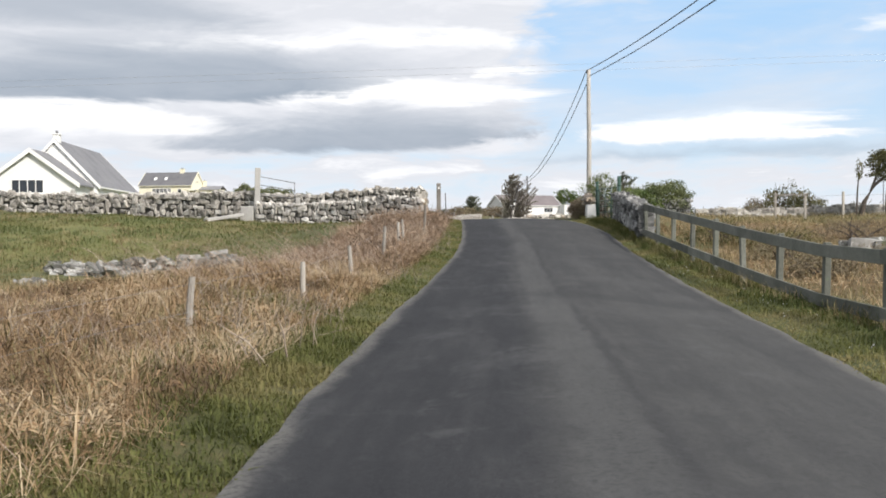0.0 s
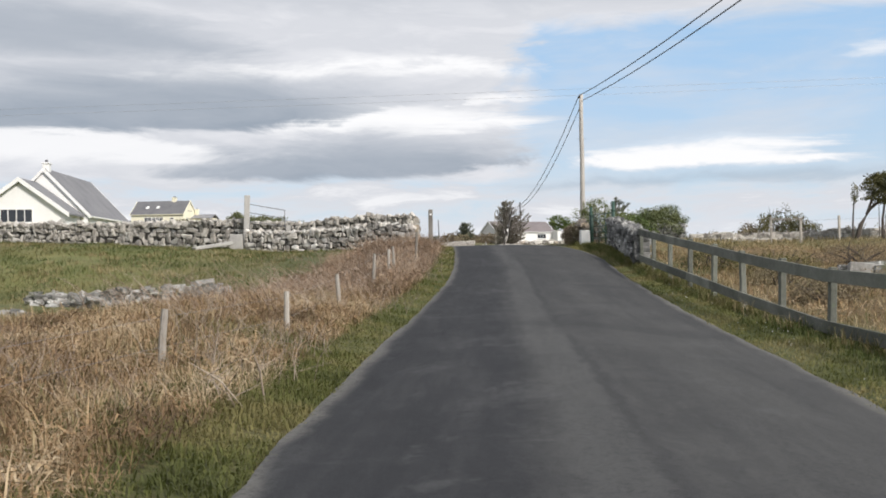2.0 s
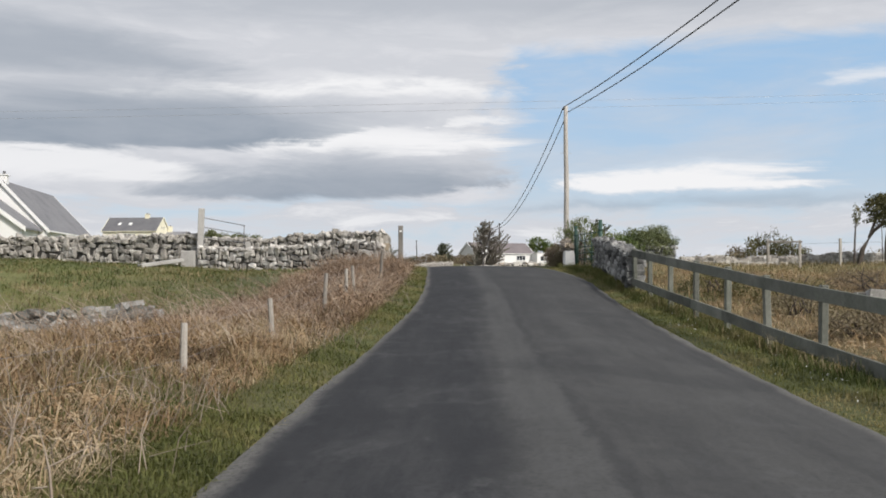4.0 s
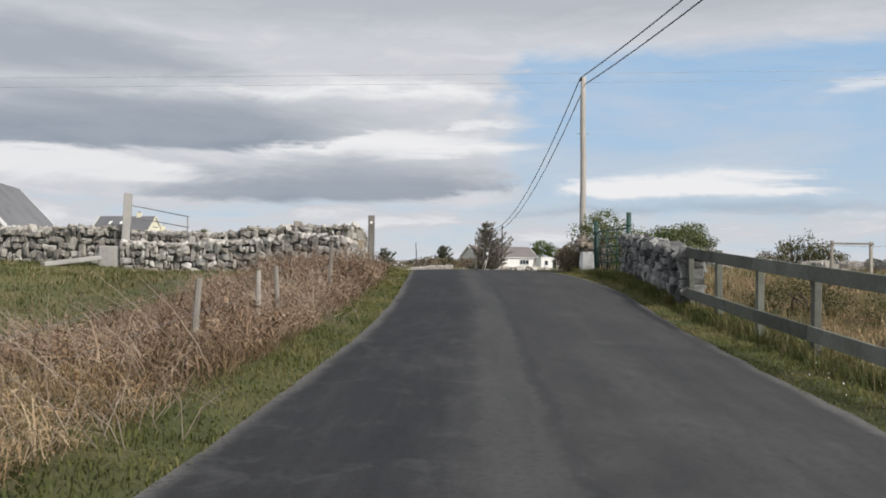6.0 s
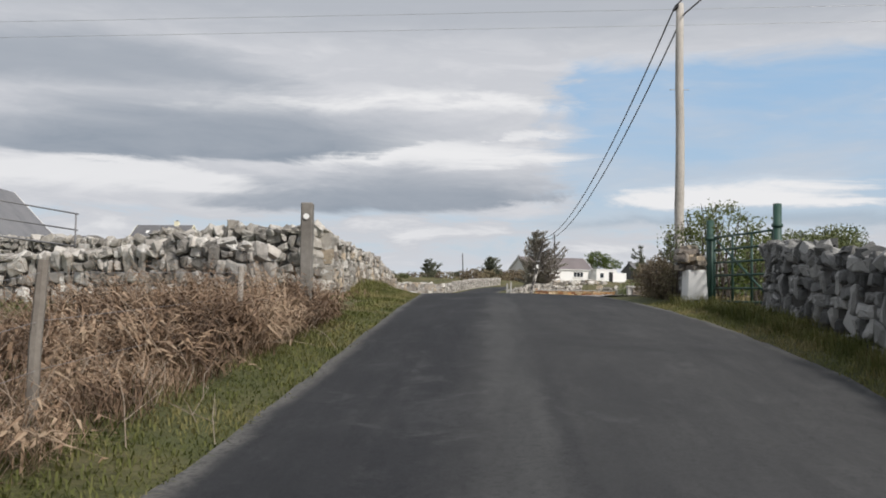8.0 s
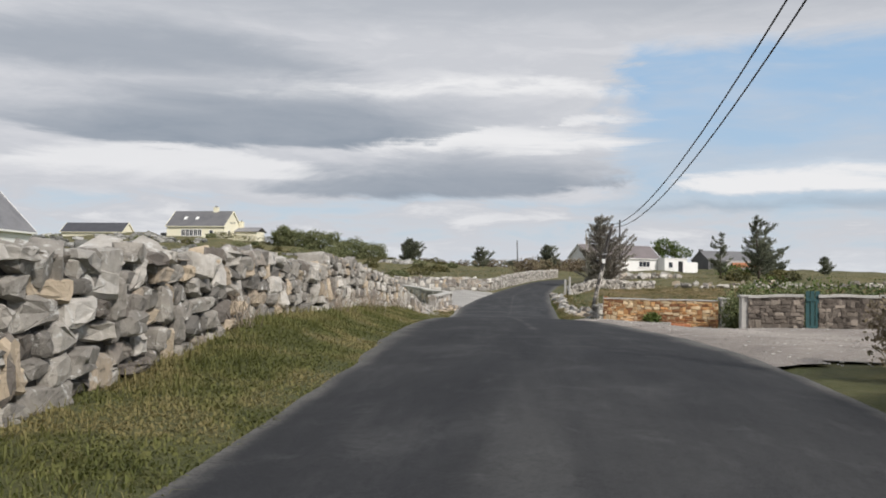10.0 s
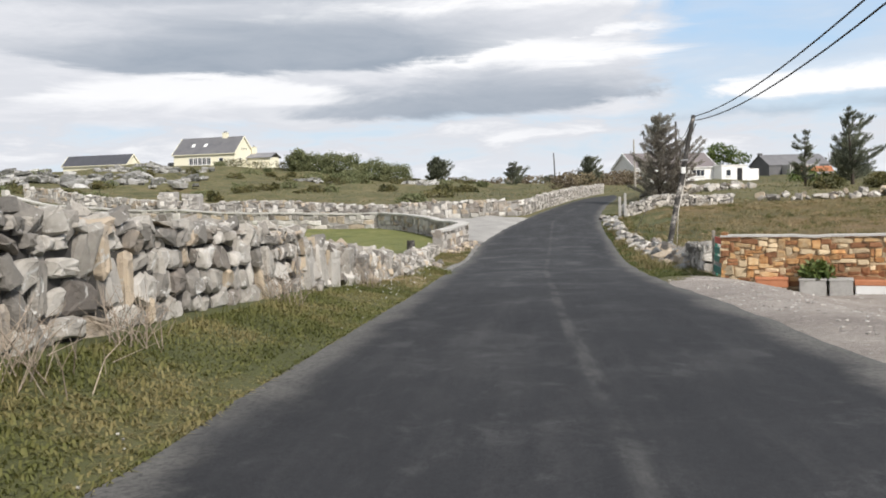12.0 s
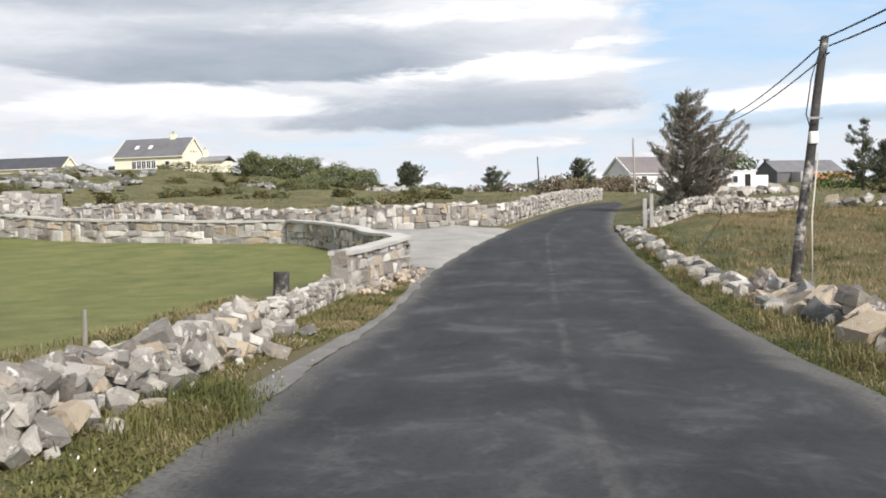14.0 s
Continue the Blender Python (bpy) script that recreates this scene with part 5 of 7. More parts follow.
v, f = tube([(6.0, 97.0, land1(6.0, 97.0)), (6.55, 95.0, 2.6)], 0.014, 6)
piece("stay", meshed("stay", v, f, STAKEWOOD), None, thing("leaning_stick", "dry pale stick leaning in the field grass", "stick"))
pole("slender grey pole beside the bend", (12.3, 172.5, 2.9), (12.2, 172.9, 9.9), 0.12, 0.09, STAKEWOOD)
pole("distant thin wooden pole on the skyline", (1.9, 211, 4.4), (1.7, 211.2, 10.1), 0.12, 0.09, TARWOOD)
pole("pole rising behind the dark conifer", (15.0, 152, 2.6), (15.1, 153.5, 10.6), 0.12, 0.09, TARWOOD)
pole("wooden electricity pole behind the camera's start", (9.3, -6.0, 0.0), P0T, 0.135, 0.10, POLEWOOD)


def line(name, label, a, b, sag, r, mat=WIREBLACK):
    a, b = Vector(a), Vector(b)
    pts = [a.lerp(b, k / 28) - Vector((0, 0, sag * 4 * (k / 28) * (1 - k / 28))) for k in range(29)]
    v, f = tube(pts, r, 5)
    ob = new(name, meshed(name, v, f, mat, True))
    return tagged(ob, label, "cable", "overhead lines")


for dx, dz in ((-0.11, 0.0), (0.10, -0.22)):
    line("overhead_line", "black overhead cable sagging from pole to pole", (P0T[0] + dx, P0T[1], P0T[2] + dz), (P1T[0] + dx, P1T[1], P1T[2] - 0.06 + dz), 0.83, 0.020)
    line("overhead_line", "black overhead cable sagging from pole to pole", (P1T[0] + dx, P1T[1], P1T[2] - 0.06 + dz), (P2T[0] + dx, P2T[1], P2T[2] - 0.05 + dz * 0.6), 1.42, 0.020)
    line("overhead_line", "black overhead cable running on to the far pole", (P2T[0] + dx, P2T[1], P2T[2] - 0.2 + dz * 0.6), (15.1 + dx, 153.5, 10.6 + dz), 1.2, 0.02)
for dy, dz in ((0.0, 0.0), (1.1, -0.15)):
    line("overhead_line", "thin grey line crossing high over the lane", (-90, 49.5 + dy, 8.8 + dz), (80, 48.0 + dy, 12.6 + dz), 0.4, 0.0055, GALV)


# ---- houses ----
def window(parent, m, w, h, panes, frame_mat=None):
    """A window lying in the plane y = 0 of m, facing -y."""
    win = piece("window", bpy.data.meshes.new("window"), None, parent)
    bm = bmesh.new()
    t = 0.08
    for size, at in (((w, 0.10, t), (0, 0, t / 2)), ((w, 0.10, t), (0, 0, h - t / 2)), ((t, 0.10, h - 2 * t), (-w / 2 + t / 2, 0, h / 2)), ((t, 0.10, h - 2 * t), (w / 2 - t / 2, 0, h / 2))):
        bmesh.ops.create_cube(bm, size=1.0, matrix=m @ Matrix.Translation(at) @ Matrix.Diagonal((*size, 1)))
    for k in range(1, panes):
        bmesh.ops.create_cube(bm, size=1.0, matrix=m @ Matrix.Translation((-w / 2 + w * k / panes, 0, h / 2)) @ Matrix.Diagonal((0.06, 0.09, h - 2 * t, 1)))
    bm.to_mesh(win.data)
    bm.free()
    win.data.materials.append(frame_mat or WHITEPAINT)
    for k in range(panes):
        part("pane", bm_box((w / panes - 0.07, 0.02, h - 2 * t), (-w / 2 + w * (k + 0.5) / panes, 0.02, h / 2), 0, m), PANE, win)
    part("sill", bm_box((w + 0.2, 0.22, 0.08), (0, -0.06, -0.04), 0.01, m), frame_mat or WHITEPAINT, win)
    return win


def gabled(name, label, origin, turn, length, width, eave, ridge, wall_mat, roof_mat, trim_mat=None, over=0.3, gable_mat=None):
    """A house with its ridge along local x; the front faces local -y. Returns the thing and its pose."""
    M = pose(*origin, 0, 0, turn)
    house = thing(name, label, "house" if "house" in name or "cottage" in name else "building")
    L, Wd = length / 2, width / 2
    for s in (-1, 1):
        part("gable_wall", bm_poly([M @ Vector(p) for p in ((s * L, -Wd, -1), (s * L, Wd, -1), (s * L, Wd, eave), (s * L, 0, ridge), (s * L, -Wd, eave))], 0.3, M.to_3x3() @ Vector((-s, 0, 0))), gable_mat or wall_mat, house)
        part("long_wall", bm_box((length - 0.6, 0.3, eave + 1), (0, s * (Wd - 0.15), eave / 2 - 0.5), 0, M), wall_mat, house)
        slope = (ridge - eave) / Wd
        a, b = (0, ridge + 0.02), (Wd + over, eave - over * slope + 0.02)
        prof = [(-L - 0.15, s * a[0], a[1]), (-L - 0.15, s * b[0], b[1]), (-L - 0.15, s * b[0], b[1] + 0.16), (-L - 0.15, s * a[0], a[1] + 0.18)]
        part("roof_slope", bm_poly([M @ Vector(p) for p in prof], length + 0.3, M.to_3x3() @ Vector((1, 0, 0))), roof_mat, house)
        if trim_mat:
            for e in (-1, 1):
                q = [(e * (L + 0.16), s * a[0], a[1] - 0.16), (e * (L + 0.16), s * b[0], b[1] - 0.16), (e * (L + 0.16), s * b[0], b[1] + 0.20), (e * (L + 0.16), s * a[0], a[1] + 0.22)]
                part("barge_board", bm_poly([M @ Vector(p) for p in q], 0.10, M.to_3x3() @ Vector((e, 0, 0))), trim_mat, house)
            part("gutter", bm_box((length + 0.3, 0.12, 0.14), (0, s * (Wd + over + 0.05), eave - over * slope + 0.05), 0, M), trim_mat, house)
    return house, M


def chimney(house, M, x, y, z, w, d, h, mat, pots=1):
    part("chimney", bm_box((w, d, h), (x, y, z + h / 2), 0.03, M), mat, house)
    part("chimney_cap", bm_box((w + 0.14, d + 0.14, 0.12), (x, y, z + h), 0.02, M), mat, house)
    for k in range(pots):
        v, f = tube([M @ Vector((x + (k - (pots - 1) / 2) * 0.35, y, z + h)), M @ Vector((x + (k - (pots - 1) / 2) * 0.35, y, z + h + 0.35))], 0.12, 10)
        piece("chimney_pot", meshed("chimney_pot", v, f, DARKPLASTER), None, house)


# yellow house on the hill
YH = (-69.4, 237.4, 10.35)
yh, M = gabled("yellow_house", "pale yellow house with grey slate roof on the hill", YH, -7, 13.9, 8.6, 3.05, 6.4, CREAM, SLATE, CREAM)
chimney(yh, M, 2.9, 0.0, 5.9, 1.1, 0.8, 1.5, CREAM, 2)
for k in range(5):
    window(yh, M @ pose(-2.9 + k * 1.0, -4.33, 0.75), 0.95, 1.5, 2)
window(yh, M @ pose(3.9, -4.33, 1.0), 1.0, 1.1, 1)
for x in (-3.4, -0.6):
    sl = math.degrees(math.atan2(3.35, 4.3))
    part("skylight", bm_box((0.75, 1.1, 0.10), (0, 0, 0), 0.01, M @ pose(x, -2.2, 4.86, sl, 0, 0)), REFLECT, yh, "bright roof window")
window(yh, M @ pose(6.98, -1.9, 1.0, 0, 0, 90), 0.9, 1.1, 1)
window(yh, M @ pose(6.98, 1.2, 1.0, 0, 0, 90), 0.9, 1.1, 1)
for k in range(3):
    part("gable_vent", bm_box((0.04, 0.25, 0.4), (6.97, -1.0 + k * 1.0, 3.9), 0, M), DARKOPEN, yh)
part("porch_wall", bm_box((5.6, 4.6, 3.2), (9.4, 3.4, 0.5), 0.02, M), CREAM, yh)
for s in (-1, 1):
    part("porch_roof", bm_poly([M @ Vector(p) for p in ((6.4, 3.4, 2.95), (6.4, 3.4 + s * 2.7, 1.95), (6.4, 3.4 + s * 2.7, 2.1), (6.4, 3.4, 3.1))], 6.2, M.to_3x3() @ Vector((1, 0, 0))), SLATE, yh)
chimney(yh, M, 7.6, 3.4, 2.8, 0.9, 0.7, 1.6, CREAM, 1)
part("oil_tank", bm_box((1.6, 1.2, 1.5), (-8.6, -2.2, 0.8), 0.2, M), DARKPLASTER, thing("oil_tank", "dark plastic tank beside the yellow house", "tank"))

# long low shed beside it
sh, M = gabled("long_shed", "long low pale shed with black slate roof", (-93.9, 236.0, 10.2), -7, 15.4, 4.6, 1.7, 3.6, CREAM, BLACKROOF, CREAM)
window(sh, M @ pose(7.73, 0.2, 0.6, 0, 0, 90), 0.9, 0.8, 1)

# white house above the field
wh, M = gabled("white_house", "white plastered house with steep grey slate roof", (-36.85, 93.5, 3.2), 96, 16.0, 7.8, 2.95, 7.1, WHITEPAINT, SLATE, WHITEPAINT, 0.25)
chimney(wh, M, -7.2, 0.0, 6.7, 0.7, 0.6, 1.1, WHITEPAINT, 1)
wing = [(-12.8, -3.8, -1.5), (-12.8, 3.8, -1.5), (-12.8, 3.8, 2.9), (-12.8, 0.0, 5.75), (-12.8, -3.8, 2.9)]
part("front_wing", bm_poly([M @ Vector((a, b + 0.6, c)) for a, b, c in wing], 4.7, M.to_3x3() @ Vector((1, 0, 0))), WHITEPAINT, wh, "white gabled front wing")
for s in (-1, 1):
    part("wing_roof", bm_poly([M @ Vector(p) for p in ((-13.1, 0.6, 5.80), (-13.1, 0.6 + s * 4.2, 2.65), (-13.1, 0.6 + s * 4.2, 2.82), (-13.1, 0.6, 5.98))], 5.0, M.to_3x3() @ Vector((1, 0, 0))), SLATE, wh)
    part("wing_barge_board", bm_poly([M @ Vector(p) for p in ((-13.1, 0.6, 5.62), (-13.1, 0.6 + s * 4.25, 2.45), (-13.1, 0.6 + s * 4.25, 2.86), (-13.1, 0.6, 6.03))], 0.1, M.to_3x3() @ Vector((-1, 0, 0))), WHITEPAINT, wh)
window(wh, M @ pose(-12.82, 0.9, 2.0, 0, 0, -90), 2.8, 1.25, 4)
part("flue_cover", bm_box((0.05, 0.45, 0.7), (-8.05, -2.0, 3.6), 0.01, M), GREYPLASTER, wh)
for k in range(4):
    part("quoin", bm_box((0.1, 0.4 if k % 2 else 0.6, 0.34), (-12.84, -3.0, 0.9 + k * 0.42), 0.02, M), GREYPLASTER, wh)

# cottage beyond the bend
co, M = gabled("white_cottage", "low white cottage with brown tiled roof", (19.5, 204.6, 4.45), 28, 15.2, 6.6, 2.35, 4.55, WHITEPAINT, BROWNTILE, WHITEPAINT, 0.2, SHADEDPLASTER)
window(co, M @ pose(-5.4, -3.33, 0.9), 1.0, 1.1, 1)
window(co, M @ pose(4.2, -3.33, 0.8), 2.4, 1.1, 3)
part("annexe", bm_box((5.0, 4.4, 2.9), (9.6, -3.2, 0.9), 0.03, M), WHITEPAINT, co, "flat-roofed white annexe")
part("annexe_roof", bm_box((5.3, 4.7, 0.18), (9.6, -3.2, 2.42), 0.03, M), WHITEPAINT, co)
window(co, M @ pose(8.4, -5.43, 0.7), 1.0, 1.1, 1)
part("door", bm_box((0.95, 0.08, 2.0), (10.6, -5.43, 0.95), 0.01, M), DARKOPEN, co, "dark open doorway")
part("lean_to", bm_box((3.2, 3.0, 2.3), (13.9, -2.6, 0.7), 0.03, M), WHITEPAINT, co)

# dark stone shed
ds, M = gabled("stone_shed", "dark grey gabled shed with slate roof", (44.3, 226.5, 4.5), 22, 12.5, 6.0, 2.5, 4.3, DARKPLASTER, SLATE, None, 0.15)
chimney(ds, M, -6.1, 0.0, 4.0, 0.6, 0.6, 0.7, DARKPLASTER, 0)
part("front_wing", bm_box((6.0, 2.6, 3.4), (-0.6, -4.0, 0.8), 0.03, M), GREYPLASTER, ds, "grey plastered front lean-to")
part("doorway", bm_box((2.6, 0.1, 2.0), (-1.4, -5.32, 1.0), 0.01, M), DARKOPEN, ds, "dark open doorway")
rs_ = thing("rusty_shed", "small shed with rusty orange sheet roof", "shed")
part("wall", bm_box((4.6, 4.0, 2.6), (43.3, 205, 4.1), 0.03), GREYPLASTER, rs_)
part("roof", bm_box((5.0, 4.8, 0.15), (0, 0, 0), 0.01, pose(43.3, 204.8, 5.55, 18, 0, -6)), RUSTROOF, rs_, "rusty corrugated roof")

# gate piers of the driveway
for x, y, w in ((-26.4, 118.2, 1.3), (-24.2, 117.4, 1.3)):
    gp = thing("gate_pier", "square pale stone gate pier of the driveway", "pier", "driveway piers")
    part("pier", bm_box((w, 0.8, 2.4), (x, y, land1(x, y) + 0.55), 0.05), MORTAR, gp)
    items = []
    for k in range(40):
        fz = rnd.uniform(0.1, 1.65)
        fx = rnd.uniform(-0.5, 0.5) * w
        items.append((k, pose(x + fx, y - 0.37, land1(x, y) + fz, rnd.gauss(0, 3), rnd.gauss(0, 3), 0) @ Matrix.Diagonal((rnd.uniform(0.25, 0.5), 0.16, rnd.uniform(0.15, 0.3), 1))))
    place_stones(gp, items, PALESTONE, True, 60)

# posts at the field corner, the lawn's stump and stakes
for x, y, h in ((6.35, 110.6, 1.35), (6.75, 111.6, 1.5)):
    z = land1(x, y)
    part("post", bm_box((0.16, 0.16, h + 0.4), (x, y, z + h / 2 - 0.2), 0.02), CONCRETE, thing("field_post", "pale concrete post at the field corner", "post", "field posts"))
v, f = tube([(-3.35, 89.3, 0.9), (-3.33, 89.35, 1.75)], [0.17, 0.16], 14)
piece("stump", meshed("stump", v, f, TARWOOD), None, thing("wooden_stump", "thick short dark wooden stump at the lawn's edge", "post"))
for x, y, h in ((-4.3, 83.1, 0.50), (-7.8, 83.8, 0.68), (-11.3, 83.7, 0.70)):
    z = land1(x, y)
    v, f = tube([(x, y, z - 0.1), (x + 0.02, y, z + h)], [0.035, 0.03], 7)
    piece("stake", meshed("stake", v, f, STAKEWOOD), None, thing("lawn_stake", "thin bleached stake at the lawn's edge", "post", "lawn stakes"))

# painted boards between the low wall and the orange wall
bd = thing("board_gate", "makeshift gate of teal and red painted boards", "gate")
bz = land1(6.4, 75.3)
for k, (h, mt) in enumerate(((0.16, TEALPAINT), (0.42, TEALPAINT), (0.62, TEALPAINT), (0.86, REDPAINT))):
    tall = (0.17, 0.15, 0.16, 0.16)[k]
    part("board", bm_box((0.035, 1.55, tall), (6.42 + 0.01 * k, 75.25, bz + h), 0.006, None), mt, bd, "faded red top board" if mt is REDPAINT else "")
part("board", bm_box((0.035, 1.35, 0.12), (6.44, 75.25, bz + 0.30), 0.006), STAKEWOOD, bd)
for y in (74.62, 75.95):
    part("upright", bm_box((0.05, 0.13, 1.0), (6.46, y, bz + 0.45), 0.008), TEALPAINT, bd)
part("post", bm_box((0.07, 0.07, 1.15), (6.42, 76.1, bz + 0.5), 0.01), STAKEWOOD, thing("gate_stake", "bleached square stake beside the boards", "post"))

# pillars of the yard
for x, y, h in ((10.72, 72.65, 1.25), (10.85, 69.95, 1.40)):
    z = land1(x, y)
    pl = thing("yard_pillar", "square stone pillar with flat cap at the yard", "pillar", "yard pillars")
    part("shaft", bm_box((0.34, 0.34, h + 0.3), (x, y, z + h / 2 - 0.15), 0.02), CONCRETE, pl)
    part("cap", bm_box((0.44, 0.44, 0.09), (x, y, z + h + 0.045), 0.02), CONCRETE, pl)
tg = thing("yard_gate", "tall teal painted plank gate in the yard wall", "gate")
tz = land1(13.05, 69.4)
for k in range(3):
    part("plank", bm_box((0.145, 0.03, 1.62), (12.82 + k * 0.155, 69.30 - k * 0.03, tz + 0.80), 0.005), DARKTEAL, tg)
for h in (0.35, 1.3):
    part("ledge", bm_box((0.46, 0.04, 0.10), (12.975, 69.24, tz + h), 0.005, None), DARKTEAL, tg)


def trough(label, x, y, w, d, h, mat, rim=0.03, turn=-16, rim_mat=None):
    z = land1(x, y) + 0.03
    t = thing("planter", label, "planter", "planters along the wall")
    M_ = pose(x, y, z, 0, 0, turn)
    bm_ = bmesh.new()
    for size, at in (((w, 0.04, h), (0, -d / 2, h / 2)), ((w, 0.04, h), (0, d / 2, h / 2)), ((0.04, d - 0.04, h), (-w / 2, 0, h / 2)), ((0.04, d - 0.04, h), (w / 2, 0, h / 2))):
        bmesh.ops.create_cube(bm_, size=1.0, matrix=M_ @ Matrix.Translation(at) @ Matrix.Diagonal((*size, 1)))
    part("box", bm_, mat, t)
    part("soil", bm_box((w - 0.04, d - 0.04, h * 0.85), (0, 0, h * 0.43), 0, M_), CORE, t)
    part("rim", bm_box((w + rim * 2, d + rim * 2, 0.10 if rim_mat else 0.04), (0, 0, h - 0.03), 0.008, M_), rim_mat or mat, t) if rim else None
    return z + h


trough("long terracotta trough at the wall's foot", 7.2, 73.40, 0.62, 0.28, 0.20, TERRACOTTA)
pot_top = trough("grey stone trough holding a green plant", 7.98, 73.14, 0.50, 0.36, 0.36, CONCRETE)
trough("pale square planter beside the plant", 8.50, 72.98, 0.42, 0.34, 0.36, CONCRETE)
trough("white painted trough with terracotta rim", 9.10, 72.83, 0.66, 0.28, 0.26, WHITEPAINT, rim_mat=TERRACOTTA)
trough("low pale trough at the wall's foot", 9.88, 72.58, 0.62, 0.28, 0.2, CONCRETE)


# ---- plants ----
def fastmesh(name, verts, tris, mat):
    verts, tris = np.asarray(verts, np.float32), np.asarray(tris, np.int32)
    me = bpy.data.meshes.new(name)
    me.vertices.add(len(verts))
    me.vertices.foreach_set("co", verts.ravel())
    me.loops.add(tris.size)
    me.loops.foreach_set("vertex_index", tris.ravel())
    me.polygons.add(len(tris))
    me.polygons.foreach_set("loop_start", np.arange(0, tris.size, 3, dtype=np.int32))
    me.materials.append(mat)
    me.update()
    return me


def scatter(rs, n, x0, x1, y0, y1, keep=None):
    """Random places in a rectangle; x0 and x1 may follow y."""
    y = rs.uniform(y0, y1, n)
    a = x0(y) if callable(x0) else np.full(n, x0)
    b = x1(y) if callable(x1) else np.full(n, x1)
    x = a + (b - a) * rs.uniform(0, 1, n)
    if keep is not None:
        k = keep(x, y)
        x, y = x[k], y[k]
    return x, y


def left_edge(y):
    return smoothed(EDGE_Y, EDGE_L, y)


def right_edge(y):
    return smoothed(EDGE_Y, EDGE_R, y)


def patchy(x, y, f, seed):
    return np.sin(x * f + seed) * np.sin(y * f * 0.8 + seed * 2.1) + 0.6 * np.sin((x + y) * f * 2.3 + seed * 3.7) + 0.4 * np.sin((x - 1.4 * y) * f * 3.9 + seed)


def blades(rs, x, y, h0, h1, width, bend=0.5, z=None):
    n = len(x)
    z = (land(x, y) if z is None else z) - 0.015
    h = rs.uniform(h0, h1, n) * rs.uniform(0.7, 1.0, n)
    h = h * (0.9 + 0.25 * np.tanh(patchy(x, y, 1.3, 2.0)))
    a = rs.uniform(0, 6.283, n)
    d = np.c_[np.cos(a), np.sin(a)]
    w = width * rs.uniform(0.6, 1.3, n)
    lean = h * bend * rs.uniform(0.15, 1.0, n)
    sd = np.c_[-d[:, 1], d[:, 0]] * w[:, None] * 0.5
    b = np.c_[x, y]
    mid = b + d * (lean * 0.35)[:, None]
    tip = b + d * lean[:, None]
    V = np.stack([np.c_[b - sd, z], np.c_[b + sd, z], np.c_[mid + sd * 0.8, z + h * 0.6], np.c_[mid - sd * 0.8, z + h * 0.6], np.c_[tip, z + h * (1.05 - 0.3 * np.minimum(bend, 2.0))]], 1).reshape(-1, 3)
    k = np.arange(n)[:, None] * 5
    T = np.concatenate([k + [0, 1, 2], k + [0, 2, 3], k + [3, 2, 4]], 0)
    return V, T


def merge(parts_):
    V, T, k = [], [], 0
    for v, t in parts_:
        V.append(v)
        T.append(t + k)
        k += len(v)
    return np.concatenate(V), np.concatenate(T)


def stuff(name, label, category, mesh_parts, mat):
    v, t = merge(mesh_parts)
    return tagged(new(name, fastmesh(name, v, t, mat)), label, category, kind="stuff")


def fence_line_at(y):
    return 6.15 + 0.020 * (y - 12.0) + 0.0006 * np.where(y > 12, (y - 12.0) ** 2, 0.0)


rs = np.random.RandomState(3)
walls_keep = lambda x, y: ~((np.abs(x + 1.4) < 0.4) & (y > 41) & (y < 78))
# green strips along the tarmac before the brow
x, y = scatter(rs, 26000, lambda y: left_edge(y) - 0.85, lambda y: left_edge(y) + 0.04, 1.5, 42)
x2, y2 = scatter(rs, 11000, lambda y: left_edge(y) - 2.6, lambda y: left_edge(y) - 0.5, 1.5, 42, lambda x, y: patchy(x, y, 0.9, 4.0) < 0.3)
x3, y3 = scatter(rs, 26000, lambda y: left_edge(y) - 1.7, lambda y: left_edge(y) - 0.02, 2.0, 12, lambda x, y: patchy(x, y, 1.2, 7.0) > -1.0)
stuff("verge_grass", "green roadside grass below the bracken", "grass", [blades(rs, x3, y3, 0.06, 0.20, 0.009, 1.5), blades(rs, x, y, 0.04, 0.15, 0.012, 1.6), blades(rs, x2, y2, 0.08, 0.24, 0.010, 1.5)], SHORTGRASS)
x, y = scatter(rs, 42000, lambda y: right_edge(y) - 0.05, lambda y: right_edge(y) + 1.7, 1.5, 42)
by_road = x < right_edge(y) + 0.75 + 0.3 * patchy(x, y, 0.9, 1.0)
stuff("verge_grass", "short bright grass at the lane's edge", "grass", [blades(rs, x[by_road], y[by_road], 0.04, 0.15, 0.013, 1.6)], VERGEGRASS)
stuff("verge_grass", "green roadside grass below the wooden fence", "grass", [blades(rs, x[~by_road], y[~by_road], 0.06, 0.26, 0.012, 1.4)], GRASS)
x, y = scatter(rs, 12000, lambda y: fence_line_at(y) - 0.45, lambda y: fence_line_at(y) + 0.5, 3, 40, lambda x, y: patchy(x, y, 1.4, 3.0) > -0.5)
stuff("verge_grass", "taller grass along the fence and wall foot", "grass", [blades(rs, x, y, 0.16, 0.46, 0.010, 1.1)], GRASS)
x, y = scatter(rs, 9000, lambda y: right_edge(y) + 0.55, lambda y: fence_line_at(y) + 0.15, 26, 42)
stuff("verge_grass", "long dark grass at the mossy wall's foot", "grass", [blades(rs, x, y, 0.14, 0.42, 0.010, 1.2)], SHORTGRASS)
x, y = scatter(rs, 5200, lambda y: fence_line_at(y) - 0.35, lambda y: fence_line_at(y) + 0.6, 3, 30, lambda x, y: patchy(x, y, 1.1, 6.0) > -0.2)
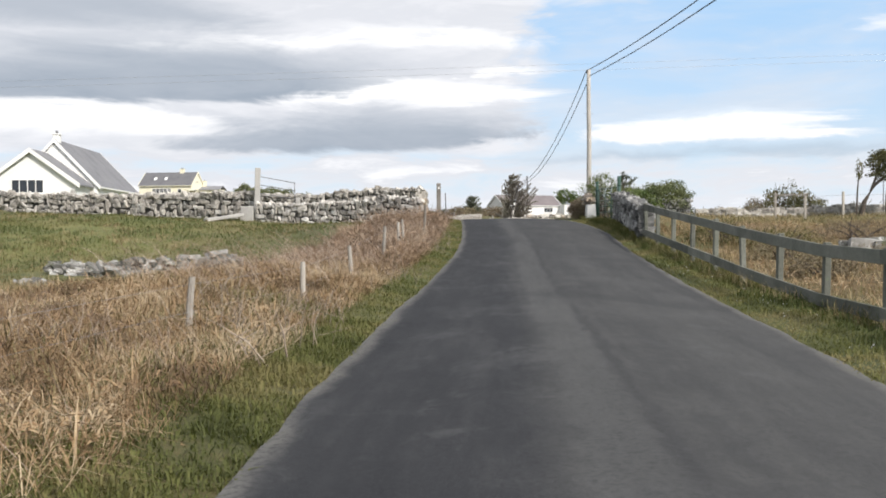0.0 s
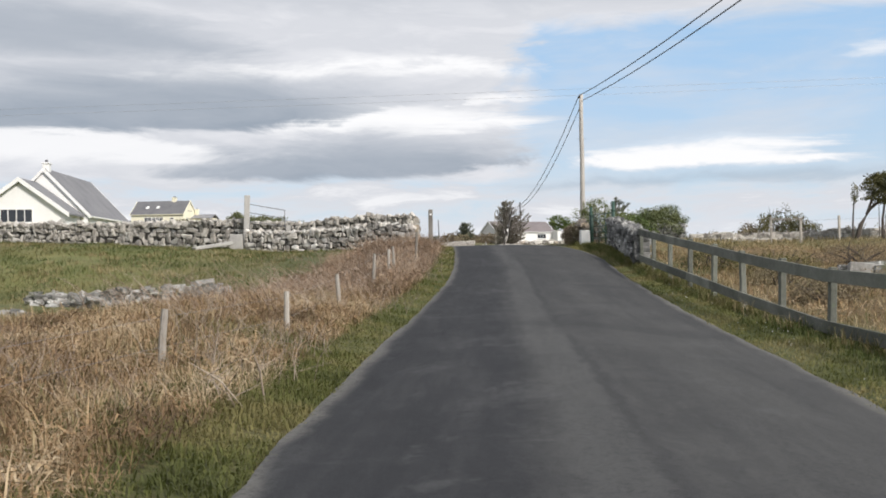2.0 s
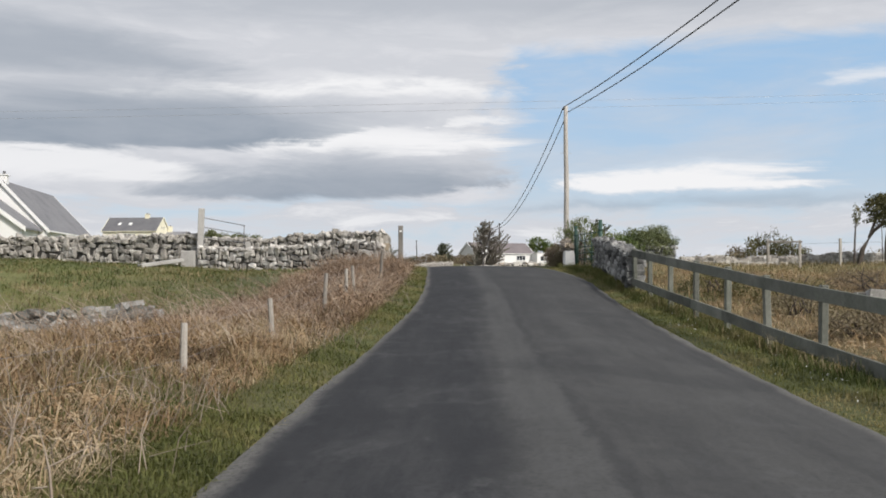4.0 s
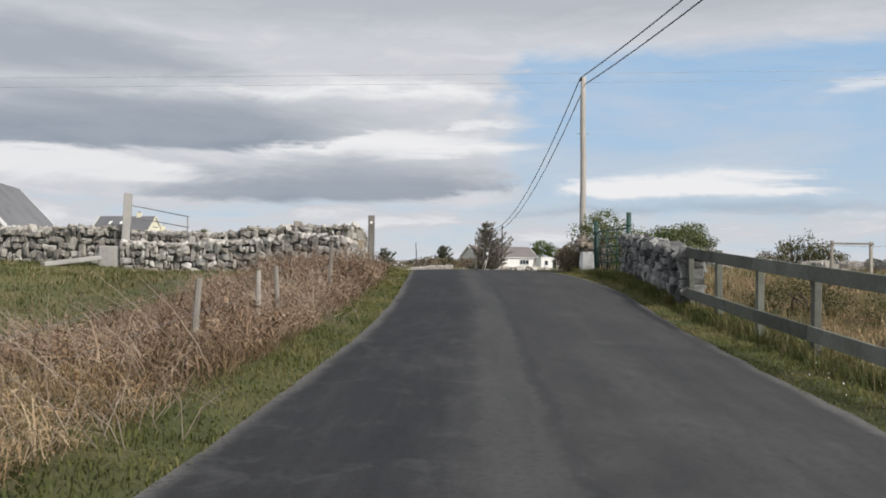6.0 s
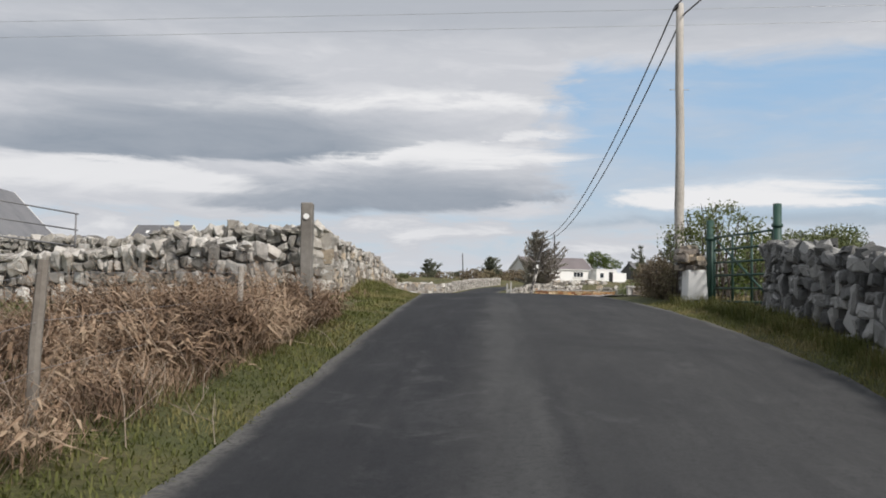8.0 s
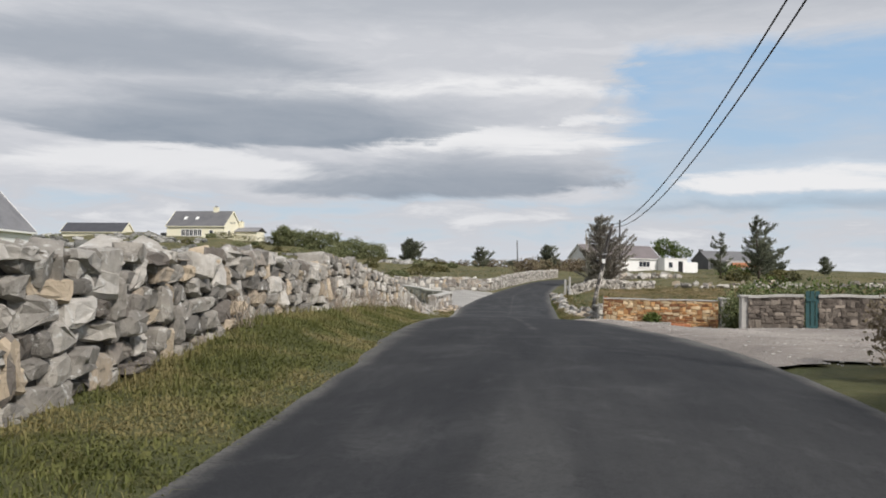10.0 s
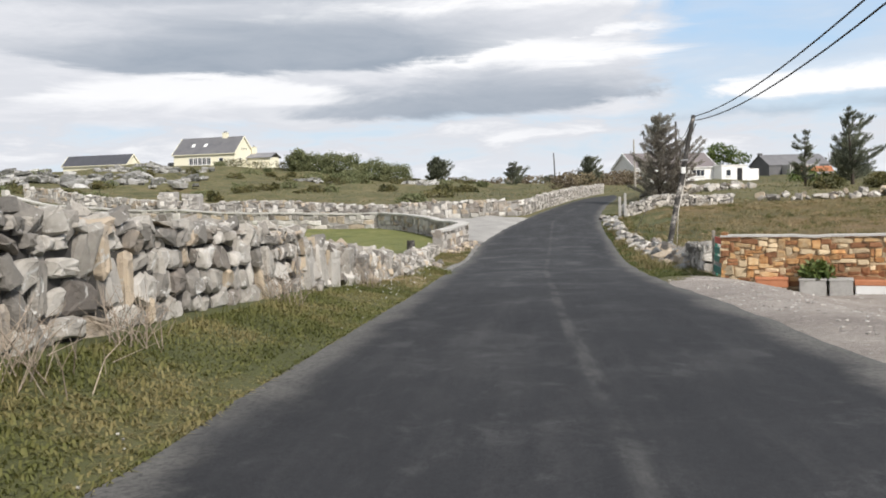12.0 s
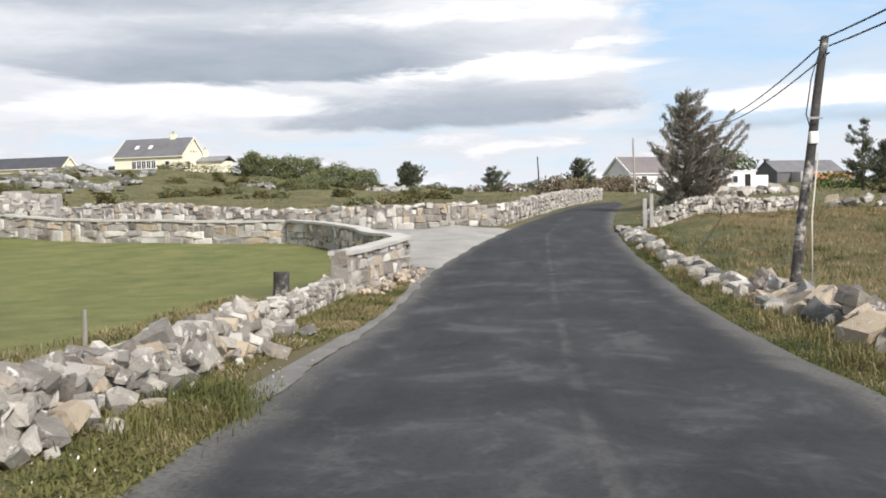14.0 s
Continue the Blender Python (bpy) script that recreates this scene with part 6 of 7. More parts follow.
stuff("dry_grass", "dead pale stalks tangled along the fence", "grass", [blades(rs, x, y, 0.2, 0.55, 0.007, 1.2)], DRYGRASS)
# fields before the brow, thin round the limestone
bare = lambda x, y: ((x + 8.2) / 3.6) ** 2 + ((y - 24.4) / 1.5) ** 2 > 1
x, y = scatter(rs, 42000, -18, lambda y: left_edge(y) - 1.2, 22, 41.5, lambda x, y: (patchy(x, y, 0.7, 1.0) > -0.7) & bare(x, y))
x2, y2 = scatter(rs, 14000, -45, -16, 24, 70)
stuff("field_grass", "green pasture grass below the field wall", "grass", [blades(rs, x, y, 0.08, 0.24, 0.016, 1.4), blades(rs, x2, y2, 0.12, 0.26, 0.03, 1.4)], GRASS)
x, y = scatter(rs, 26000, -17, lambda y: left_edge(y) - 1.0, 2, 25, lambda x, y: (patchy(x, y, 0.5, 2.0) > -0.9) & bare(x, y))
x4, y4 = scatter(rs, 15000, -20, lambda y: left_edge(y) - 2.0, 18, 41, lambda x, y: bare(x, y) & (patchy(x, y, 0.45, 8.0) + 0.5 * patchy(x, y, 1.5, 2.0) > 0.2))
x2, y2 = scatter(rs, 60000, lambda y: right_edge(y) + 1.3, 30, 4, 48, lambda x, y: patchy(x, y, 0.4, 5.0) > -0.8)
stuff("dry_grass", "dry tawny grass among the bracken", "grass", [blades(rs, x4, y4, 0.10, 0.30, 0.014, 1.7), blades(rs, x, y, 0.12, 0.45, 0.010, 1.6), blades(rs, x2, y2, 0.15, 0.5, 0.014, 1.6)], DRYGRASS)
# verges beyond the brow
x, y = scatter(rs, 170000, lambda y: left_edge(y) - 2.3, lambda y: left_edge(y) + 0.02, 41.5, 97, walls_keep)
keep = (x > np.interp(y, [41, 50, 56, 66, 74, 77, 84, 91, 97], [-0.5, -0.95, -1.15, -1.15, -1.32, -1.5, -2.0, -2.3, -2.2])) & (x < left_edge(y) - grit_width(y) + 0.05)
x, y = x[keep], y[keep]
tall = rs.uniform(0, 1, len(x)) < 0.16 * (x < left_edge(x * 0 + y) - 0.9)
stuff("verge_grass", "short green verge below the boulder wall", "grass", [blades(rs, x[~tall], y[~tall], 0.03, 0.11, 0.019, 1.9), blades(rs, x[tall], y[tall], 0.10, 0.30, 0.008, 1.2)], VERGEGRASS)
x, y = scatter(rs, 30000, lambda y: left_edge(y) - 1.5, lambda y: left_edge(y) - 0.05, 70, 97, lambda x, y: (patchy(x, y, 1.1, 9.0) > -0.6) & (x > -2.2) & (x < left_edge(y) - grit_width(y) + 0.05))
x2, y2 = scatter(rs, 7000, lambda y: right_edge(y) + 0.1, lambda y: right_edge(y) + 1.4, 75, 114, lambda x, y: patchy(x, y, 1.1, 9.0) > 0.1)
stuff("dry_grass", "dry brown grass in the verges beyond the brow", "grass", [blades(rs, x, y, 0.05, 0.17, 0.010, 1.6), blades(rs, x2, y2, 0.06, 0.22, 0.010, 1.6)], DRYGRASS)
x, y = scatter(rs, 9000, lambda y: right_edge(y) + 0.35, lambda y: right_edge(y) + 1.7, 77, 112, lambda x, y: patchy(x, y, 1.2, 5.0) > -0.6)
stuff("verge_grass", "longer grass round the broken boulder line", "grass", [blades(rs, x, y, 0.12, 0.36, 0.011, 1.3)], GRASS)
x, y = scatter(rs, 9000, -1.75, lambda y: left_edge(y) - 0.02, 72, 80)
stuff("verge_grass", "green verge beside the tumbled wall", "grass", [blades(rs, x, y, 0.03, 0.11, 0.013, 1.6)], VERGEGRASS)
x, y = rs.normal(-1.0, 0.30, 3800), rs.normal(78.6, 0.55, 3800)
stuff("grass_tuft", "green grass tuft beside the gravel patch", "grass", [blades(rs, x, y, 0.12, 0.34, 0.010, 1.2)], SHORTGRASS)
x, y = scatter(rs, 52000, lambda y: right_edge(y) - 0.02, lambda y: right_edge(y) + 1.5, 74.5, 114)
stuff("verge_grass", "short grass between the road and the broken wall", "grass", [blades(rs, x, y, 0.04, 0.15, 0.012, 1.5)], GRASS)
x, y = scatter(rs, 42000, -32, -2.6, 68, 107, lambda x, y: x < np.interp(y, [68, 77, 91, 97, 101, 105, 107], [-1.9, -2.4, -3.0, -3.0, -4.7, -6.6, -8]))
stuff("lawn", "mown green lawn inside the stone walls", "grass", [blades(rs, x, y, 0.02, 0.05, 0.018, 1.5)], LAWNGRASS)
x, y = scatter(rs, 17000, lambda y: -0.03 * (y - 68) - 4.4, lambda y: -0.03 * (y - 68) - 1.9, 67, 91, lambda x, y: patchy(x, y, 1.0, 2.0) > -0.7)
x2, y2 = scatter(rs, 80000, lambda y: right_edge(y) + 1.0, 42, 76, 122, lambda x, y: patchy(x, y, 0.35, 7.0) + 0.5 * patchy(x, y, 1.6, 1.0) > -0.3)
x3, y3 = scatter(rs, 9000, -90, 60, 117, 225, lambda x, y: (x < left_edge(y) - 2) | (x > right_edge(y) + 2))
stuff("dry_grass", "rough tawny field grass beyond the broken wall", "grass", [blades(rs, x, y, 0.08, 0.28, 0.014, 1.5), blades(rs, x2, y2, 0.08, 0.26, 0.018, 1.9), blades(rs, x3, y3, 0.15, 0.35, 0.06, 1.6)], DRYGRASS)
x, y = scatter(rs, 12000, lambda y: right_edge(y) + 1.2, 42, 76, 122, lambda x, y: patchy(x, y, 0.3, 3.0) > 0.3)
x3, y3 = scatter(rs, 26000, -90, 60, 117, 225, lambda x, y: ((x < left_edge(y) - 2) | (x > right_edge(y) + 2)) & (patchy(x, y, 0.1, 3.0) > -0.8))
stuff("field_grass", "green patches of rough hillside grass", "grass", [blades(rs, x, y, 0.1, 0.28, 0.022, 1.5), blades(rs, x3, y3, 0.1, 0.28, 0.07, 1.5)], GRASS)


def fronds(rs, x, y, h0, h1, spread=1.0):
    """Dead bracken: an arching stalk with pairs of drooping side leaves, many of them broken over."""
    V, T, k = [], [], 0
    z = land(x, y)
    clump = patchy(x, y, 1.7, 6.0)
    for i in range(len(x)):
        h = rs.uniform(h0, h1) * (0.8 + 0.4 * math.tanh(clump[i]))
        a = rs.uniform(0, 6.283)
        d = np.array([math.cos(a), math.sin(a), 0.0])
        s = np.array([-d[1], d[0], 0.0])
        fall = rs.uniform(0.5, 1.9) * spread
        o = np.array([x[i], y[i], z[i] - 0.02])
        t = np.array([0.0, 0.35, 0.65, 1.0])
        c = o + d * (fall * h * t ** 1.6)[:, None] * 0.8 + np.array([0, 0, 1.0]) * (h * (t - 0.42 * fall * t ** 2.4))[:, None]
        w = 0.008 * (1.2 - t)
        rows = np.stack([c - s * w[:, None], c + s * w[:, None]], 1).reshape(-1, 3)
        V.append(rows)
        for j in range(3):
            T += [(k + 2 * j, k + 2 * j + 1, k + 2 * j + 3), (k + 2 * j, k + 2 * j + 3, k + 2 * j + 2)]
        k += 8
        n = rs.randint(4, 8)
        tt = np.linspace(0.35, 0.98, n)
        cc = np.stack([np.interp(tt, t, c[:, q]) for q in range(3)], 1)
        ll = h * 0.30 * (1.12 - tt) * rs.uniform(0.6, 1.2, n)
        for j in range(n):
            for sg in (-1, 1):
                if rs.uniform() < 0.25:
                    continue
                e = cc[j] + s * sg * ll[j] + d * ll[j] * 0.45 + np.array([0, 0, -ll[j] * rs.uniform(0.1, 0.9)])
                V.append(np.array([cc[j], e, cc[j] + d * ll[j] * 0.22 + np.array([0, 0, -0.01])]))
                T.append((k, k + 1, k + 2))
                k += 3
    return np.concatenate(V), np.array(T)


def canes(rs, x, y, h0, h1, r=0.004):
    """Long bare shoots that arch over and hang: three-sided and tapering."""
    n = len(x)
    z = land(x, y)
    a, h = rs.uniform(0, 6.283, n), rs.uniform(h0, h1, n)
    reach = h * rs.uniform(0.3, 1.5, n)
    t = np.array([0.0, 0.3, 0.6, 0.85, 1.0])
    droop = rs.uniform(0.0, 0.6, n)
    wob = rs.normal(0, 0.05, (n, 5, 2)) * h[:, None, None]
    cx = x[:, None] + np.cos(a)[:, None] * reach[:, None] * t ** 1.4 + wob[:, :, 0] * t
    cy = y[:, None] + np.sin(a)[:, None] * reach[:, None] * t ** 1.4 + wob[:, :, 1] * t
    cz = z[:, None] - 0.03 + h[:, None] * (t - droop[:, None] * t ** 3)
    rad = r * rs.uniform(0.6, 1.4, n)[:, None] * (1.15 - 0.9 * t)
    V = np.stack([np.stack([cx + rad * math.cos(q), cy + rad * math.sin(q), cz + rad * 0.5 * math.sin(q + 1.0)], 2) for q in (0.0, 2.094, 4.189)], 2).reshape(-1, 3)
    T = []
    for j in range(4):
        for q in range(3):
            p = (q + 1) % 3
            T += [(3 * j + q, 3 * j + p, 3 * j + 3 + p), (3 * j + q, 3 * j + 3 + p, 3 * j + 3 + q)]
    return V, (np.arange(n)[:, None, None] * 15 + np.array(T)[None]).reshape(-1, 3)


def bank_width(y):
    return np.interp(y, [2, 22, 29, 36], [6.5, 5.6, 4.2, 2.6])


fx, fy = scatter(rs, 11500, lambda y: left_edge(y) - bank_width(y), lambda y: left_edge(y) - 0.75, 2.2, 29, lambda x, y: (patchy(x, y, 0.9, 4.0) > -0.45) & (y < 25 + 5 * patchy(x, y, 0.5, 3.0)))
thin = rs.uniform(0, 1, len(fx)) < np.clip(1.25 - 0.13 * (left_edge(fy) - fx), 0.3, 1.0)
sx2, sy2 = scatter(rs, 74000, lambda y: left_edge(y) - bank_width(y) - 0.4, lambda y: left_edge(y) - 0.65, 2.0, 27, lambda x, y: (patchy(x, y, 0.9, 4.0) > -0.8) & (y < 23 + 6 * patchy(x, y, 0.5, 3.0)))
stuff("bracken", "dead rust-brown bracken on the roadside bank", "bracken", [fronds(rs, fx[thin], fy[thin], 0.18, 0.52), blades(rs, sx2, sy2, 0.12, 0.42, 0.0065, 2.6)], BRACKEN)
fx2, fy2 = scatter(rs, 7800, lambda y: left_edge(y) - bank_width(y), lambda y: left_edge(y) - 0.7, 19, 37.0, lambda x, y: (x < left_edge(y) - 0.6 - 0.25 * patchy(x, y, 0.8, 5.0)) & (patchy(x, y, 0.8, 3.0) > -0.9))
sx2, sy2 = scatter(rs, 34000, lambda y: left_edge(y) - bank_width(y) - 0.3, lambda y: left_edge(y) - 0.65, 20, 37.0, lambda x, y: patchy(x, y, 0.9, 4.0) > -0.9)
near_wall = np.interp(fy2, [17, 26, 34], [0.0, 0.35, 1.0])
tall = rs.uniform(0, 1, len(fx2)) < near_wall
stuff("bramble", "dull brown dead brambles heaped on the roadside bank", "brambles", [fronds(rs, fx2[~tall], fy2[~tall], 0.3, 0.72), fronds(rs, fx2[tall], fy2[tall], 0.55, 1.0, 0.8), blades(rs, sx2, sy2, 0.15, 0.5, 0.006, 2.2)], BRAMBLE)
fx3, fy3 = scatter(rs, 520, -1.0, 0.3, 31.6, 34.95, lambda x, y: x < left_edge(y) - 0.6)
stuff("bramble", "tall dead brambles round the marker post", "brambles", [fronds(rs, fx3, fy3, 0.7, 1.15, 0.7)], BRAMBLE)
cx_, cy_ = scatter(rs, 2600, lambda y: left_edge(y) - bank_width(y), lambda y: left_edge(y) - 0.75, 15, 36.5, lambda x, y: patchy(x, y, 1.1, 2.0) > -0.4)
cx2_, cy2_ = scatter(rs, 900, lambda y: left_edge(y) - 5.0, lambda y: left_edge(y) - 0.8, 4, 16, lambda x, y: patchy(x, y, 1.1, 2.0) > 0.1)
stuff("bramble_canes", "bare pinkish-brown bramble canes arching over the bank", "brambles", [canes(rs, cx_, cy_, 0.5, 1.15), canes(rs, cx2_, cy2_, 0.3, 0.75, 0.003)], CANE)
fx, fy = scatter(rs, 5600, lambda y: right_edge(y) + 1.9, 20, 4, 36, lambda x, y: patchy(x, y, 0.6, 1.0) > -0.4)
stuff("bracken", "dead bracken in the field behind the fence", "bracken", [fronds(rs, fx, fy, 0.25, 0.62)], BRACKEN)


def tussocks(n, x0, x1, y0, y1, per, wide, h0, h1, keep=None):
    """Clumps of long grass."""
    cx, cy = scatter(rs, n, x0, x1, y0, y1, keep)
    s = rs.uniform(0.5, 1.3, len(cx)) * wide
    x = np.repeat(cx, per) + np.repeat(s, per) * rs.normal(0, 0.5, len(cx) * per)
    y = np.repeat(cy, per) + np.repeat(s, per) * rs.normal(0, 0.5, len(cx) * per)
    return blades(rs, x, y, h0, h1, 0.012, 1.2)


rough_left = lambda x, y: (x < left_edge(y) - 4.5) & bare(x, y) & (patchy(x, y, 0.45, 3.0) > 0.0)
stuff("dry_grass", "brown tussocks of dead grass in the pasture", "grass", [tussocks(520, -24, -5, 19, 40, 26, 0.4, 0.14, 0.36, rough_left)], DRYGRASS)
stuff("field_grass", "dark green tussocks in the pasture", "grass", [tussocks(420, -24, -5, 19, 41, 26, 0.4, 0.12, 0.34, lambda x, y: (x < left_edge(y) - 4.5) & bare(x, y) & (patchy(x, y, 0.5, 7.0) > 0.2))], GRASS)
wild_field = lambda x, y: (x > right_edge(y) + 1.5) & ((y > 77.5) | (x > 12))
stuff("dry_grass", "tawny tussocks of long dead field grass", "grass", [tussocks(900, 6.6, 34, 77, 116, 34, 0.35, 0.2, 0.5, lambda x, y: wild_field(x, y) & (patchy(x, y, 0.4, 2.0) > -0.5))], DRYGRASS)
stuff("field_grass", "olive tussocks of rough field grass", "grass", [tussocks(800, 6.6, 34, 77, 116, 34, 0.35, 0.18, 0.42, lambda x, y: wild_field(x, y) & (patchy(x, y, 0.5, 5.0) > -0.2))], GRASS)
stuff("dry_grass", "brown tufts round the verge boulders", "grass", [tussocks(260, lambda y: right_edge(y) + 0.25, lambda y: right_edge(y) + 1.6, 78, 111, 30, 0.22, 0.15, 0.4)], DRYGRASS)
fx, fy = scatter(rs, 700, 8, 22, 78, 100, lambda x, y: patchy(x, y, 0.5, 2.0) > 0.5)
stuff("bracken", "brown bracken patches in the field", "bracken", [fronds(rs, fx, fy, 0.25, 0.5)], BRACKEN)


def twigs(label, x, y, n, h, seed, spread=0.5, r=0.0042):
    """A bare dead bramble: thin forked canes."""
    rnd_ = random.Random(seed)
    ob = thing("dead_branches", label, "branches", "dead branches")
    chunks = []
    for _ in range(n):
        a = rnd_.uniform(0, 6.283)
        p = Vector((x + rnd_.gauss(0, spread * 0.35), y + rnd_.gauss(0, spread * 0.35), 0))
        p.z = land1(p.x, p.y) - 0.03
        d = Vector((math.cos(a) * rnd_.uniform(0.2, 0.9), math.sin(a) * rnd_.uniform(0.2, 0.9), 1)).normalized()
        ln = h * rnd_.uniform(0.5, 1.0)
        q1, q2 = p + d * ln * 0.5 + Vector((0, 0, 0.02)), p + d * ln + Vector((rnd_.gauss(0, 0.08), rnd_.gauss(0, 0.08), -0.10 * ln))
        chunks.append(tube([p, q1, q2], [r, r * 0.8, r * 0.35], 4, False))
        for _k in range(2):
            b0 = p.lerp(q2, rnd_.uniform(0.3, 0.8))
            chunks.append(tube([b0, b0 + Vector((rnd_.gauss(0, 0.14), rnd_.gauss(0, 0.14), rnd_.uniform(0.05, 0.22)))], [r * 0.6, r * 0.25], 4, False))
    v_, f_ = joined(chunks)
    piece("deadwood", meshed("deadwood", v_, f_, TWIG), None, ob)["kind"] = "stuff"


twigs("pale dead bramble canes leaning over bracken", -1.95, 9.6, 26, 0.75, 1, 0.9)
twigs("pale dead bramble canes leaning over bracken", -1.55, 11.4, 18, 0.7, 2, 0.7)
twigs("thick bleached twigs lying in the bracken", -1.7, 8.1, 5, 0.7, 3, 0.5, 0.009)
twigs("grey bare canes above the bracken", -2.9, 11.5, 14, 0.9, 4, 1.2)
twigs("grey bare canes above the bracken", -0.8, 17.5, 14, 0.6, 5, 0.9)
twigs("grey bare canes above the bracken", -0.2, 24.5, 16, 0.6, 6, 1.0)
twigs("grey bare canes above the bracken", -0.1, 29.0, 18, 0.65, 7, 1.2)
twigs("grey bare canes above the bracken", -0.2, 33.5, 18, 0.65, 8, 0.9)
twigs("bare canes at the stake line", -3.8, 8.0, 16, 0.7, 9, 1.2)
for n, (tx, ty) in enumerate(((-0.85, 55.5), (-0.8, 58.6), (-0.85, 60.2), (-0.9, 64.5), (-0.8, 48.6), (-0.95, 69.5))):
    twigs("dry pale stalks at the boulder wall's foot", tx, ty, 26, 0.72, 20 + n, 0.34, 0.005)


# ---- trees and shrubs ----
def leaf_mesh(name, P, size, rs_, mat, up=0.0):
    n = len(P)
    a = rs_.normal(0, 1, (n, 3))
    a[:, 2] += up
    a /= np.linalg.norm(a, axis=1)[:, None]
    b = np.cross(a, rs_.normal(0, 1, (n, 3)))
    b /= np.linalg.norm(b, axis=1)[:, None] + 1e-9
    s = size * rs_.uniform(0.6, 1.3, n)[:, None]
    V = np.stack([P - a * s, P + b * s * 0.45, P + a * s, P - b * s * 0.45], 1).reshape(-1, 3)
    k = np.arange(n)[:, None] * 4
    return fastmesh(name, V, np.concatenate([k + [0, 1, 2], k + [0, 2, 3]], 0), mat)


def spray_mesh(name, P, D, size, rs_, mat):
    """Slim needle sprays that point along D."""
    n = len(P)
    a = D + rs_.normal(0, 0.38, (n, 3))
    a /= np.linalg.norm(a, axis=1)[:, None] + 1e-9
    b = np.cross(a, rs_.normal(0, 1, (n, 3)))
    b /= np.linalg.norm(b, axis=1)[:, None] + 1e-9
    s = size * rs_.uniform(0.6, 1.5, n)[:, None]
    V = np.stack([P - a * s * 0.6, P + b * s * 0.17, P + a * s * 1.2, P - b * s * 0.17], 1).reshape(-1, 3)
    k = np.arange(n)[:, None] * 4
    return fastmesh(name, V, np.concatenate([k + [0, 1, 2], k + [0, 2, 3]], 0), mat)


def blob_points(rs_, blobs, n, gap, f):
    out = []
    tot = sum(b[3] * b[4] * b[5] for b in blobs) ** 1.0
    for cx, cy, cz, rx, ry, rz in blobs:
        m = int(n * (rx * ry * rz) / tot)
        d = rs_.normal(0, 1, (m, 3))
        d /= np.linalg.norm(d, axis=1)[:, None]
        r = rs_.uniform(0.25, 1.0, m) ** 0.45
        bump_ = 1 + 0.22 * np.sin(d[:, 0] * 5 + cx) * np.sin(d[:, 2] * 6 + cy) + 0.12 * np.sin(d[:, 1] * 11 + d[:, 2] * 9)
        p = np.array([cx, cy, cz]) + d * (r * bump_)[:, None] * [rx, ry, rz]
        keep_ = patchy(p[:, 0] + p[:, 2] * 0.7, p[:, 1] + p[:, 2], f, cx) > gap
        out.append(p[keep_])
    return np.concatenate(out)


def shrub(name, label, blobs, n, leaf, mat, seed, gap=-0.75, f=2.0, stems=8, group="shrubs", category="shrub", trunks=()):
    rs_ = np.random.RandomState(seed)
    ob = thing(name, label, category, group)
    P = blob_points(rs_, blobs, n, gap, f)
    piece("crown", leaf_mesh("crown", P, leaf, rs_, mat), None, ob)
    chunks = []
    for k in range(stems):
        b = blobs[k % len(blobs)]
        x0, y0 = b[0] + rs_.uniform(-0.3, 0.3) * b[3], b[1] + rs_.uniform(-0.3, 0.3) * b[4]
        g = land1(x0, y0)
        e = Vector((b[0] + rs_.uniform(-0.7, 0.7) * b[3], b[1] + rs_.uniform(-0.7, 0.7) * b[4], b[2] + rs_.uniform(0.3, 1.1) * b[5]))
        s = Vector((x0, y0, g - 0.1))
        rr = 0.02 * max(b[3], b[5]) + 0.008
        chunks.append(tube([s, s.lerp(e, 0.5) + Vector((rs_.uniform(-0.1, 0.1), 0, 0.1)), e], [rr, rr * 0.7, rr * 0.25], 5, False))
    chunks += [tube(pts_, rad_, 8) for pts_, rad_ in trunks]
    v_, f_ = joined(chunks)
    piece("branchwork", meshed("branchwork", v_, f_, BARK), None, ob)["kind"] = "stuff"
    return ob


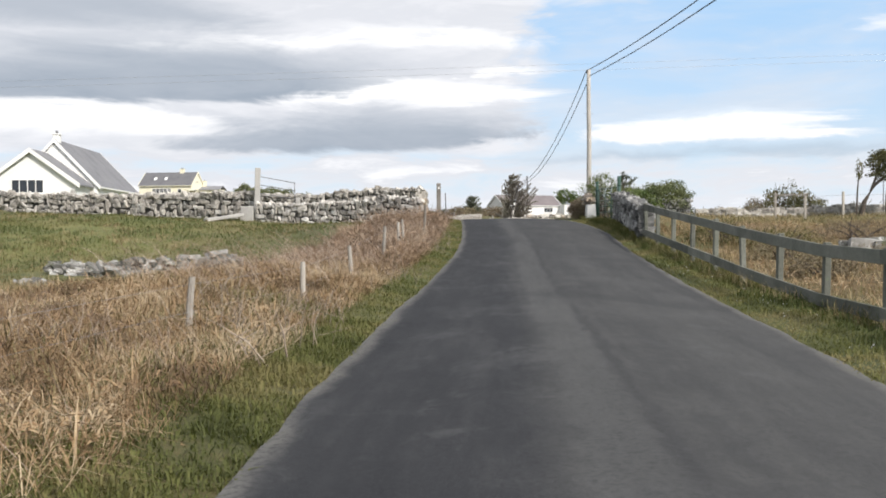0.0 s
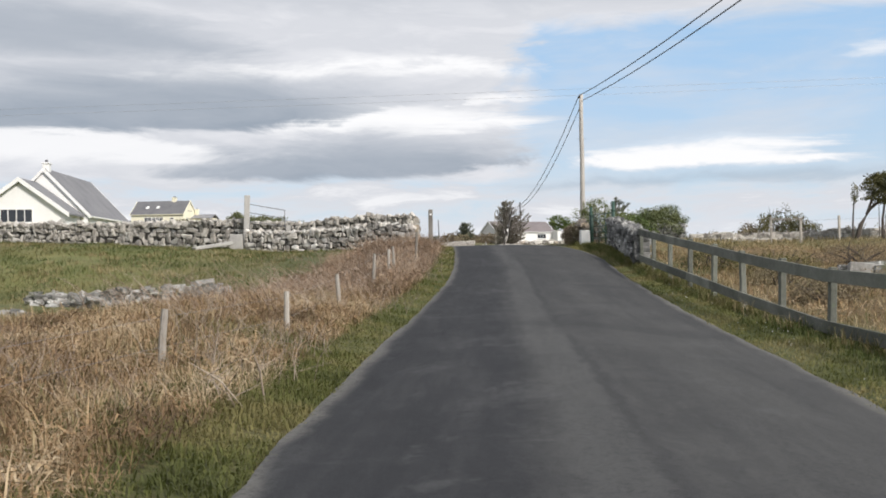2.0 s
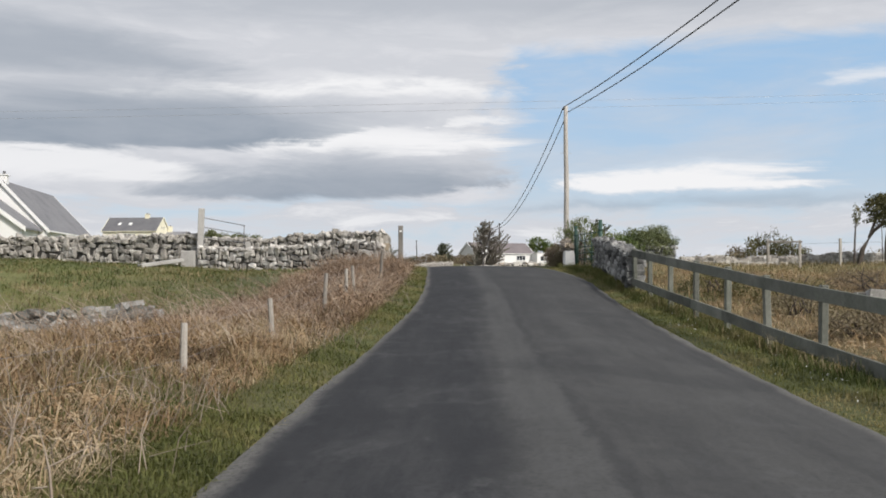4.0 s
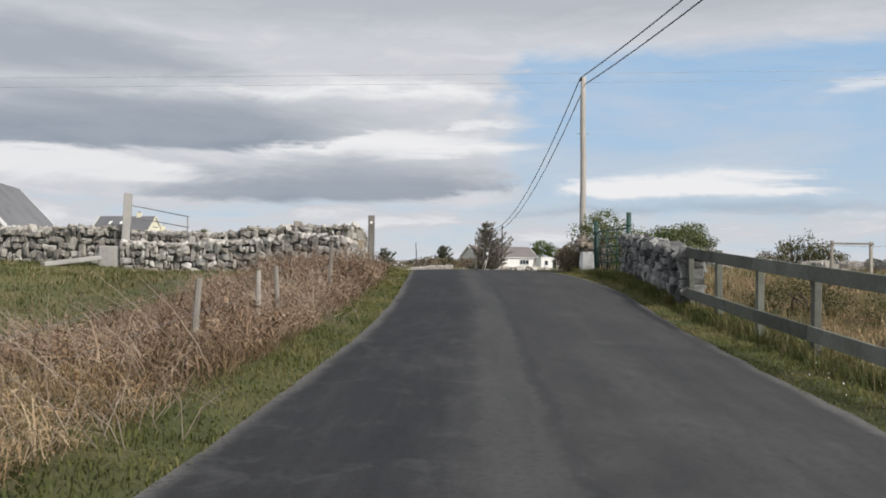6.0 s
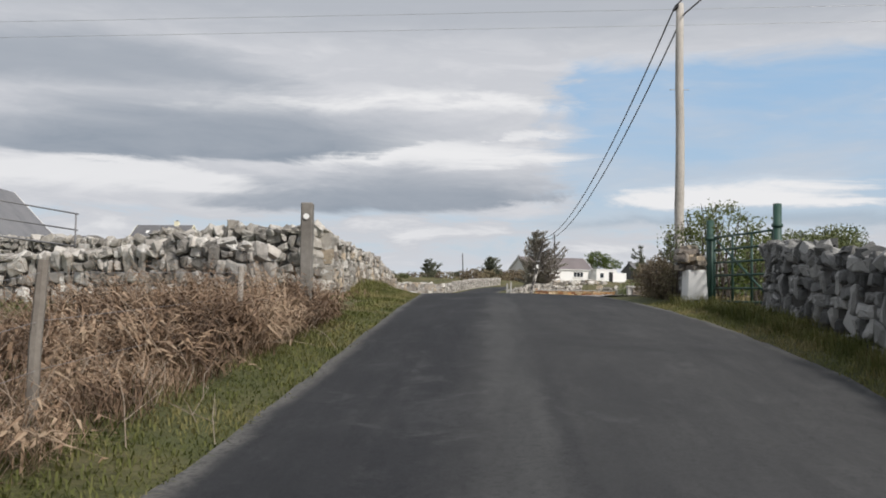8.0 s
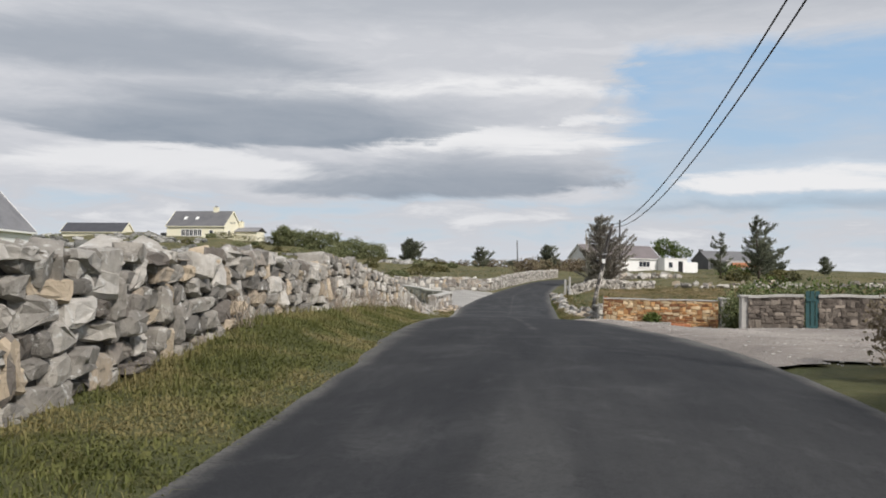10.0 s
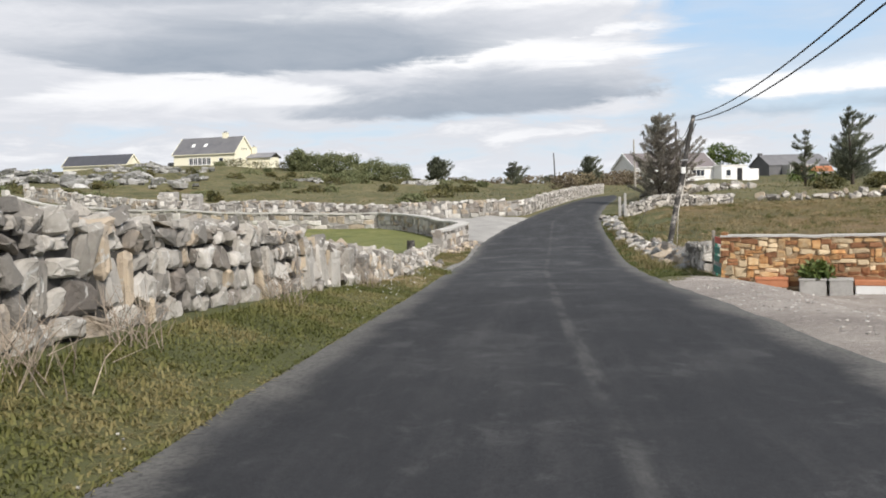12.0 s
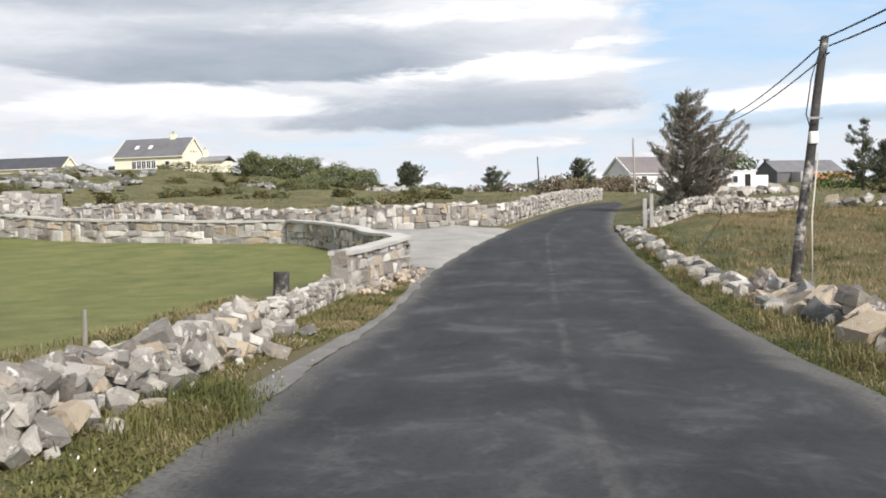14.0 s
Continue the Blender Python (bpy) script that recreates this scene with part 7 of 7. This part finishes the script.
def conifer(label, x, y, high, spread, mat, seed, lean=(0, 0), wind=0.0, whorls=22, per=6, start=0.12, leaf=0.16, ragged=0.35, group="conifers", z=None, fluff=1.0):
    """A wind-shaped conifer: tapered trunk, single limbs with rows of needle sprays."""
    rs_ = np.random.RandomState(seed)
    ob = thing("conifer_tree", label, "tree", group)
    z = land1(x, y) if z is None else z
    base_, top_ = Vector((x, y, z - 0.3)), Vector((x + lean[0], y + lean[1], z + high))
    pts = [base_.lerp(top_, t) + Vector((0.12 * math.sin(3 * t + seed), 0, 0)) for t in (0, 0.25, 0.5, 0.75, 1.0)]
    r = high * 0.026
    v_, f_ = tube(pts, [r, r * 0.8, r * 0.55, r * 0.3, 0.02], 8)
    piece("trunk", meshed("trunk", v_, f_, BARK, True), None, ob)
    limbs, P, D = [], [], []
    for w_ in range(whorls):
        t = start + (1 - start) * (w_ + rs_.uniform(-0.3, 0.3)) / whorls
        t = min(max(t, 0.05), 0.985)
        o = Vector([np.interp(t, (0, 0.25, 0.5, 0.75, 1.0), [p[q] for p in pts]) for q in range(3)])
        for _ in range(per):
            a = rs_.uniform(0, 6.283)
            ln = spread * (1.02 - t) ** 0.75 * rs_.uniform(1 - ragged * 1.6, 1 + ragged) * (1 + wind * math.cos(a)) * (0.55 + 0.45 * min(1, (t - start) * 6 + 0.4))
            if ln < 0.1:
                continue
            d = Vector((math.cos(a), math.sin(a), 0))
            rise = rs_.uniform(0.10, 0.85)
            m_ = o + d * ln * 0.55 + Vector((0, 0, ln * (rise * 0.35 - 0.05)))
            e = o + d * ln + Vector((wind * 0.2 * ln, 0, ln * rise))
            limbs.append(tube([o, m_, e], [0.012 * high * 0.35 * (1.1 - t) + 0.008, 0.012, 0.004], 4, False))
            k = max(10, int(ln / leaf * 14 * fluff))
            tt = rs_.uniform(0.18, 1.05, k) ** 0.8
            c = np.where(tt[:, None] < 0.55, np.array(o) + (np.array(m_) - np.array(o)) * (tt[:, None] / 0.55), np.array(m_) + (np.array(e) - np.array(m_)) * ((tt[:, None] - 0.55) / 0.45))
            P.append(c + rs_.normal(0, 1, (k, 3)) * [leaf * 0.6 * fluff, leaf * 0.6 * fluff, leaf * 0.5 * fluff])
            way = (e - m_).normalized() + Vector((wind * 0.6, 0, 0.45))
            D.append(np.tile(np.array(way.normalized()), (k, 1)))
    v_, f_ = joined(limbs)
    piece("branchwork", meshed("branchwork", v_, f_, BARK), None, ob)["kind"] = "stuff"
    piece("foliage", spray_mesh("foliage", np.concatenate(P), np.concatenate(D), leaf, rs_, mat), None, ob)
    return ob


conifer("tall browned conifer standing before the cottage", 10.1, 124.3, 6.7, 2.35, BROWNCONIFER, 1, (0.1, 0), 0.22, 28, 8, 0.04, 0.10, 0.65, z=land1(10.1, 124.3) - 0.4, fluff=1.35)
conifer("dark conifer with wind-swept limbs", 28.4, 138.0, 7.2, 2.5, CONIFER, 2, (-0.2, 0), 0.30, 17, 6, 0.16, 0.16, 0.6, z=land1(28.4, 138.0) - 0.3)
conifer("dark upright conifer beside a larger one", 24.2, 137.0, 5.2, 1.75, CONIFER, 3, (0.1, 0), 0.05, 11, 5, 0.24, 0.15, 0.6, z=land1(24.2, 137.0) - 0.3)
conifer("small dark conifer by the roadside hedge", 6.4, 183.0, 4.4, 2.0, CONIFER, 4, (0.4, 0), 0.2, 12, 8, 0.1, 0.24, 0.4)
conifer("small layered conifer on the skyline", -5.4, 211.0, 4.0, 2.3, CONIFER, 5, (-0.1, 0), 0.25, 7, 8, 0.15, 0.2, 0.4)
conifer("dense dark conifer on the slope", -23.5, 244.0, 4.6, 2.9, CONIFER, 6, (0.1, 0), 0.3, 12, 9, 0.02, 0.3, 0.3)
conifer("distant small dark conifer on the flat skyline", 52.0, 190.0, 3.0, 1.4, CONIFER, 7, (0, 0), 0.1, 9, 7, 0.2, 0.2, 0.4)
conifer("bushy dark conifer behind the trees", 37.0, 168.0, 4.6, 2.3, CONIFER, 8, (0, 0), 0.1, 14, 7, 0.1, 0.24, 0.4)


def cup(x, y, up, rx, ry, rz):
    return (x, y, land1(x, y) + up, rx, ry, rz)


shrub("hillside_thicket", "dense green thicket along the hill's brow", [cup(-46, 230, 1.3, 4.2, 3, 2.5), cup(-40, 229, 1.3, 4.6, 3, 2.9), cup(-34.5, 231, 1.2, 4.2, 3, 2.8), cup(-30.0, 233, 0.8, 3.4, 3, 2.5), cup(-37, 222, 0.4, 4.5, 3, 1.6)], 34000, 0.2, THICKETLEAF, 11, -1.3, 0.9, 14)
shrub("hillside_thicket", "grey-green bare thicket beside the yellow house", [cup(-48.5, 229, 2.2, 2.8, 2.2, 2.3)], 6000, 0.2, THICKETLEAF, 12, -0.8, 1.2, 14)
for n, (bx, by, bu, br, bh) in enumerate([(-39, 205, 0.7, 2.2, 1.3), (-57, 228, 0.7, 3.2, 1.1), (-61, 226, 0.6, 2.6, 0.9), (-68, 200, 0.6, 1.6, 1.0), (-52, 230, 0.7, 2.0, 1.3), (-27, 222, 0.6, 2.6, 1.2), (-18, 214, 0.4, 2.4, 0.9), (-33, 196, 0.4, 2.2, 0.8)] + [(random.Random(k).uniform(-80, -8), random.Random(k + 99).uniform(128, 226), 0.3, random.Random(k + 7).uniform(0.8, 2.2), random.Random(k + 3).uniform(0.5, 1.1)) for k in range(64)]):
    shrub("gorse_bush", "low dark gorse bush on the hillside", [cup(bx, by, bu, br, br * 0.8, bh)], 800, 0.16, OLIVELEAF if n % 3 else THICKETLEAF, 30 + n, -0.8, 1.5, 4)
shrub("skyline_scrub", "low brown scrub along the far skyline", [cup(x_, 262 + 6 * math.sin(x_), 0.8, 6, 3, 1.2) for x_ in range(-24, 26, 7)], 5200, 0.34, HEATH, 41, -0.8, 0.8, 10)
shrub("roadside_hedge", "brown wind-cut hedge along the bend", [cup(3.5 + 2.2 * k, 176 + 4.2 * k, 0.9, 2.4, 2.2, 1.25) for k in range(7)], 7000, 0.2, HEATH, 42, -0.9, 1.2, 10)
shrub("wind_bush", "small leaning wind-shaped bush on the skyline", [cup(0.2, 209, 0.9, 1.2, 0.8, 0.5), cup(1.0, 209, 1.3, 0.9, 0.7, 0.35)], 500, 0.16, CONIFER, 43, -0.6, 2, 6)
shrub("leafy_tree", "green wind-bent tree behind the cottage", [(28.6, 219, 8.0, 2.4, 2.2, 1.5), (31.0, 219, 9.6, 2.8, 2.0, 1.5), (33.6, 219, 8.2, 2.4, 1.8, 1.2), (29.6, 219, 6.6, 2.6, 1.6, 1.4), (33.2, 219, 6.4, 1.8, 1.6, 1.0)], 5200, 0.26, LIGHTLEAF, 44, -0.35, 1.4, 14, "leafy trees", "tree")
shrub("gorse_bush", "yellow-green gorse beside the dark shed", [cup(33, 170, 0.8, 2.6, 1.6, 1.0), cup(36.5, 171, 0.6, 2.2, 1.5, 0.9)], 1800, 0.18, LIGHTLEAF, 45, -0.7, 1.5, 5)
shrub("garden_shrubs", "mixed green shrubs below the conifers", [cup(25, 133, 0.4, 1.5, 1.2, 0.7), cup(30, 134, 0.5, 1.8, 1.3, 0.8)], 2400, 0.16, OLIVELEAF, 46, -0.7, 1.5, 8)
shrub("yard_hedge", "overgrown green hedge behind the yard wall", [cup(12.5 + 2.1 * k, 75.5 + 0.9 * math.sin(k * 2), 1.0, 1.5, 1.5, 0.95) for k in range(8)], 15000, 0.085, BUSHLEAF, 47, -0.9, 2.0, 12)
shrub("yard_hedge", "yellow-green brambles over the yard hedge", [cup(13.6 + 2.6 * k, 77.5 + 0.7 * math.sin(k * 3), 1.2, 1.7, 1.5, 0.9) for k in range(6)], 9000, 0.085, LIGHTLEAF, 48, -0.5, 2.0, 8)
shrub("conifer_bush", "dark green bush filling the gap between pillars", [cup(10.85, 71.5, 0.65, 0.55, 0.75, 0.85), cup(10.95, 71.0, 0.5, 0.5, 0.6, 0.6)], 5200, 0.05, BUSHLEAF, 49, -1.1, 3, 6)
shrub("potted_plant", "bright green leafy plant in the stone trough", [(8.05, 73.1, pot_top + 0.13, 0.36, 0.2, 0.26)], 620, 0.07, LIGHTLEAF, 50, -1.2, 6, 4)
shrub("fuchsia_bush", "loose green bush growing through the steel gate", [cup(8.15, 40.6, 1.0, 0.5, 0.9, 0.7), cup(7.6, 42.9, 1.35, 0.6, 0.7, 0.75), cup(7.75, 42.0, 1.6, 0.65, 0.8, 0.6), cup(7.2, 43.6, 1.3, 0.5, 0.6, 0.5)], 6200, 0.042, GATELEAF, 51, -0.25, 3.4, 34)
shrub("fuchsia_bush", "reddish-brown bush over the dark wall", [cup(6.95, 44.4, 0.42, 0.45, 1.1, 0.5), cup(7.3, 46.6, 0.5, 0.55, 1.3, 0.55)], 9000, 0.035, HEATH, 52, -0.7, 3.0, 14)
shrub("round_bush", "dense rounded green bush behind the dark wall", [cup(11.9, 47.2, 0.85, 1.25, 1.2, 0.95), cup(10.9, 46.9, 0.6, 0.9, 1.0, 0.8)], 30000, 0.045, BUSHLEAF, 53, -2.5, 2.0, 6)
for n, (bx, by, br, bh) in enumerate([(9.4, 24.5, 0.9, 0.42), (10.6, 27.5, 1.2, 0.5), (8.6, 20.0, 0.8, 0.38), (11.5, 22.0, 1.1, 0.42), (9.2, 29.6, 1.0, 0.5), (14.5, 31.0, 1.5, 0.55)]):
    shrub("field_scrub", "low dark scrub and dead bracken behind the fence", [cup(bx, by, bh * 0.4, br, br * 1.1, bh)], 5200, 0.03, (HEATH, OLIVELEAF, HEATH)[n % 3], 80 + n, -0.8, 3.0, 10)
shrub("gorse_bush", "yellow-green gorse beside the rounded bush", [cup(10.2, 45.5, 0.7, 1.2, 1.0, 0.9), cup(9.2, 44.5, 0.7, 0.9, 0.9, 0.9)], 3400, 0.06, LIGHTLEAF, 54, -0.8, 2.4, 8)
shrub("olive_bush", "thin olive willow bush with bare shoots", [cup(28.4, 74.5, 2.2, 1.9, 1.5, 1.9), cup(30.4, 74.8, 1.9, 1.9, 1.4, 1.7), cup(26.6, 74.5, 1.6, 1.0, 1.0, 1.2)], 17000, 0.08, OLIVELEAF, 55, -0.35, 1.9, 90)
shrub("olive_bush", "dark low bush beside the willow", [cup(25.9, 74, 1.9, 0.9, 1.0, 1.2), cup(23.2, 76, 1.2, 1.2, 1.0, 0.8)], 1800, 0.11, HEATH, 56, -0.7, 1.6, 18)
shrub("scrub", "leafless grey scrub along the field's far edge", [cup(17 + 3.2 * k, 66 + 2 * math.sin(k), 1.0, 1.7, 1.1, 0.8) for k in range(9)], 3600, 0.09, HEATH, 57, -0.3, 2.0, 46)
shrub("wind_tree", "wind-bent dark tree leaning over the field", [(21.5, 43.6, 4.95, 0.7, 0.8, 0.6), (22.4, 43.6, 5.1, 1.0, 1.0, 0.6), (22.0, 43.5, 4.35, 1.0, 0.9, 0.4), (23.5, 43.7, 5.0, 1.2, 1.0, 0.6), (20.3, 43.4, 4.5, 0.16, 0.3, 0.55)], 19000, 0.055, OLIVELEAF, 58, -0.7, 2.6, 3, "leafy trees", "tree", [
    ([(20.35, 43.5, 1.9), (20.6, 43.5, 3.0), (21.1, 43.5, 3.8), (22.3, 43.6, 4.7)], [0.14, 0.11, 0.08, 0.03]), ([(20.9, 43.5, 3.5), (21.2, 43.5, 4.3), (21.4, 43.6, 5.1)], [0.07, 0.05, 0.02]),
    ([(21.7, 43.6, 1.9), (21.72, 43.6, 3.3), (21.9, 43.6, 4.6)], [0.08, 0.06, 0.03]), ([(20.15, 43.4, 1.9), (20.2, 43.4, 3.4), (20.3, 43.4, 4.7)], [0.05, 0.04, 0.015])])

# low grey wall and pale posts at the far side of the dry field
stone_wall("low grey wall at the dry field's far side", [(13.2, 46.3), (18.0, 46.2), (34.0, 47.0)], [0.45, 0.50, 0.52], 0.3, 0.26, 71, GREYSTONE, True, (1, -1), limit=120, core=MORTAR, coping="", near=(14, 50.5), wild=4)
field_posts = [(15.95, 42.6), (17.4, 42.7), (19.25, 42.8), (21.9, 43.0), (24.6, 43.2)]
for px_, py_ in field_posts:
    z = land1(px_, py_)
    part("post", bm_box((0.10, 0.10, 1.45), (px_, py_, z + 0.5), 0.01), STAKEWOOD, thing("field_post", "pale slim wooden fence post in dry grass", "post", "dry field posts"))
rail = thing("fence_rail", "thin pale rail nailed across two field posts", "rail")
part("rail", timber((1.6, 0.04, 0.07), (0, 0, 0), pose(16.68, 42.57, land1(16.68, 42.6) + 1.12, 0, 0, 4)), STAKEWOOD, rail)
fw = thing("wire_strand", "thin wire strung between the field posts", "wire")
v, f = tube([(px_, py_, land1(px_, py_) + 1.05) for px_, py_ in field_posts], 0.005, 4)
piece("wire", meshed("wire", v, f, WIREGREY), None, fw)


# small white flowers in the verges
x, y = scatter(rs, 420, lambda y: left_edge(y) - 1.1, lambda y: left_edge(y) - 0.15, 66, 84, lambda x, y: patchy(x, y, 1.3, 4.0) > 0.0)
x2, y2 = scatter(rs, 160, lambda y: right_edge(y) + 0.1, lambda y: right_edge(y) + 0.9, 4, 24, lambda x, y: patchy(x, y, 1.3, 4.0) > 0.0)
x, y = np.r_[x, x2], np.r_[y, y2]
tagged(new("daisies", leaf_mesh("daisies", np.c_[x, y, land(x, y) + rs.uniform(0.05, 0.12, len(x))], 0.014, np.random.RandomState(9), REFLECT, 2.0)), "tiny white daisies scattered in the verge grass", "flowers", kind="stuff")


# loose pebbles in the gravel and along the verges
def pebbles(label, xs, ys, s0, s1, seed, mat, lift=0.03):
    rs_ = np.random.RandomState(seed)
    shapes = [as_arrays(me) for me in stone_set(GREYSTONE, False)[:6]]
    zs = land(xs, ys)
    V, F, k = [], [], 0
    for i in range(len(xs)):
        v_, f_ = shapes[i % 6]
        c, s_ = math.cos(i * 1.7), math.sin(i * 1.7)
        sz = rs_.uniform(s0, s1)
        q = v_ * [sz * rs_.uniform(0.8, 1.4), sz, sz * 0.7]
        q = np.c_[q[:, 0] * c - q[:, 1] * s_, q[:, 0] * s_ + q[:, 1] * c, q[:, 2]] + [xs[i], ys[i], zs[i] + lift]
        V += q.tolist()
        F += [tuple(a + k for a in p) for p in f_]
        k += len(v_)
    tagged(new("pebbles", meshed("pebbles", V, F, mat)), label, "stones", kind="stuff")


x, y = scatter(rs, 2600, lambda y: right_edge(y) + 0.05, lambda y: right_edge(y) + 7.0, 47.6, 73.0)
pebbles("loose pale stones scattered over the gravel yard", x, y, 0.015, 0.045, 1, JOINED[PALESTONE.name])
x, y = scatter(rs, 90, lambda y: left_edge(y) - 0.4, lambda y: left_edge(y) - 0.02, 50, 96)
x2, y2 = scatter(rs, 200, lambda y: right_edge(y) + 0.0, lambda y: right_edge(y) + 0.5, 75, 112)
pebbles("small loose stones along the verges", np.r_[x, x2], np.r_[y, y2], 0.008, 0.022, 2, JOINED[PALESTONE.name])
